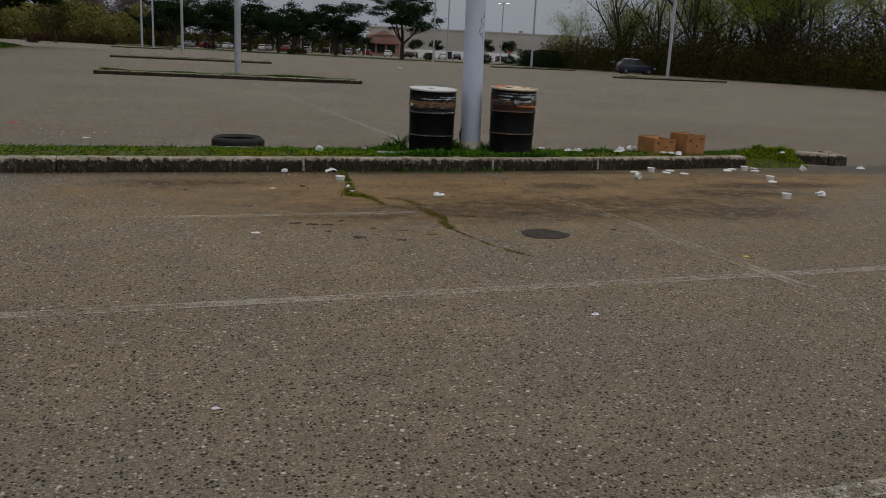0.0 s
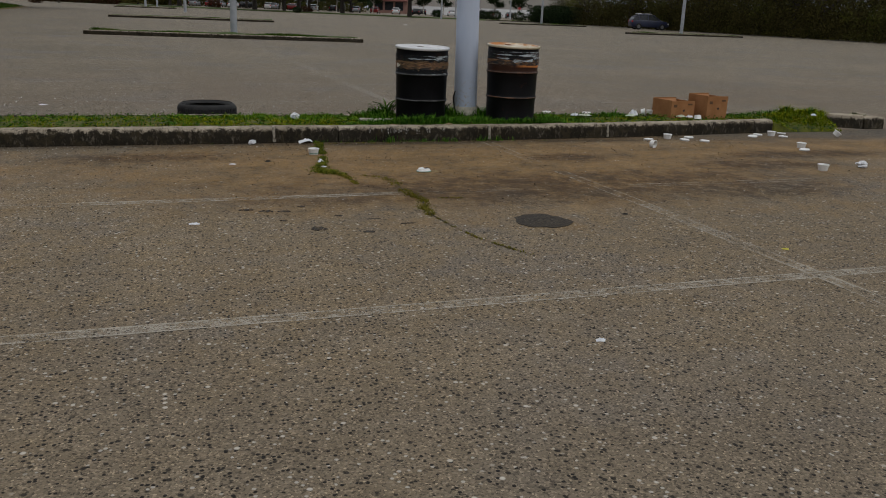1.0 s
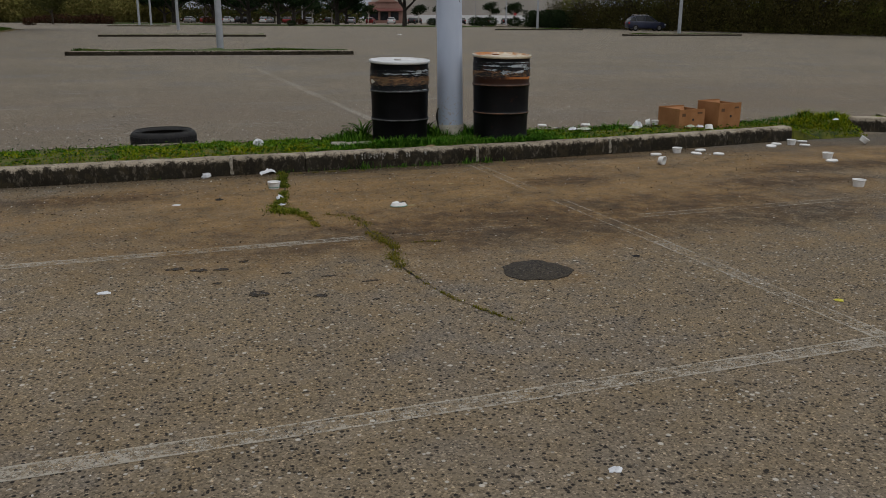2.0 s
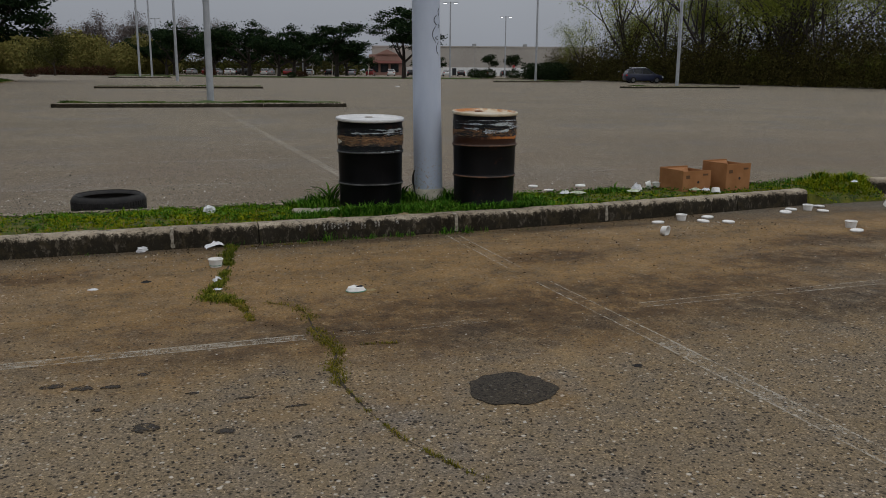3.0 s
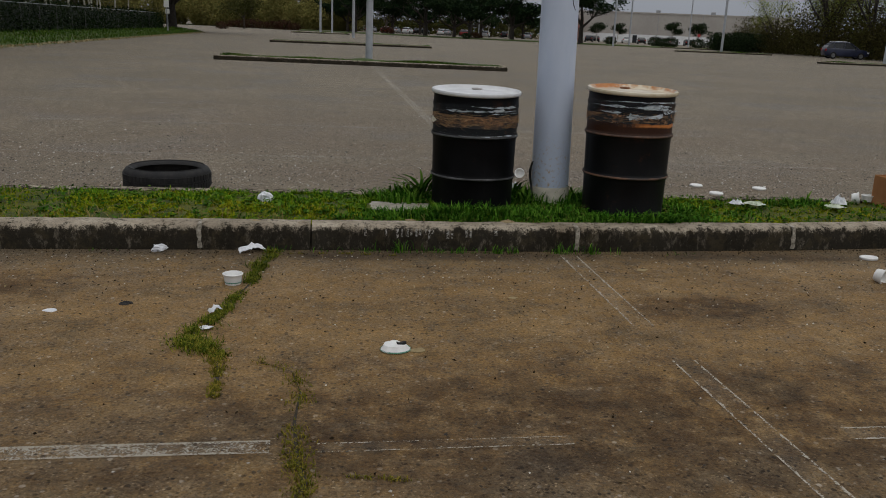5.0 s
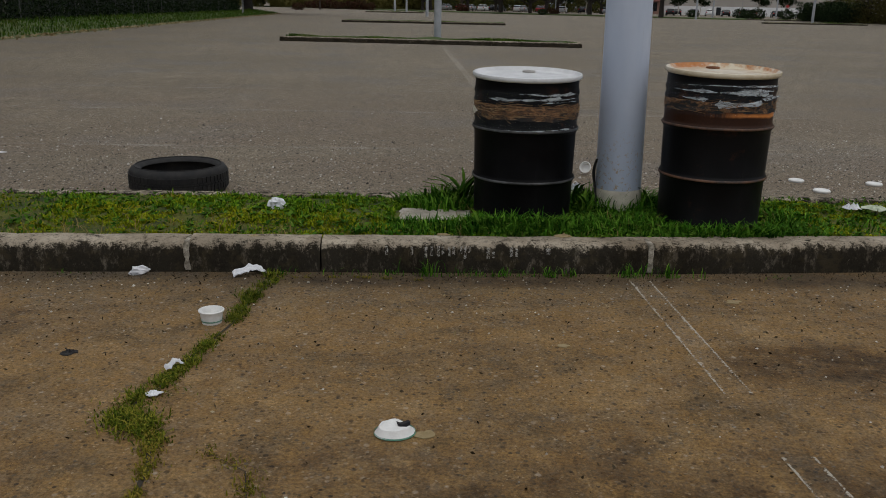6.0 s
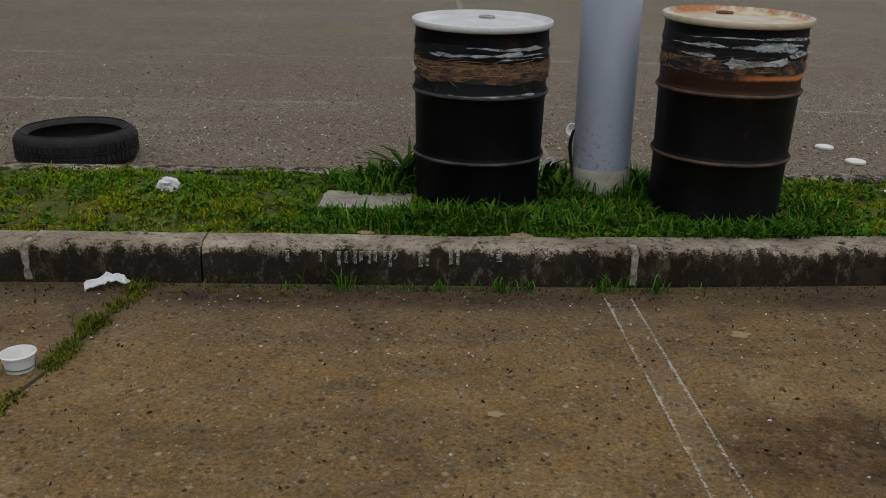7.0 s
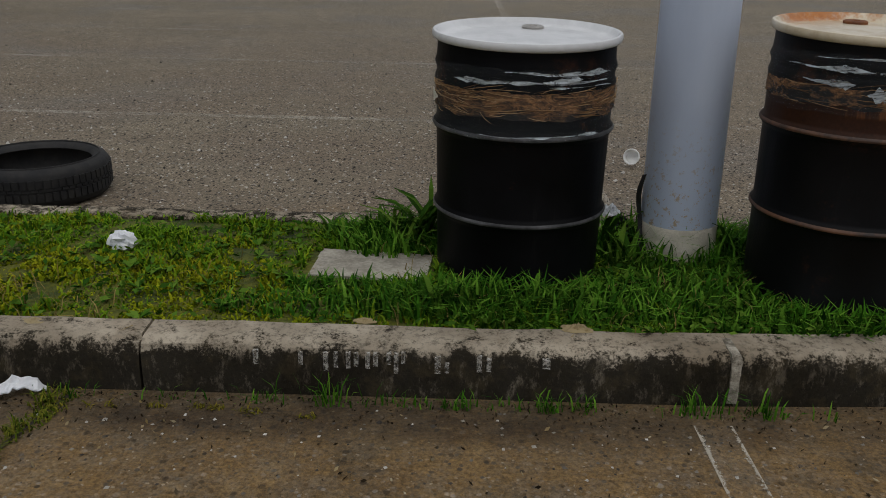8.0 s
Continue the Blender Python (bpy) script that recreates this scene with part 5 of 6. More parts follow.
# ---- cardboard boxes ----
def carton(m, lx, ly, h, label, cut=0.0):
    """An open-topped carton: walls, floor, folded rim and print."""
    ob = thing("cardboard_box", m, label, "cardboard box", "boxes on the island")
    t = 0.006
    part("floor_panel", Build().box(-lx / 2 + t, -ly / 2 + t, 0.0, lx / 2 - t, ly / 2 - t, t), card_mat, ob)
    for nm, (x0, y0, x1, y1), dz in (("front_panel", (-lx / 2, -ly / 2, lx / 2, -ly / 2 + t), 0.0), ("back_panel", (-lx / 2, ly / 2 - t, lx / 2, ly / 2), 0.012),
                                     ("side_panel", (-lx / 2, -ly / 2 + t, -lx / 2 + t, ly / 2 - t), 0.008), ("side_panel", (lx / 2 - t, -ly / 2 + t, lx / 2, ly / 2 - t), -cut)):
        part(nm, bevelled(Build().box(x0, y0, 0, x1, y1, h + dz), 0.0015), card_mat, ob)
    # a torn flap hanging inwards
    b = Build()
    b.v = [(-lx / 2 + t, ly / 2 - t, h), (lx / 2 - t, ly / 2 - t, h), (lx / 2 - 0.04, ly / 2 - 0.07, h - 0.05), (0.0, ly / 2 - 0.10, h - 0.03), (-lx / 2 + 0.05, ly / 2 - 0.06, h - 0.06)]
    b.f = [(0, 1, 2, 3, 4)]
    b.v += [(x, y, z - 0.004) for x, y, z in b.v]
    b.f += [(9, 8, 7, 6, 5), (0, 4, 9, 5), (4, 3, 8, 9), (3, 2, 7, 8), (2, 1, 6, 7)]
    part("flap", b, card_mat, ob)
    for x, z, w, hh in ((-lx * 0.32, h * 0.72, 0.05, 0.035), (lx * 0.30, h * 0.80, 0.07, 0.02)):
        part("print_mark", Build().box(x - w / 2, -ly / 2 - 0.002, z - hh / 2, x + w / 2, -ly / 2 + 0.001, z + hh / 2), ink_mat, ob, "small dark printed mark")
    # hand hole drawn as a dark disc, its inner shade put into the colour
    part("hand_hole_shade", Build().lathe([(0.014, -0.001), (0.014, 0.002), (0.0005, 0.002)], 14), dark_scrap, ob).matrix_local = pose(lx * 0.05, -ly / 2, h * 0.45, 90, 0, 0)
    return ob


carton(pose(6.925, 11.02, 0.135, 0, 0, 6), 0.37, 0.37, 0.215, "open brown cardboard box, low, on the grass", 0.01)
carton(pose(7.40, 10.97, 0.135, 0, 0, 9), 0.345, 0.345, 0.280, "taller open brown cardboard box on the grass", 0.012)


# ---- litter ----
def foam_cup(x, y, z, s=1.0, tip=(0, 0, 0), label="white foam food cup on the asphalt", group="foam cups", band=False):
    """A small bowl-shaped foam tub with a rolled rim."""
    ob = thing("foam_cup", pose(x, y, z, *tip), label, "foam cup", group)
    r0, r1, h = 0.047 * s, 0.056 * s, 0.064 * s
    b = Build().lathe([(0.0005, 0.004), (r0 - 0.004, 0.004), (r0, 0.0), (r0 + (r1 - r0) * 0.5, h * 0.5), (r1, h - 0.006), (r1 + 0.004, h - 0.005), (r1 + 0.005, h), (r1, h + 0.002), (r1 - 0.003, h - 0.002), (r0, 0.009), (0.0005, 0.008)], 28)
    part("tub", b, foam, ob, smooth=True)
    if band:
        part("print_band", Build().lathe([(r0 + 0.0035, 0.010), (r0 + 0.0055, 0.016)], 28), green_band, ob, "green printed band")
    return ob


def foam_plate(x, y, z, s=1.0, tip=(0, 0, 0), group="foam plates", label="round white foam plate lying on the asphalt"):
    b = Build().lathe([(0.058 * s, 0.0), (0.062 * s, 0.004), (0.062 * s, 0.014 * s), (0.055 * s, 0.020 * s), (0.050 * s, 0.016 * s), (0.0005, 0.016 * s)], 28)
    b.cap(28, 0, True)
    ob = solid("foam_plate", b, foam, label, "foam plate", group, smooth=True)
    ob.matrix_world = pose(x, y, z, *tip)
    return ob


def scrap(x, y, z, s, mat=paper_white, seed=0, tall=0.5, label="crumpled white paper scrap", category="paper", turn=0.0, long=1.0):
    """A crumpled napkin: a creased sheet drawn together."""
    b = Build()
    rings, spokes = 6, 18
    for i in range(rings + 1):
        for k in range(spokes):
            a = 2 * math.pi * k / spokes
            c, d = math.cos(a), math.sin(a)
            q = 1 + 0.55 * noise.noise((c * 1.3 + seed * 3.1, d * 1.3, seed)) + 0.3 * noise.noise((c * 3.5, d * 3.5 + seed, 2.0))
            t = i / rings
            ridge = 1 - abs(noise.noise((c * t * 3.4 + seed * 1.7, d * t * 3.4 + 0.37, seed * 0.7))) * 2.6
            fold = 0.5 + 0.5 * noise.noise((c * t * 6.0, d * t * 6.0 + seed, 5.0))
            hgt = tall * s * (0.25 + 0.75 * max(0.0, ridge)) * fold * (1 - t ** 4 * 0.95)
            b.v.append((c * t * q * s * 0.5 * long, d * t * q * s * 0.36, max(0.003, hgt)))
    for i in range(rings):
        for k in range(spokes):
            a, c = i * spokes + k, i * spokes + (k + 1) % spokes
            b.f.append((a, a + spokes, c + spokes, c))
    m = len(b.v)
    b.v += [(x_, y_, z_ - 0.0025) for x_, y_, z_ in b.v]
    b.f += [tuple(m + i for i in reversed(f)) for f in b.f]
    ob = solid("paper_scrap", b, mat, label, category, "paper litter")
    ob.matrix_world = pose(x, y, z, 0, 0, turn)
    return ob


def wad(x, y, z, sx, sy, sz, seed, mat=paper_white, turn=0.0, label="crumpled white paper napkin", group="paper litter"):
    """A napkin crushed into a lump with sharp folds."""
    b = Build()
    rows_, cols = 9, 16
    for i in range(rows_ + 1):
        v = math.pi * i / rows_
        for k in range(cols):
            a = 2 * math.pi * k / cols
            d = Vector((math.sin(v) * math.cos(a), math.sin(v) * math.sin(a), math.cos(v)))
            q = 0.78 + 0.5 * noise.noise((d.x * 1.6 + seed, d.y * 1.6, d.z * 1.6)) - 0.42 * abs(noise.noise((d.x * 3.7, d.y * 3.7 + seed, d.z * 3.7))) + 0.15 * noise.noise((d.x * 8, d.y * 8, d.z * 8 + seed))
            b.v.append((d.x * q * sx / 2, d.y * q * sy / 2, max(0.0, sz * 0.42 + d.z * q * sz * 0.6)))
    for i in range(rows_):
        for k in range(cols):
            a, c = i * cols + k, i * cols + (k + 1) % cols
            b.f.append((a, a + cols, c + cols, c))
    ob = solid("paper_scrap", b, mat, label, "paper", group)
    ob.matrix_world = pose(x, y, z, 0, 0, turn)
    return ob


def torn_strip(x, y, z, length, width, rise, seed, turn, label):
    """A creased strip of tissue arching off the ground."""
    b = Build()
    n, w = 16, 4
    for i in range(n + 1):
        t = i / n
        for j in range(w + 1):
            e = (j / w - 0.5) * width * (0.75 + 0.5 * noise.noise((t * 3, seed, 0)))
            up = rise * math.sin(math.pi * t) ** 0.7 * (0.55 + 0.9 * abs(noise.noise((t * 5 + seed, j * 0.9, 1.0)))) + 0.010 * abs(noise.noise((t * 9, j * 1.7, seed)))
            b.v.append(((t - 0.5) * length, e + 0.03 * noise.noise((t * 2.4, seed, 4)), up + 0.004 + (0.6 * (j / w) * rise if i < n * 0.9 else 0)))
    for i in range(n):
        for j in range(w):
            a = i * (w + 1) + j
            b.f.append((a, a + w + 1, a + w + 2, a + 1))
    m = len(b.v)
    b.v += [(p, q, r - 0.003) for p, q, r in b.v]
    b.f += [tuple(m + i for i in reversed(f)) for f in b.f]
    ob = solid("paper_scrap", b, paper_white, label, "paper", "paper litter")
    ob.matrix_world = pose(x, y, z, 0, 0, turn)
    return ob


def crushed_tub(x, y, turn):
    """A food tub trodden flat, base upwards, one side torn open."""
    ob = thing("foam_cup", pose(x, y, 0.0, 0, 0, turn), "trodden white paper tub with a torn side and green print", "foam cup", "foam cups")
    prof = [(0.062, 0.002), (0.064, 0.008), (0.060, 0.012), (0.054, 0.028), (0.050, 0.036), (0.044, 0.037), (0.042, 0.033), (0.0005, 0.032)]
    b = Build().lathe(prof, 30)
    squash = []
    for px, py, pz in b.v:
        a = math.atan2(py, px)
        dent = 1 - 0.55 * max(0.0, math.cos(a - 0.5)) ** 6 + 0.15 * noise.noise((px * 30, py * 30, 3.0))
        squash.append((px * (1 + 0.06 * math.sin(2 * a)), py * 0.86, max(0.002, pz * dent)))
    b.v = squash
    ob.scale = (1.0, 1.0, 0.78)
    part("tub", b, foam, ob, smooth=True)
    part("print_band", Build().lathe([(0.0645, 0.004), (0.0635, 0.011)], 30), green_band, ob, "green printed band").scale = (1.03, 0.865, 1)
    # a dark sheet paints the shade inside the tear
    tear = Build().sheet([(0.022, 0.004), (0.052, 0.020), (0.046, 0.030), (0.018, 0.018), (0.008, 0.028), (0.010, 0.012)], 0.0, 0.034)
    part("torn_opening_shade", tear, dark_scrap, ob, "dark sheet for the shade in the torn opening")
    return ob


foam_cup(2.01, 9.41, 0.0, 0.86, band=True, label="white paper food tub with green print beside mossy crack")
crushed_tub(2.79, 8.47, 8)
scrap(2.885, 8.46, 0.0, 0.07, leaf_litter, 52, 0.25, "pale dry leaf beside a crushed tub", "leaf")
foam_cup(6.25, 10.07, 0.0, 0.84)
foam_cup(5.67, 9.50, 0.04, 0.78, (95, 0, 30), label="small white foam cup tipped over")
foam_cup(7.82, 10.20, 0.0, 0.86)
foam_cup(7.50, 9.31, 0.0, 0.90)
foam_cup(6.66, 8.05, 0.0, 0.90)
foam_cup(8.60, 9.98, 0.03, 0.86, (35, 0, 50), label="white foam cup tilted on the asphalt")
foam_cup(4.235, 12.72, 0.05, 0.74, (70, 0, -20), label="white foam cup lying on its side behind pole")
foam_cup(6.70, 11.20, 0.145, 0.77)
foam_cup(6.57, 11.20, 0.165, 0.8, (80, 0, 60))
foam_cup(6.58, 11.52, 0.33, 0.8, (20, 0, 0)).location = (6.62, 11.62, 0.0)
foam_cup(7.08, 10.70, 0.185, 0.86, (160, 10, 0), label="white foam cup upside down on the turf")
for i, (x, y) in enumerate(((5.95, 9.99), (6.39, 9.93), (6.56, 10.10), (6.59, 9.83), (7.49, 10.13), (7.66, 10.25), (7.90, 10.08), (8.08, 10.33), (7.40, 9.14))):
    foam_plate(x, y, 0.0, 0.90, (rng.uniform(-4, 4), rng.uniform(-4, 4), rng.uniform(0, 90)))
foam_plate(5.88, 12.54, 0.0, 0.95), foam_plate(5.90, 12.15, 0.0, 1.0), foam_plate(6.45, 12.43, 0.0, 1.0)
wad(7.21, 8.13, 0, 0.18, 0.12, 0.07, 3.1, label="crumpled white paper bag on the asphalt")
scrap(10.05, 10.38, 0, 0.14, seed=4, tall=0.4)
wad(1.52, 10.04, 0, 0.115, 0.045, 0.05, 5.3, turn=28, label="folded white paper scrap against the kerb foot")
torn_strip(2.05, 10.045, 0.0, 0.165, 0.045, 0.028, 6.0, 24, "creased strip of white tissue against the kerb foot")
wad(2.06, 10.83, 0.135, 0.115, 0.10, 0.085, 7.4, turn=30, label="crumpled ball of white tissue on the turf")
scrap(5.62, 10.92, 0.165, 0.16, pale_green_litter, 8, 0.25), scrap(5.47, 10.92, 0.165, 0.11, seed=9)
scrap(6.22, 10.86, 0.165, 0.16, pale_green_litter, 10, 0.22), scrap(6.33, 10.98, 0.165, 0.12, seed=11, tall=0.9)
scrap(6.88, 10.76, 0.165, 0.13, pale_green_litter, 12, 0.35), scrap(6.97, 10.72, 0.165, 0.10, seed=13)
scrap(8.78, 10.6, 0.20, 0.08, seed=14)
torn_strip(1.985, 8.93, 0.012, 0.075, 0.018, 0.018, 15.0, 48, "twisted shred of white tissue in the mossy crack"), scrap(1.97, 8.72, 0.01, 0.055, seed=16, tall=0.3), scrap(1.24, 8.98, 0, 0.06, seed=17, tall=0.1)
scrap(0.83, 6.96, 0, 0.06, seed=18, tall=0.3), scrap(2.39, 4.65, 0, 0.045, seed=19, tall=0.4), scrap(0.30, 3.85, 0, 0.03, seed=20, tall=0.5)
scrap(-0.69, 13.36, 0, 0.10, seed=21, tall=0.1), scrap(3.0, 10.26, 0.155, 0.06, leaf_litter, 22, 0.2, "pale dry leaf on the kerb", "leaf")
scrap(3.62, 10.25, 0.155, 0.09, leaf_litter, 23, 0.3, "yellow-brown dry leaf on the kerb", "leaf"), scrap(2.05, 10.2, 0.155, 0.06, leaf_litter, 24, 0.2, "dry leaf on the kerb", "leaf")
scrap(-1.85, 15.4, 0, 0.16, red_plastic, 25, 0.2, "small red plastic wrapper on the asphalt", "wrapper")
scrap(4.27, 5.73, 0, 0.05, yellow_plastic, 26, 0.3, "small yellow wrapper on the asphalt", "wrapper")
scrap(3.74, 6.74, 0, 0.05, dark_scrap, 27, 0.3, "small dark scrap on the asphalt", "scrap"), scrap(1.55, 9.08, 0, 0.07, dark_scrap, 28, 0.3, "dark twisted scrap on the asphalt", "scrap")
scrap(3.88, 11.1, 0.15, 0.13, dark_scrap, 29, 1.2, "black rag bunched beside pole", "rag"), scrap(3.86, 11.2, 0.2, 0.09, paper_white, 30, 0.9)
scrap(21.3, 73, 0, 0.4, seed=31, tall=0.2), scrap(0.2, 37.6, 0, 0.2, seed=32), scrap(6.1, 36.9, 0, 0.2, seed=33)
scrap(4.32, 9.70, 0.0, 0.07, leaf_litter, 41, 0.15, "pale dry leaf on the brown silt", "leaf"), scrap(3.44, 9.17, 0.0, 0.045, leaf_litter, 42, 0.15, "pale dry leaf on the brown silt", "leaf")

# concrete cover in the turf
cover = bevelled(Build().box(-0.21, -0.13, 0.0, 0.21, 0.13, 0.06), 0.012, 2)
cv = solid("concrete_cover", cover, concrete_cover, "small worn concrete utility cover set in the turf", "utility cover", smooth=True)
cv.matrix_world = pose(2.970, 10.745, 0.084, 1, 0.5, -4)

# loose stones and leaf crumbs on the asphalt
stones = Build()
for k in range(4600):
    x, y = rng.uniform(-1.5, 7.5), rng.uniform(2.8, 10.05)
    if k > 2600:
        x, y = rng.uniform(-3.0, 7.5), 11.4 + abs(rng.normal(0, 1.6))
    elif k > 1700:
        x, y = rng.uniform(-1.0, 7.0), 10.0 - abs(rng.normal(0, 0.35))
    s = rng.uniform(0.0025, 0.0065) * (1.5 if k % 17 == 0 else 1) * (1.5 if y > 11 else 1)
    i0 = len(stones.v)
    a = rng.uniform(0, 6.28)
    for q in range(4):
        stones.v.append((x + s * math.cos(a + q * 1.57) * rng.uniform(0.7, 1.3), y + s * math.sin(a + q * 1.57) * rng.uniform(0.7, 1.3), 0.0005))
    stones.v.append((x + s * 0.2, y, s * rng.uniform(0.6, 1.1)))
    stones.f += [(i0, i0 + 1, i0 + 4), (i0 + 1, i0 + 2, i0 + 4), (i0 + 2, i0 + 3, i0 + 4), (i0 + 3, i0, i0 + 4)]
for k in range(5200):
    x, y = rng.uniform(-5.0, 9.5), 11.45 + rng.gamma(1.5, 1.5)
    s = rng.uniform(0.003, 0.009) * (1.7 if k % 13 == 0 else 1)
    i0, a = len(stones.v), rng.uniform(0, 6.28)
    for q in range(4):
        stones.v.append((x + s * math.cos(a + q * 1.57) * rng.uniform(0.7, 1.3), y + s * math.sin(a + q * 1.57) * rng.uniform(0.7, 1.3), 0.0005))
    stones.v.append((x + s * 0.2, y, s * rng.uniform(0.7, 1.2)))
    stones.f += [(i0, i0 + 1, i0 + 4), (i0 + 1, i0 + 2, i0 + 4), (i0 + 2, i0 + 3, i0 + 4), (i0 + 3, i0, i0 + 4)]
solid("loose_gravel", stones, pebble_mat, "loose pale and dark gravel bits on the asphalt", "gravel", kind="stuff")
debris = Build()
k = 3200
p = np.stack([rng.uniform(-2.5, 6.5, k), 10.09 - np.abs(rng.normal(0, 0.09, k)), np.full(k, 0.004) + rng.uniform(0, 0.008, k)], 1)
p[:, 1] += np.interp(p[:, 0], [-3.4, 4.04, 6.5], [-0.09, 0.0, 0.17])
debris.leaves(p, rng.uniform(0.003, 0.008, k), rng, 0.2)
solid("gutter_debris", debris, debris_mat, "dark leaf mould and grit along the kerb foot", "debris", kind="stuff")
crumbs = Build()
k = 420
p = np.stack([rng.uniform(0.2, 6.5, k), 10.05 - np.abs(rng.normal(0, 0.8, k)), np.full(k, 0.008)], 1)
crumbs.leaves(p, rng.uniform(0.004, 0.011, k), rng, 0.0)
solid("leaf_crumbs", crumbs, leaf_litter, "dry leaf crumbs scattered by the kerb", "leaf litter", kind="stuff")


bits = Build()
k = 1500
p = np.stack([rng.uniform(-0.5, 7.0, k), 10.0 - rng.gamma(1.3, 0.9, k), np.full(k, 0.004)], 1)
bits.leaves(p[p[:, 1] > 5.5], rng.uniform(0.003, 0.011, k)[p[:, 1] > 5.5], rng, 0.3)
solid("dark_crumbs", bits, debris_mat, "dark leaf and bark crumbs scattered over the silt", "debris", kind="stuff")


# ---- trees ----
def limbs(b, base, heading, length, radius, depth, r, tips, spread=0.6, lift=0.25):
    """Adds one limb and its forks; collects twig ends."""
    pts, radii = [Vector(base)], [radius]
    d = Vector(heading).normalized()
    steps = 4
    for i in range(steps):
        d = (d + Vector((r.uniform(-1, 1), r.uniform(-1, 1), r.uniform(-0.4, 0.7) + lift * 0.5)) * 0.16).normalized()
        pts.append(pts[-1] + d * length / steps)
        radii.append(radius * (1 - 0.55 * (i + 1) / steps))
    b.tube(pts, radii, 6 if depth > 1 else 4)
    if depth == 0:
        tips += [pts[-1], pts[-2]]
        return
    for k in range(r.choice((2, 3, 3))):
        at = pts[r.choice((2, 3, 4, 4))]
        a = r.uniform(0, 6.28)
        side = Vector((math.cos(a), math.sin(a), r.uniform(-0.1, 0.5)))
        limbs(b, at, d * (1 - spread * 0.5) + side * spread, length * r.uniform(0.55, 0.8), radius * 0.5, depth - 1, r, tips, spread, lift)
    tips.append(pts[-1])


def tree(name, m, seed, height, crown_size, bark, leaf, label, leaf_count, leaf_size, clump, spread=0.6, flat=0.0, trunk_r=0.3, forks=3, category="tree", group="", first=0.35, squash=1.0, skirt=None):
    r = random.Random(seed)
    g = np.random.default_rng(seed)
    ob = thing(name, m, label, category, group)
    b, tips = Build(), []
    t0 = height * first
    lean = Vector((r.uniform(-0.06, 0.06), r.uniform(-0.06, 0.06), 1))
    b.tube([(0, 0, -0.2), lean * t0 * 0.12, lean * t0 * 0.6, lean * t0], [trunk_r * 1.5, trunk_r * 1.05, trunk_r * 0.9, trunk_r * 0.8], 9)
    for k in range(r.choice((4, 5))):
        a = 6.28 * k / 4.5 + r.uniform(-0.4, 0.4)
        limbs(b, lean * t0 * r.uniform(0.75, 1.0), Vector((math.cos(a) * crown_size, math.sin(a) * crown_size, r.uniform(0.5, 1.3))), (height - t0) * r.uniform(0.45, 0.62), trunk_r * 0.5, forks - 1, r, tips, spread)
    limbs(b, lean * t0, (0.05, 0.02, 1), (height - t0) * 0.6, trunk_r * 0.7, forks - 1, r, tips, spread)
    part("trunk", b, bark, ob, smooth=True)
    c = np.array([tuple(t) for t in tips])
    if skirt:
        wide, z0, z1, count = skirt
        a, q = g.uniform(0, 2 * np.pi, count), np.sqrt(g.uniform(0.05, 1, count))
        zz = z0 + (z1 - z0) * g.uniform(0, 1, count) * (1.05 - 0.6 * q)
        c = np.concatenate([c, np.stack([wide * q * np.cos(a), wide * q * np.sin(a), zz + 0.6 * np.sin(a * 5)], 1)])
    per = max(1, leaf_count // len(c))
    pl = np.repeat(c, per, 0) + g.normal(0, 1, (len(c) * per, 3)) * np.array([clump, clump, clump * squash])
    part("crown", Build().leaves(pl, g.uniform(0.5, 1.2, len(pl)) * leaf_size, g, flat), leaf, ob)
    return ob


def copies(ob, spots):
    for x, y, turn, s in spots:
        copy_thing(ob, pose(x, y, 0, 0, 0, turn) @ Matrix.Diagonal((s, s, s * 1.0, 1)))


CY = "dark wind-shaped cypress tree with spreading crown"
cyp_a = tree("cypress_tree", pose(18.0, 156.4, 0), 11, 10.2, 1.25, bark_black, cypress_leaf, CY, 9500, 0.25, 0.75, 0.95, 0.5, 0.40, 3, group="cypress trees", first=0.24, squash=0.30, skirt=(4.0, 4.6, 8.0, 9))
cyp_b = tree("cypress_tree", pose(31.5, 146.8, 0), 12, 9.3, 1.4, bark_black, cypress_leaf, CY, 9500, 0.25, 0.70, 1.0, 0.5, 0.38, 3, group="cypress trees", first=0.28, squash=0.28)
cyp_c = tree("cypress_tree", pose(40.9, 138.5, 0, 0, 0, 120), 15, 11.6, 0.9, bark_black, cypress_leaf, CY, 11500, 0.22, 0.62, 0.9, 0.5, 0.38, 3, group="cypress trees", first=0.25, squash=0.30, skirt=(3.4, 5.0, 10.6, 30))
copies(cyp_a, ((6.1, 176, 70, 1.05), (27.8, 169, 200, 1.0), (-2, 215, 120, 0.85), (22.6, 152.7, 20, 0.78), (36, 205, 50, 0.8)))
copies(cyp_b, ((14.0, 184, 90, 0.95), (46, 205, 10, 0.8), (5, 205, 33, 0.85), (22, 208, 20, 0.85)))
big = tree("cypress_tree", pose(-14.6, 99, 0), 21, 16.0, 1.2, bark_black, cypress_leaf, "large dark cypress tree at the end of the fence", 26000, 0.25, 0.75, 0.85, 0.5, 0.55, 3, first=0.2, squash=0.30, skirt=(6.6, 4.4, 13.0, 62))

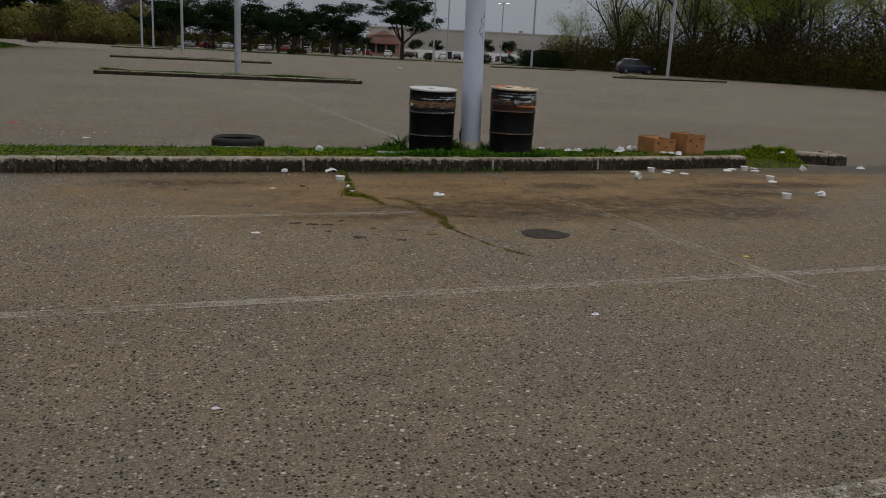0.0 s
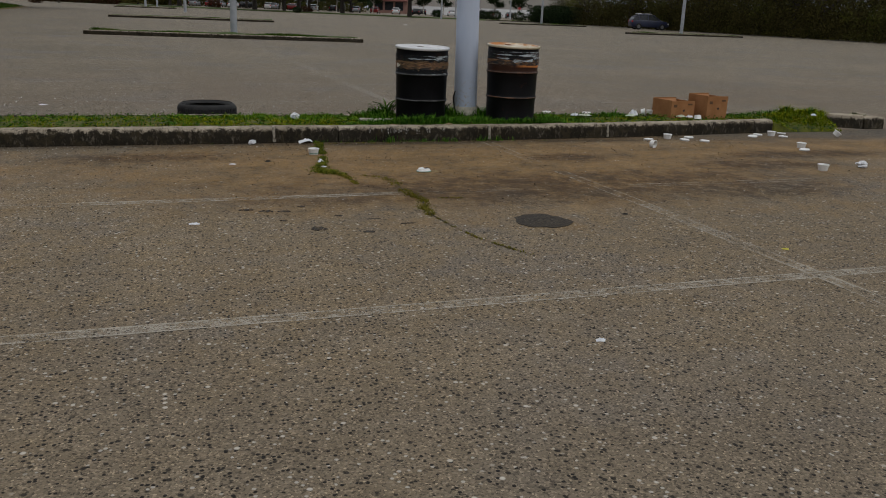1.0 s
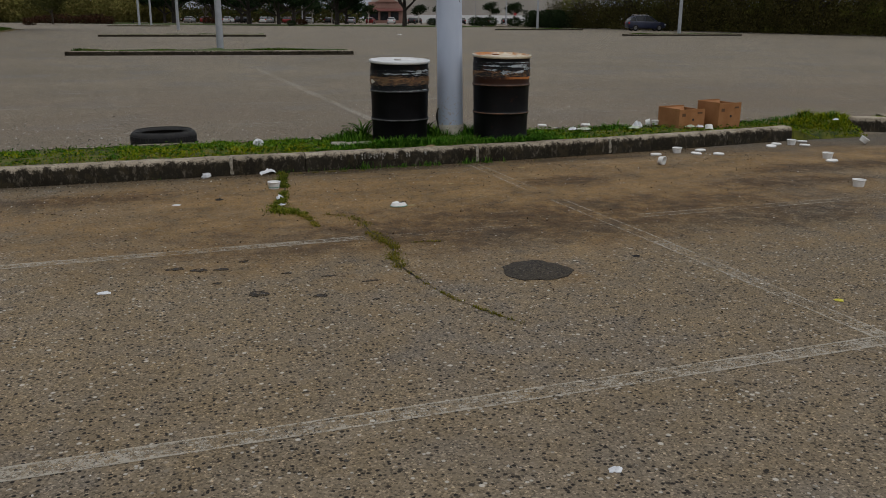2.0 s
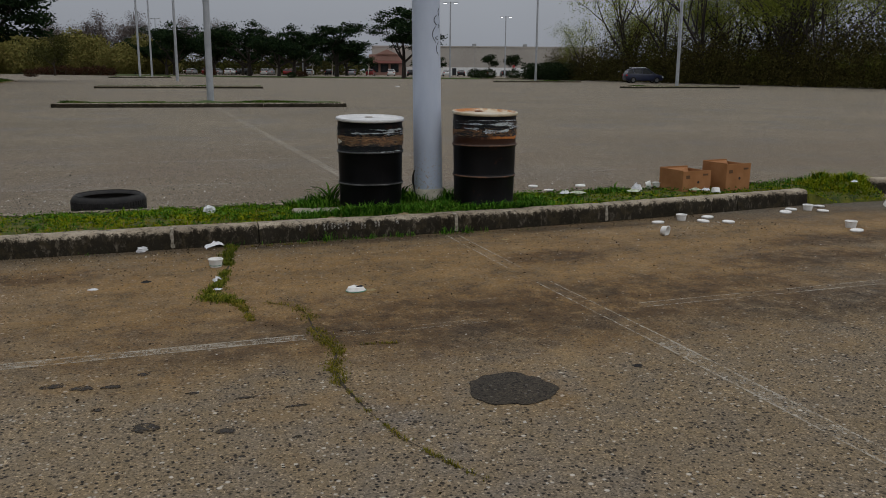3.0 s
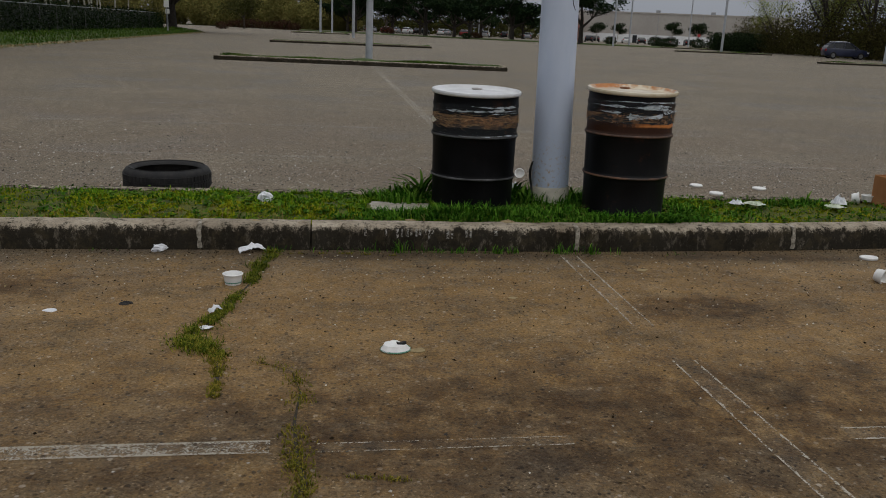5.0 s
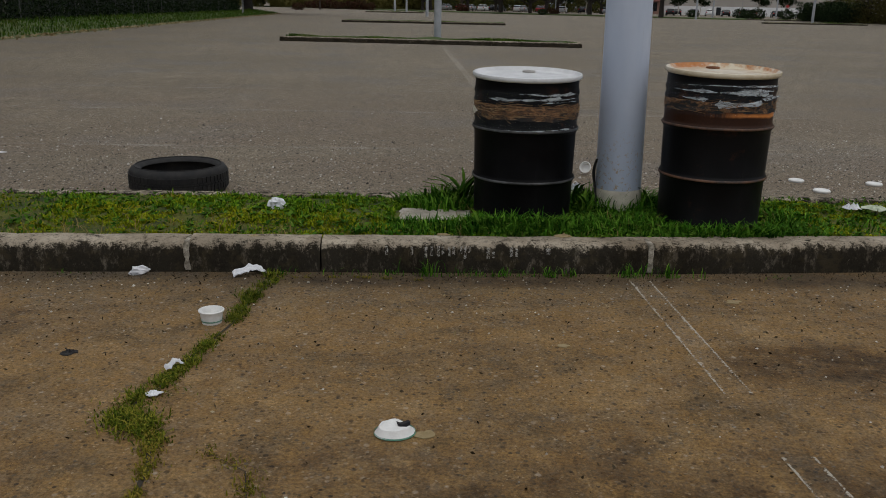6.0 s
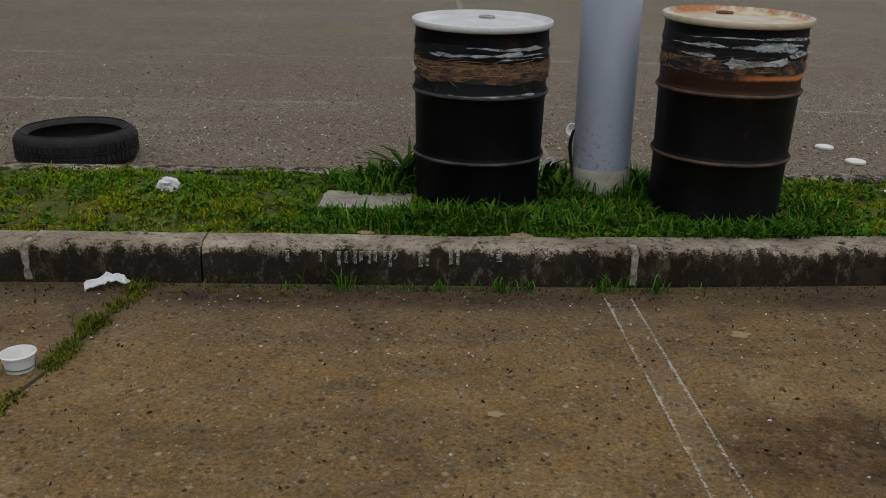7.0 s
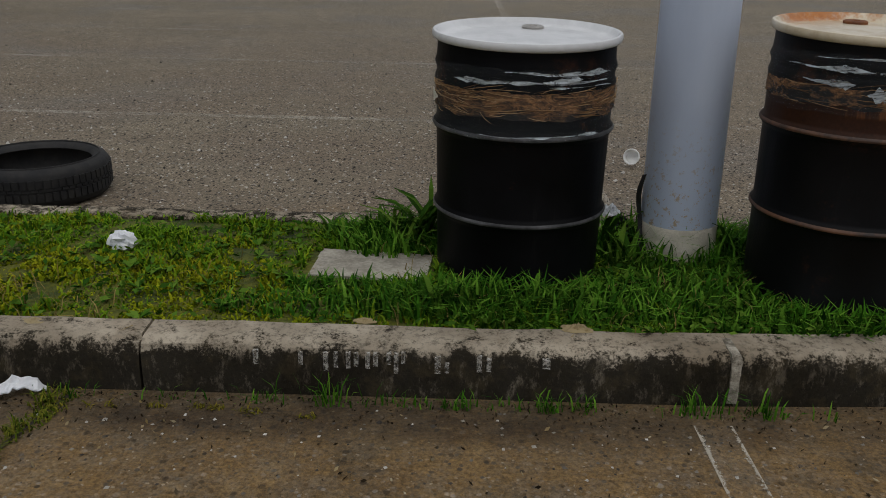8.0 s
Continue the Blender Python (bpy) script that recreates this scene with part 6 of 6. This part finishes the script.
WD = "tall half-bare deciduous tree with sparse spring leaves"
dec_a = tree("tree", pose(64, 108, 0), 31, 16, 0.55, bark_black, spring_leaf, WD, 8600, 0.14, 1.0, 0.55, 0, 0.34, 3, group="boundary wood trees", first=0.25)
dec_b = tree("tree", pose(65, 92, 0), 32, 17, 0.5, bark_black, spring_leaf, WD, 8600, 0.14, 1.0, 0.55, 0, 0.36, 3, group="boundary wood trees", first=0.22)
dec_c = tree("tree", pose(66, 78, 0), 33, 15, 0.6, bark_black, spring_leaf, WD, 8600, 0.14, 1.0, 0.6, 0, 0.32, 3, group="boundary wood trees", first=0.2)
spots = [[], [], []]
for k in range(30):
    y = 32 + 88 * (k + rng.uniform(0, 1)) / 30
    spots[k % 3].append((rng.uniform(63, 78), y, rng.uniform(0, 360), rng.uniform(0.72, 1.08) * (0.62 if y > 104 else 1.0)))
for ob, s in zip((dec_a, dec_b, dec_c), spots):
    copies(ob, s)

# undergrowth along the wood's edge
ub = Build()
k = 120000
ys = rng.uniform(28, 131, k)
top = np.array([(4.0 if y < 105 else 3.2) + 3.6 * math.exp(-((y - 109) / 8) ** 2) + 2.2 * noise.noise((y * 0.13, 0, 0)) + 1.4 * noise.noise((y * 0.5, 3, 0)) for y in ys.tolist()])
zs = rng.beta(1.0, 1.9, k) * top * 1.4
xs = 60.6 + rng.gamma(1.9, 2.0, k) + 0.35 * zs
ub.leaves(np.stack([xs, ys, zs + 0.1], 1), rng.uniform(0.07, 0.20, k), rng, 0)
for j in range(160):
    y = rng.uniform(28, 131)
    x = 61.2 + rng.gamma(1.5, 1.6)
    hgt = rng.uniform(2, 5.0)
    dx, dy = rng.normal(0, 0.7), rng.normal(0, 0.9)
    ub.tube([(x, y, 0), (x + dx * 0.4, y + dy * 0.4, hgt * 0.5), (x + dx, y + dy, hgt)], [0.03, 0.02, 0.008], 3, False)
solid("undergrowth", ub, brush_leaf, "dense brown and olive undergrowth at the wood edge", "undergrowth", kind="stuff")
deep = Build()
k = 90000
ys = rng.uniform(20, 116, k)
top = np.array([(8.6 if y < 96 else 5.0) + 2.6 * noise.noise((y * 0.07, 5, 0)) + 1.5 * noise.noise((y * 0.4, 9, 0)) for y in ys.tolist()])
deep.leaves(np.stack([71 + rng.gamma(2.0, 2.5, k), ys, rng.beta(1.0, 1.5, k) * top], 1), rng.uniform(0.09, 0.22, k), rng, 0)
solid("deep_wood_foliage", deep, deep_leaf, "dark tangled foliage deeper in the wood", "undergrowth", kind="stuff")
dk = Build()
k = 6000
ys = rng.uniform(118, 131, k)
dk.leaves(np.stack([58.2 + rng.gamma(1.6, 1.0, k), ys, np.abs(rng.beta(1.2, 1.5, k)) * 2.6 + 0.1], 1), rng.uniform(0.1, 0.24, k), rng, 0)
solid("dark_hedge", dk, shrub_leaf, "dark green hedge at the corner of the car park", "hedge", kind="stuff")


def shrub(name, m, seed, rx, rz, leaf, label, group, count=900, size=0.16):
    g = np.random.default_rng(seed)
    ob = thing(name, m, label, "shrub", group)
    d = g.normal(size=(count, 3))
    d /= np.linalg.norm(d, axis=1)[:, None]
    rad = g.uniform(0.65, 1.05, count)[:, None] * (1 + 0.25 * np.sin(d[:, :1] * 5 + seed) * np.cos(d[:, 1:2] * 4))
    p = d * rad * np.array([rx, rx, rz]) + np.array([0, 0, rz * 0.95])
    p[:, 2] = np.maximum(p[:, 2], 0.05)
    part("foliage", Build().leaves(p, g.uniform(0.5, 1.3, count) * size, g, 0), leaf, ob)
    s = Build()
    for k in range(7):
        a = k * 0.9
        s.tube([(0.1 * math.cos(a), 0.1 * math.sin(a), 0), (rx * 0.5 * math.cos(a), rx * 0.5 * math.sin(a), rz * 1.1)], [0.04, 0.015], 4, False)
    part("stems", s, bark_dark, ob)
    return ob


wil = shrub("willow_bush", pose(-27.7, 213, 0), 3, 5.0, 3.6, willow_leaf, "broad ochre-green willow bush", "willow bushes", 9000, 0.28)
copies(wil, ((-20.5, 221, 40, 1.1), (-11.4, 213, 90, 1.05), (-4.5, 206, 130, 0.9), (-36, 215, 200, 1.1), (-46, 205, 250, 1.2), (4, 214, 30, 0.9), (-15, 232, 60, 1.4), (-30, 235, 10, 1.4), (0, 236, 77, 1.3)))
russ = shrub("russet_shrub", pose(-19.4, 195, 0), 5, 1.3, 0.75, red_shrub_leaf, "low russet shrub in the planting strip", "russet shrubs", 500, 0.2)
copies(russ, [(-19.4 + 13.6 * i / 6, 195 - 15 * i / 6, 50 * i, 1.0 + 0.15 * (i % 3)) for i in range(1, 7)] + [(-16, 150, 0, 0.8), (12, 168, 40, 1), (26, 150, 80, 0.8)])
bush = shrub("round_shrub", pose(55.5, 144.2, 0), 8, 1.3, 0.85, shrub_leaf, "clipped dark green round shrub", "round shrubs", 800, 0.16)
copies(bush, ((57.8, 143.5, 60, 1.05), (62, 142, 100, 1.0), (65.5, 141, 100, 0.9), (52, 158, 20, 0.8), (24, 148, 90, 0.6), (60, 153, 20, 0.9), (69, 150, 10, 1.0)))
rt = tree("small_tree", pose(-14.2, 167, 0), 51, 6.0, 0.9, bark_dark, olive_leaf, "small round-headed olive green tree", 4200, 0.20, 0.7, 0.7, 0, 0.16, 3, group="small trees")
st = tree("small_tree", pose(72.7, 180.7, 0), 52, 5.0, 1.2, bark_pale, shrub_leaf, "small flat-topped clipped tree before a long building", 1800, 0.22, 0.45, 0.8, 0.3, 0.10, 2, group="clipped trees", first=0.5, squash=0.4)
copies(st, ((77.5, 179, 60, 1.0), (65.2, 193.7, 20, 0.9), (60.8, 195, 90, 0.9), (50, 200, 40, 0.9), (42, 203, 10, 1.0), (35, 190, 44, 0.9), (28, 195, 77, 1.0)))
bare = tree("bare_tree", pose(-14.2, 262, 0), 61, 12.0, 0.8, bark_dark, twig_haze, "hazy bare brown tree beyond the car park", 7000, 0.22, 0.8, 0.6, 0, 0.3, 4, group="bare trees", first=0.2)
copies(bare, ((-4.3, 254, 60, 1.0), (-24, 258, 120, 0.9), (8, 250, 10, 0.9), (22, 245, 300, 0.8), (33, 240, 200, 0.75), (-40, 240, 90, 0.85), (15, 225, 45, 0.8)))

# ---- planting strip on the far side of the car park ----
b = Build()
run = [(-40, 226), (-25, 212), (-8, 186), (8, 168), (18, 156), (31, 146), (44, 137), (52, 134)]
for x, y in run:
    b.v += [(x, y - 1.2, 0.0), (x + 0.05, y - 1.15, 0.16), (x + 0.3, y + 0.3, 0.24), (x + 0.8, y + 2.5, 0.2)]
for i in range(len(run) - 1):
    for j in range(3):
        a = 4 * i + j
        b.f.append((a, a + 4, a + 5, a + 1))
solid("planting_strip", b, far_turf, "low mossy planting strip beyond the car park", "planting strip", kind="structure", smooth=True)

# shrubby thicket behind the cypress row
th = Build()
k = 26000
t = rng.uniform(0, 1, k)
cx, cy = -30 + 84 * t, 250 - 22 * t
top = np.array([4.2 + 2.4 * noise.noise((q * 16, 0, 0)) + 1.2 * noise.noise((q * 60, 2, 0)) for q in t.tolist()])
th.leaves(np.stack([cx + rng.normal(0, 1.0, k), cy + rng.normal(0, 1.6, k), rng.beta(1.0, 1.7, k) * top * 1.4 + 0.1], 1), rng.uniform(0.12, 0.36, k), rng, 0)
solid("shrub_thicket", th, brush_leaf, "brown and olive shrub thicket beyond the cypress row", "thicket", kind="stuff")

# distant woods that close the horizon
fw = Build()
k = 9000
az = rng.uniform(0, 2 * np.pi, k)
rad = rng.uniform(380, 460, k)
hh = np.array([5.0 + 3.0 * noise.noise((math.cos(a) * 9, math.sin(a) * 9, 0)) for a in az.tolist()])
fw.leaves(np.stack([rad * np.cos(az), rad * np.sin(az), rng.uniform(0, 1, k) ** 0.8 * hh], 1), rng.uniform(1.5, 4.0, k), rng, 0)
solid("far_woods", fw, shrub_leaf, "distant dark woods along the horizon", "woods", kind="stuff")


# ---- buildings ----
store = thing("store_building", pose(97, 236, 0, 0, 0, -18), "long plain beige store building with white lower wall", "building")
part("wall", Build().box(-36, 0, 0, 30, 40, 8.0), stucco, store)
part("parapet", Build().box(-36.15, -0.15, 8.0, 30.15, 40.15, 8.35), stucco, store)
part("lower_wall", Build().box(-35.8, -0.12, 0.0, 29.8, -0.002, 2.3), stucco_white, store, "white painted lower wall")
for x in (-20, -6, 9):
    part("roof_vent", bevelled(Build().box(x - 0.6, 4, 8.35, x + 0.6, 5.2, 9.2), 0.1), steel, store)
for x in (-30, -18, -6, 6, 18):
    part("wall_joint", Build().box(x - 0.06, -0.03, 2.3, x + 0.06, -0.002, 8.0), steel, store)
part("service_door", Build().box(-12.6, -0.2, 0, -11.4, -0.121, 2.1), dark_glass, store)
shop = thing("shop_building", pose(63.5, 233, 0, 0, 0, -18), "salmon stucco shop with a red gable", "building")
part("wall", Build().box(-5, 0, 0, 4.5, 14, 5.6), salmon, shop)
gable = Build()
gable.v = [(-3.0, -0.4, 5.6), (3.0, -0.4, 5.6), (0, -0.4, 7.0), (-3.0, 5, 5.6), (3.0, 5, 5.6), (0, 5, 7.0)]
gable.f = [(0, 1, 2), (5, 4, 3), (0, 2, 5, 3), (1, 4, 5, 2), (0, 3, 4, 1)]
part("gable", gable, salmon, shop)
for x in (-4.6, -1.8, 1.0):
    part("shop_window", Build().box(x, -0.1, 0.8, x + 2.2, -0.002, 3.0), dark_glass, shop)
part("awning", Build().prism([(-1.4, 3.2), (-1.4, 3.35), (-0.002, 3.9), (-0.002, 3.2)], -4.8, 4.3), red_roof, shop)


# ---- cars ----
def car(m, paint, label, group="", tall=1.68, length=4.5):
    """A hatchback or sport utility body with glass, lamps and wheels; it faces +x."""
    ob = thing("car", m, label, "car", group)
    L, W, H = length / 2, 0.90, tall
    secs = [(-L, 0.45, 0.92, 0.72), (-L + 0.12, 0.30, 1.08, 0.84), (-L + 0.9, 0.26, 1.08, 0.9), (0, 0.26, 1.04, 0.9), (L - 1.15, 0.26, 1.02, 0.9), (L - 0.35, 0.28, 0.92, 0.84), (L, 0.40, 0.70, 0.62)]
    b = Build()
    for x, z0, z1, w in secs:
        b.v += [(x, -w, z0 + 0.1), (x, -w, z1 - 0.12), (x, -w + 0.09, z1), (x, w - 0.09, z1), (x, w, z1 - 0.12), (x, w, z0 + 0.1), (x, w - 0.1, z0), (x, -w + 0.1, z0)]
    for i in range(len(secs) - 1):
        for k in range(8):
            a, c = 8 * i + k, 8 * i + (k + 1) % 8
            b.f.append((a, a + 8, c + 8, c))
    b.f += [tuple(range(8)), tuple(range(8 * len(secs) - 1, 8 * len(secs) - 9, -1))]
    part("body", b, paint, ob, smooth=True)
    # curved cabin: glass up to the roof line, then a rounded roof shell
    line = [(-L + 0.10, 1.06, 1.08, 0.80), (-L + 0.30, 1.06, 1.36, 0.72), (-L + 0.62, 1.06, H - 0.13, 0.67), (-L + 1.2, 1.05, H - 0.05, 0.66), (0.0, 1.04, H - 0.03, 0.66), (L - 1.95, 1.02, H - 0.10, 0.65), (L - 1.5, 1.01, H - 0.34, 0.70), (L - 1.0, 1.0, 1.02, 0.78)]
    b = Build()
    for x, z0, z1, w in line:
        b.v += [(x, -0.82, z0), (x, -w, z1), (x, w, z1), (x, 0.82, z0)]
    for i in range(len(line) - 1):
        for k in range(3):
            a = 4 * i + k
            b.f.append((a, a + 4, a + 5, a + 1))
    part("cabin_glass", b, dark_glass, ob, smooth=True)
    b = Build()
    for x, z0, z1, w in line[1:6]:
        b.v += [(x, -w - 0.02, z1 - 0.03), (x, -w + 0.05, z1 + 0.02), (x, 0, z1 + 0.05), (x, w - 0.05, z1 + 0.02), (x, w + 0.02, z1 - 0.03)]
    for i in range(4):
        for k in range(4):
            a = 5 * i + k
            b.f.append((a, a + 5, a + 6, a + 1))
    part("roof", b, paint, ob, smooth=True)
    for s in (-1, 1):
        part("roof_rail", Build().tube([(-L + 0.7, s * 0.58, H - 0.01), (-L + 0.85, s * 0.58, H + 0.05), (L - 2.3, s * 0.58, H + 0.05), (L - 2.1, s * 0.58, H - 0.01)], [0.02, 0.02, 0.02, 0.02], 5), chrome_rail, ob)
        for x, xt in ((-0.35, -0.30), (-L + 0.95, -L + 0.75), (L - 1.08, L - 1.93)):
            part("pillar", Build().tube([(x, s * 0.82, 0.98), (xt, s * 0.675, H - 0.09)], [0.06, 0.045], 5), paint, ob)
        part("tail_lamp", bevelled(Build().box(-L - 0.01, s * 0.72 - 0.13, 0.78, -L + 0.14, s * 0.72 + 0.13, 0.98), 0.02), red_lens, ob)
        part("headlamp", bevelled(Build().box(L - 0.28, s * 0.62 - 0.14, 0.62, L - 0.04, s * 0.62 + 0.14, 0.76), 0.03), clear_lens, ob)
        part("mirror", bevelled(Build().box(L - 1.45, s * 0.98 - 0.08, 1.0, L - 1.3, s * 0.98 + 0.08, 1.14), 0.03), paint, ob)
        for x in (-L + 0.82, L - 0.88):
            ty = part("wheel", Build().lathe([(0.20, -0.10), (0.33, -0.10), (0.345, -0.06), (0.345, 0.06), (0.33, 0.10), (0.20, 0.10)], 24), rubber, ob, smooth=True)
            ty.matrix_local = pose(x, s * 0.82, 0.345, 90, 0, 0)
            rb = Build().lathe([(0.21, -0.085), (0.21, 0.085)], 20)
            rb.cap(20, 0, True).cap(20, 20)
            part("rim", rb, rim_mat, ty)
    return ob


car(pose(58.4, 94.4, 0, 0, 0, -14) @ Matrix.Diagonal((1.04, 1.04, 1.08, 1)), car_blue, "dark blue sport utility car parked by the wood")
proto = []
for i, mt in enumerate(car_greys):
    proto.append(car(pose(17 + 5.5 * i, 219 - 2.4 * i, 0, 0, 0, 70), mt, ("silver", "black", "white", "red")[i] + " car parked before the far buildings", "far parked cars", 1.5, 4.4))
for k in range(14):
    src = proto[(k * 3 + 1) % 4]
    copy_thing(src, pose(6 + 4.6 * k + rng.uniform(-0.6, 0.6), 224 - 2.0 * k, 0, 0, 0, 70 + rng.uniform(-4, 4)))
for k in range(7):
    copy_thing(proto[(k * 2 + 1) % 3], pose(64 + 3.4 * k, 206 - 1.1 * k, 0, 0, 0, 75))

# ---- fence, verge and birch trunks on the near side wood ----
vb = Build()
g2 = np.random.default_rng(5)
rows = 60
for i in range(rows + 1):
    y = -30 + 150 * i / rows
    e = -9.45 - 0.028 * (y - 28) + 0.15 * noise.noise((y * 0.4, 0, 0))
    if y > 96:
        e -= (y - 96) * 0.5
    vb.v += [(e, y, 0.0), (e - 0.25, y, 0.07), (e - 1.2, y, 0.22), (e - 3.0, y, 0.40), (e - 9.0, y, 0.55), (e - 60, y, 0.6)]
for i in range(rows):
    for j in range(5):
        a = 6 * i + j
        vb.f.append((a, a + 1, a + 7, a + 6))
solid("verge", vb, far_turf, "grassy verge rising beside the car park fence", "verge", kind="structure", smooth=True)
k = 16000
ys = rng.uniform(14, 100, k)
off = rng.uniform(0.1, 3.0, k)
vp = np.stack([-9.45 - 0.028 * (ys - 28) - off, ys, 0.05 + 0.12 * off], 1)
solid("verge_grass", Build().blades(vp, rng.uniform(0.06, 0.20, k), rng.uniform(0.008, 0.02, k), rng, 0.8), verge_green, "rough green grass on the verge", "grass", kind="stuff")
k = 2600
ys = rng.uniform(14, 100, k)
solid("verge_leaves", Build().leaves(np.stack([-9.45 - 0.028 * (ys - 28) - rng.normal(0.05, 0.28, k), ys, np.full(k, 0.06)], 1), rng.uniform(0.03, 0.09, k), rng, 0.5), leaf_litter, "brown leaf litter along the asphalt edge", "leaf litter", kind="stuff")

fence = thing("chain_link_fence", pose(0, 0, 0), "dark overgrown chain-link fence with a pale top rail", "fence")
FX = lambda y: -12.35 - 0.022 * (y - 28)
y = 2.0
while y < 86:
    part("post", Build().tube([(FX(y), y, 0.2), (FX(y), y, 1.78)], [0.03, 0.03], 8), fence_dark, fence)
    ye = y + 3.0
    part("top_rail", Build().tube([(FX(y), y, 1.76), (FX(ye), ye, 1.76)], [0.024, 0.024], 6), steel, fence)
    me = Build()
    me.v = [(FX(y), y, 0.35), (FX(ye), ye, 0.35), (FX(ye), ye, 1.76), (FX(y), y, 1.76)]
    me.f = [(0, 1, 2, 3)]
    mm = me.mesh("mesh_panel", fence_mesh_mat)
    layer = mm.uv_layers.new(name="UVMap")
    for loop, uv in zip(layer.data, ((0, 0), (30, 0), (30, 14), (0, 14))):
        loop.uv = uv
    new("mesh_panel", mm).parent = fence
    y = ye
k = 60000
ys = rng.uniform(4, 90, k)
ivy = Build().leaves(np.stack([-12.2 - 0.022 * (ys - 28) - rng.gamma(1.1, 0.9, k), ys, 0.25 + np.abs(rng.beta(1.1, 1.9, k)) * 1.8], 1), rng.uniform(0.04, 0.12, k), rng, 0)
k = 60000
ys = rng.uniform(-5, 92, k)
back = Build().leaves(np.stack([-19 - rng.gamma(2.0, 2.0, k), ys, 0.4 + rng.beta(1.0, 1.2, k) * 9.0], 1), rng.uniform(0.09, 0.24, k), rng, 0)
solid("fence_wood_foliage", back, deep_leaf, "dark leafy wood behind the fence", "undergrowth", kind="stuff")
solid("ivy_undergrowth", ivy, shrub_leaf, "dark ivy and bramble undergrowth behind the fence", "undergrowth", kind="stuff")
birch = tree("birch_tree", pose(-14.2, 40, 0.3), 71, 10, 0.35, bark_pale, spring_leaf, "slender pale-barked tree behind the fence", 1500, 0.14, 0.6, 0.45, 0, 0.065, 3, group="pale trees", first=0.55)
birch2 = tree("birch_tree", pose(-15.0, 47, 0.3), 72, 11, 0.35, bark_pale, spring_leaf, "slender pale-barked tree behind the fence", 1500, 0.14, 0.6, 0.5, 0, 0.055, 3, group="pale trees", first=0.5)
dark = tree("tree", pose(-19, 44, 0.4), 73, 12, 0.6, bark_dark, shrub_leaf, "dark leafy tree behind the fence", 5000, 0.20, 1.0, 0.6, 0, 0.22, 3, group="dark trees", first=0.2)
for i in range(26):
    y = 22 + 62 * i / 26 + rng.uniform(-3, 3)
    ob = copy_thing((birch, birch2)[i % 2], pose(-13.1 - rng.uniform(0, 1.8) - 0.022 * (y - 28), y, 0.3, rng.uniform(-7, 7), rng.uniform(-7, 7), rng.uniform(0, 360)))
for i in range(18):
    copy_thing(dark, pose(-20 - rng.uniform(0, 6), 12 + 5.2 * i, 0.4, 0, 0, rng.uniform(0, 360)))


def notice(x, y, z0, h, w, face, label, turn=0.0, octagon=False, mast=0.03):
    ob = thing("sign", pose(x, y, 0, 0, 0, turn), label, "sign")
    part("post", Build().tube([(0, 0, 0), (0, 0, z0 + h)], [mast, mast], 8), steel, ob)
    if octagon:
        b = Build().lathe([(w / 2, 0.0), (w / 2, 0.02)], 8)
        b.cap(8, 0, True).cap(8, 8)
        part("plate", b, face, ob).matrix_local = pose(0, -0.05, z0 + h / 2, 90, 0, 0) @ pose(0, 0, 0, 0, 0, 22.5)
    else:
        part("plate", bevelled(Build().box(-w / 2, -0.06, z0, w / 2, -0.035, z0 + h), 0.004), face, ob)
    return ob


notice(-11.9, 82, 2.2, 0.8, 0.42, sign_white, "white rectangular notice on a post by the fence")
notice(-12.2, 84, 1.7, 0.4, 0.35, sign_white, "small white notice beside the fence")
notice(72.0, 165.1, 2.0, 0.55, 0.6, sign_red, "red octagonal stop sign on a post", -20, True)
notice(33, 190, 6.5, 1.0, 3.4, sign_white, "tall pale roadside sign board", -15, False, 0.12)
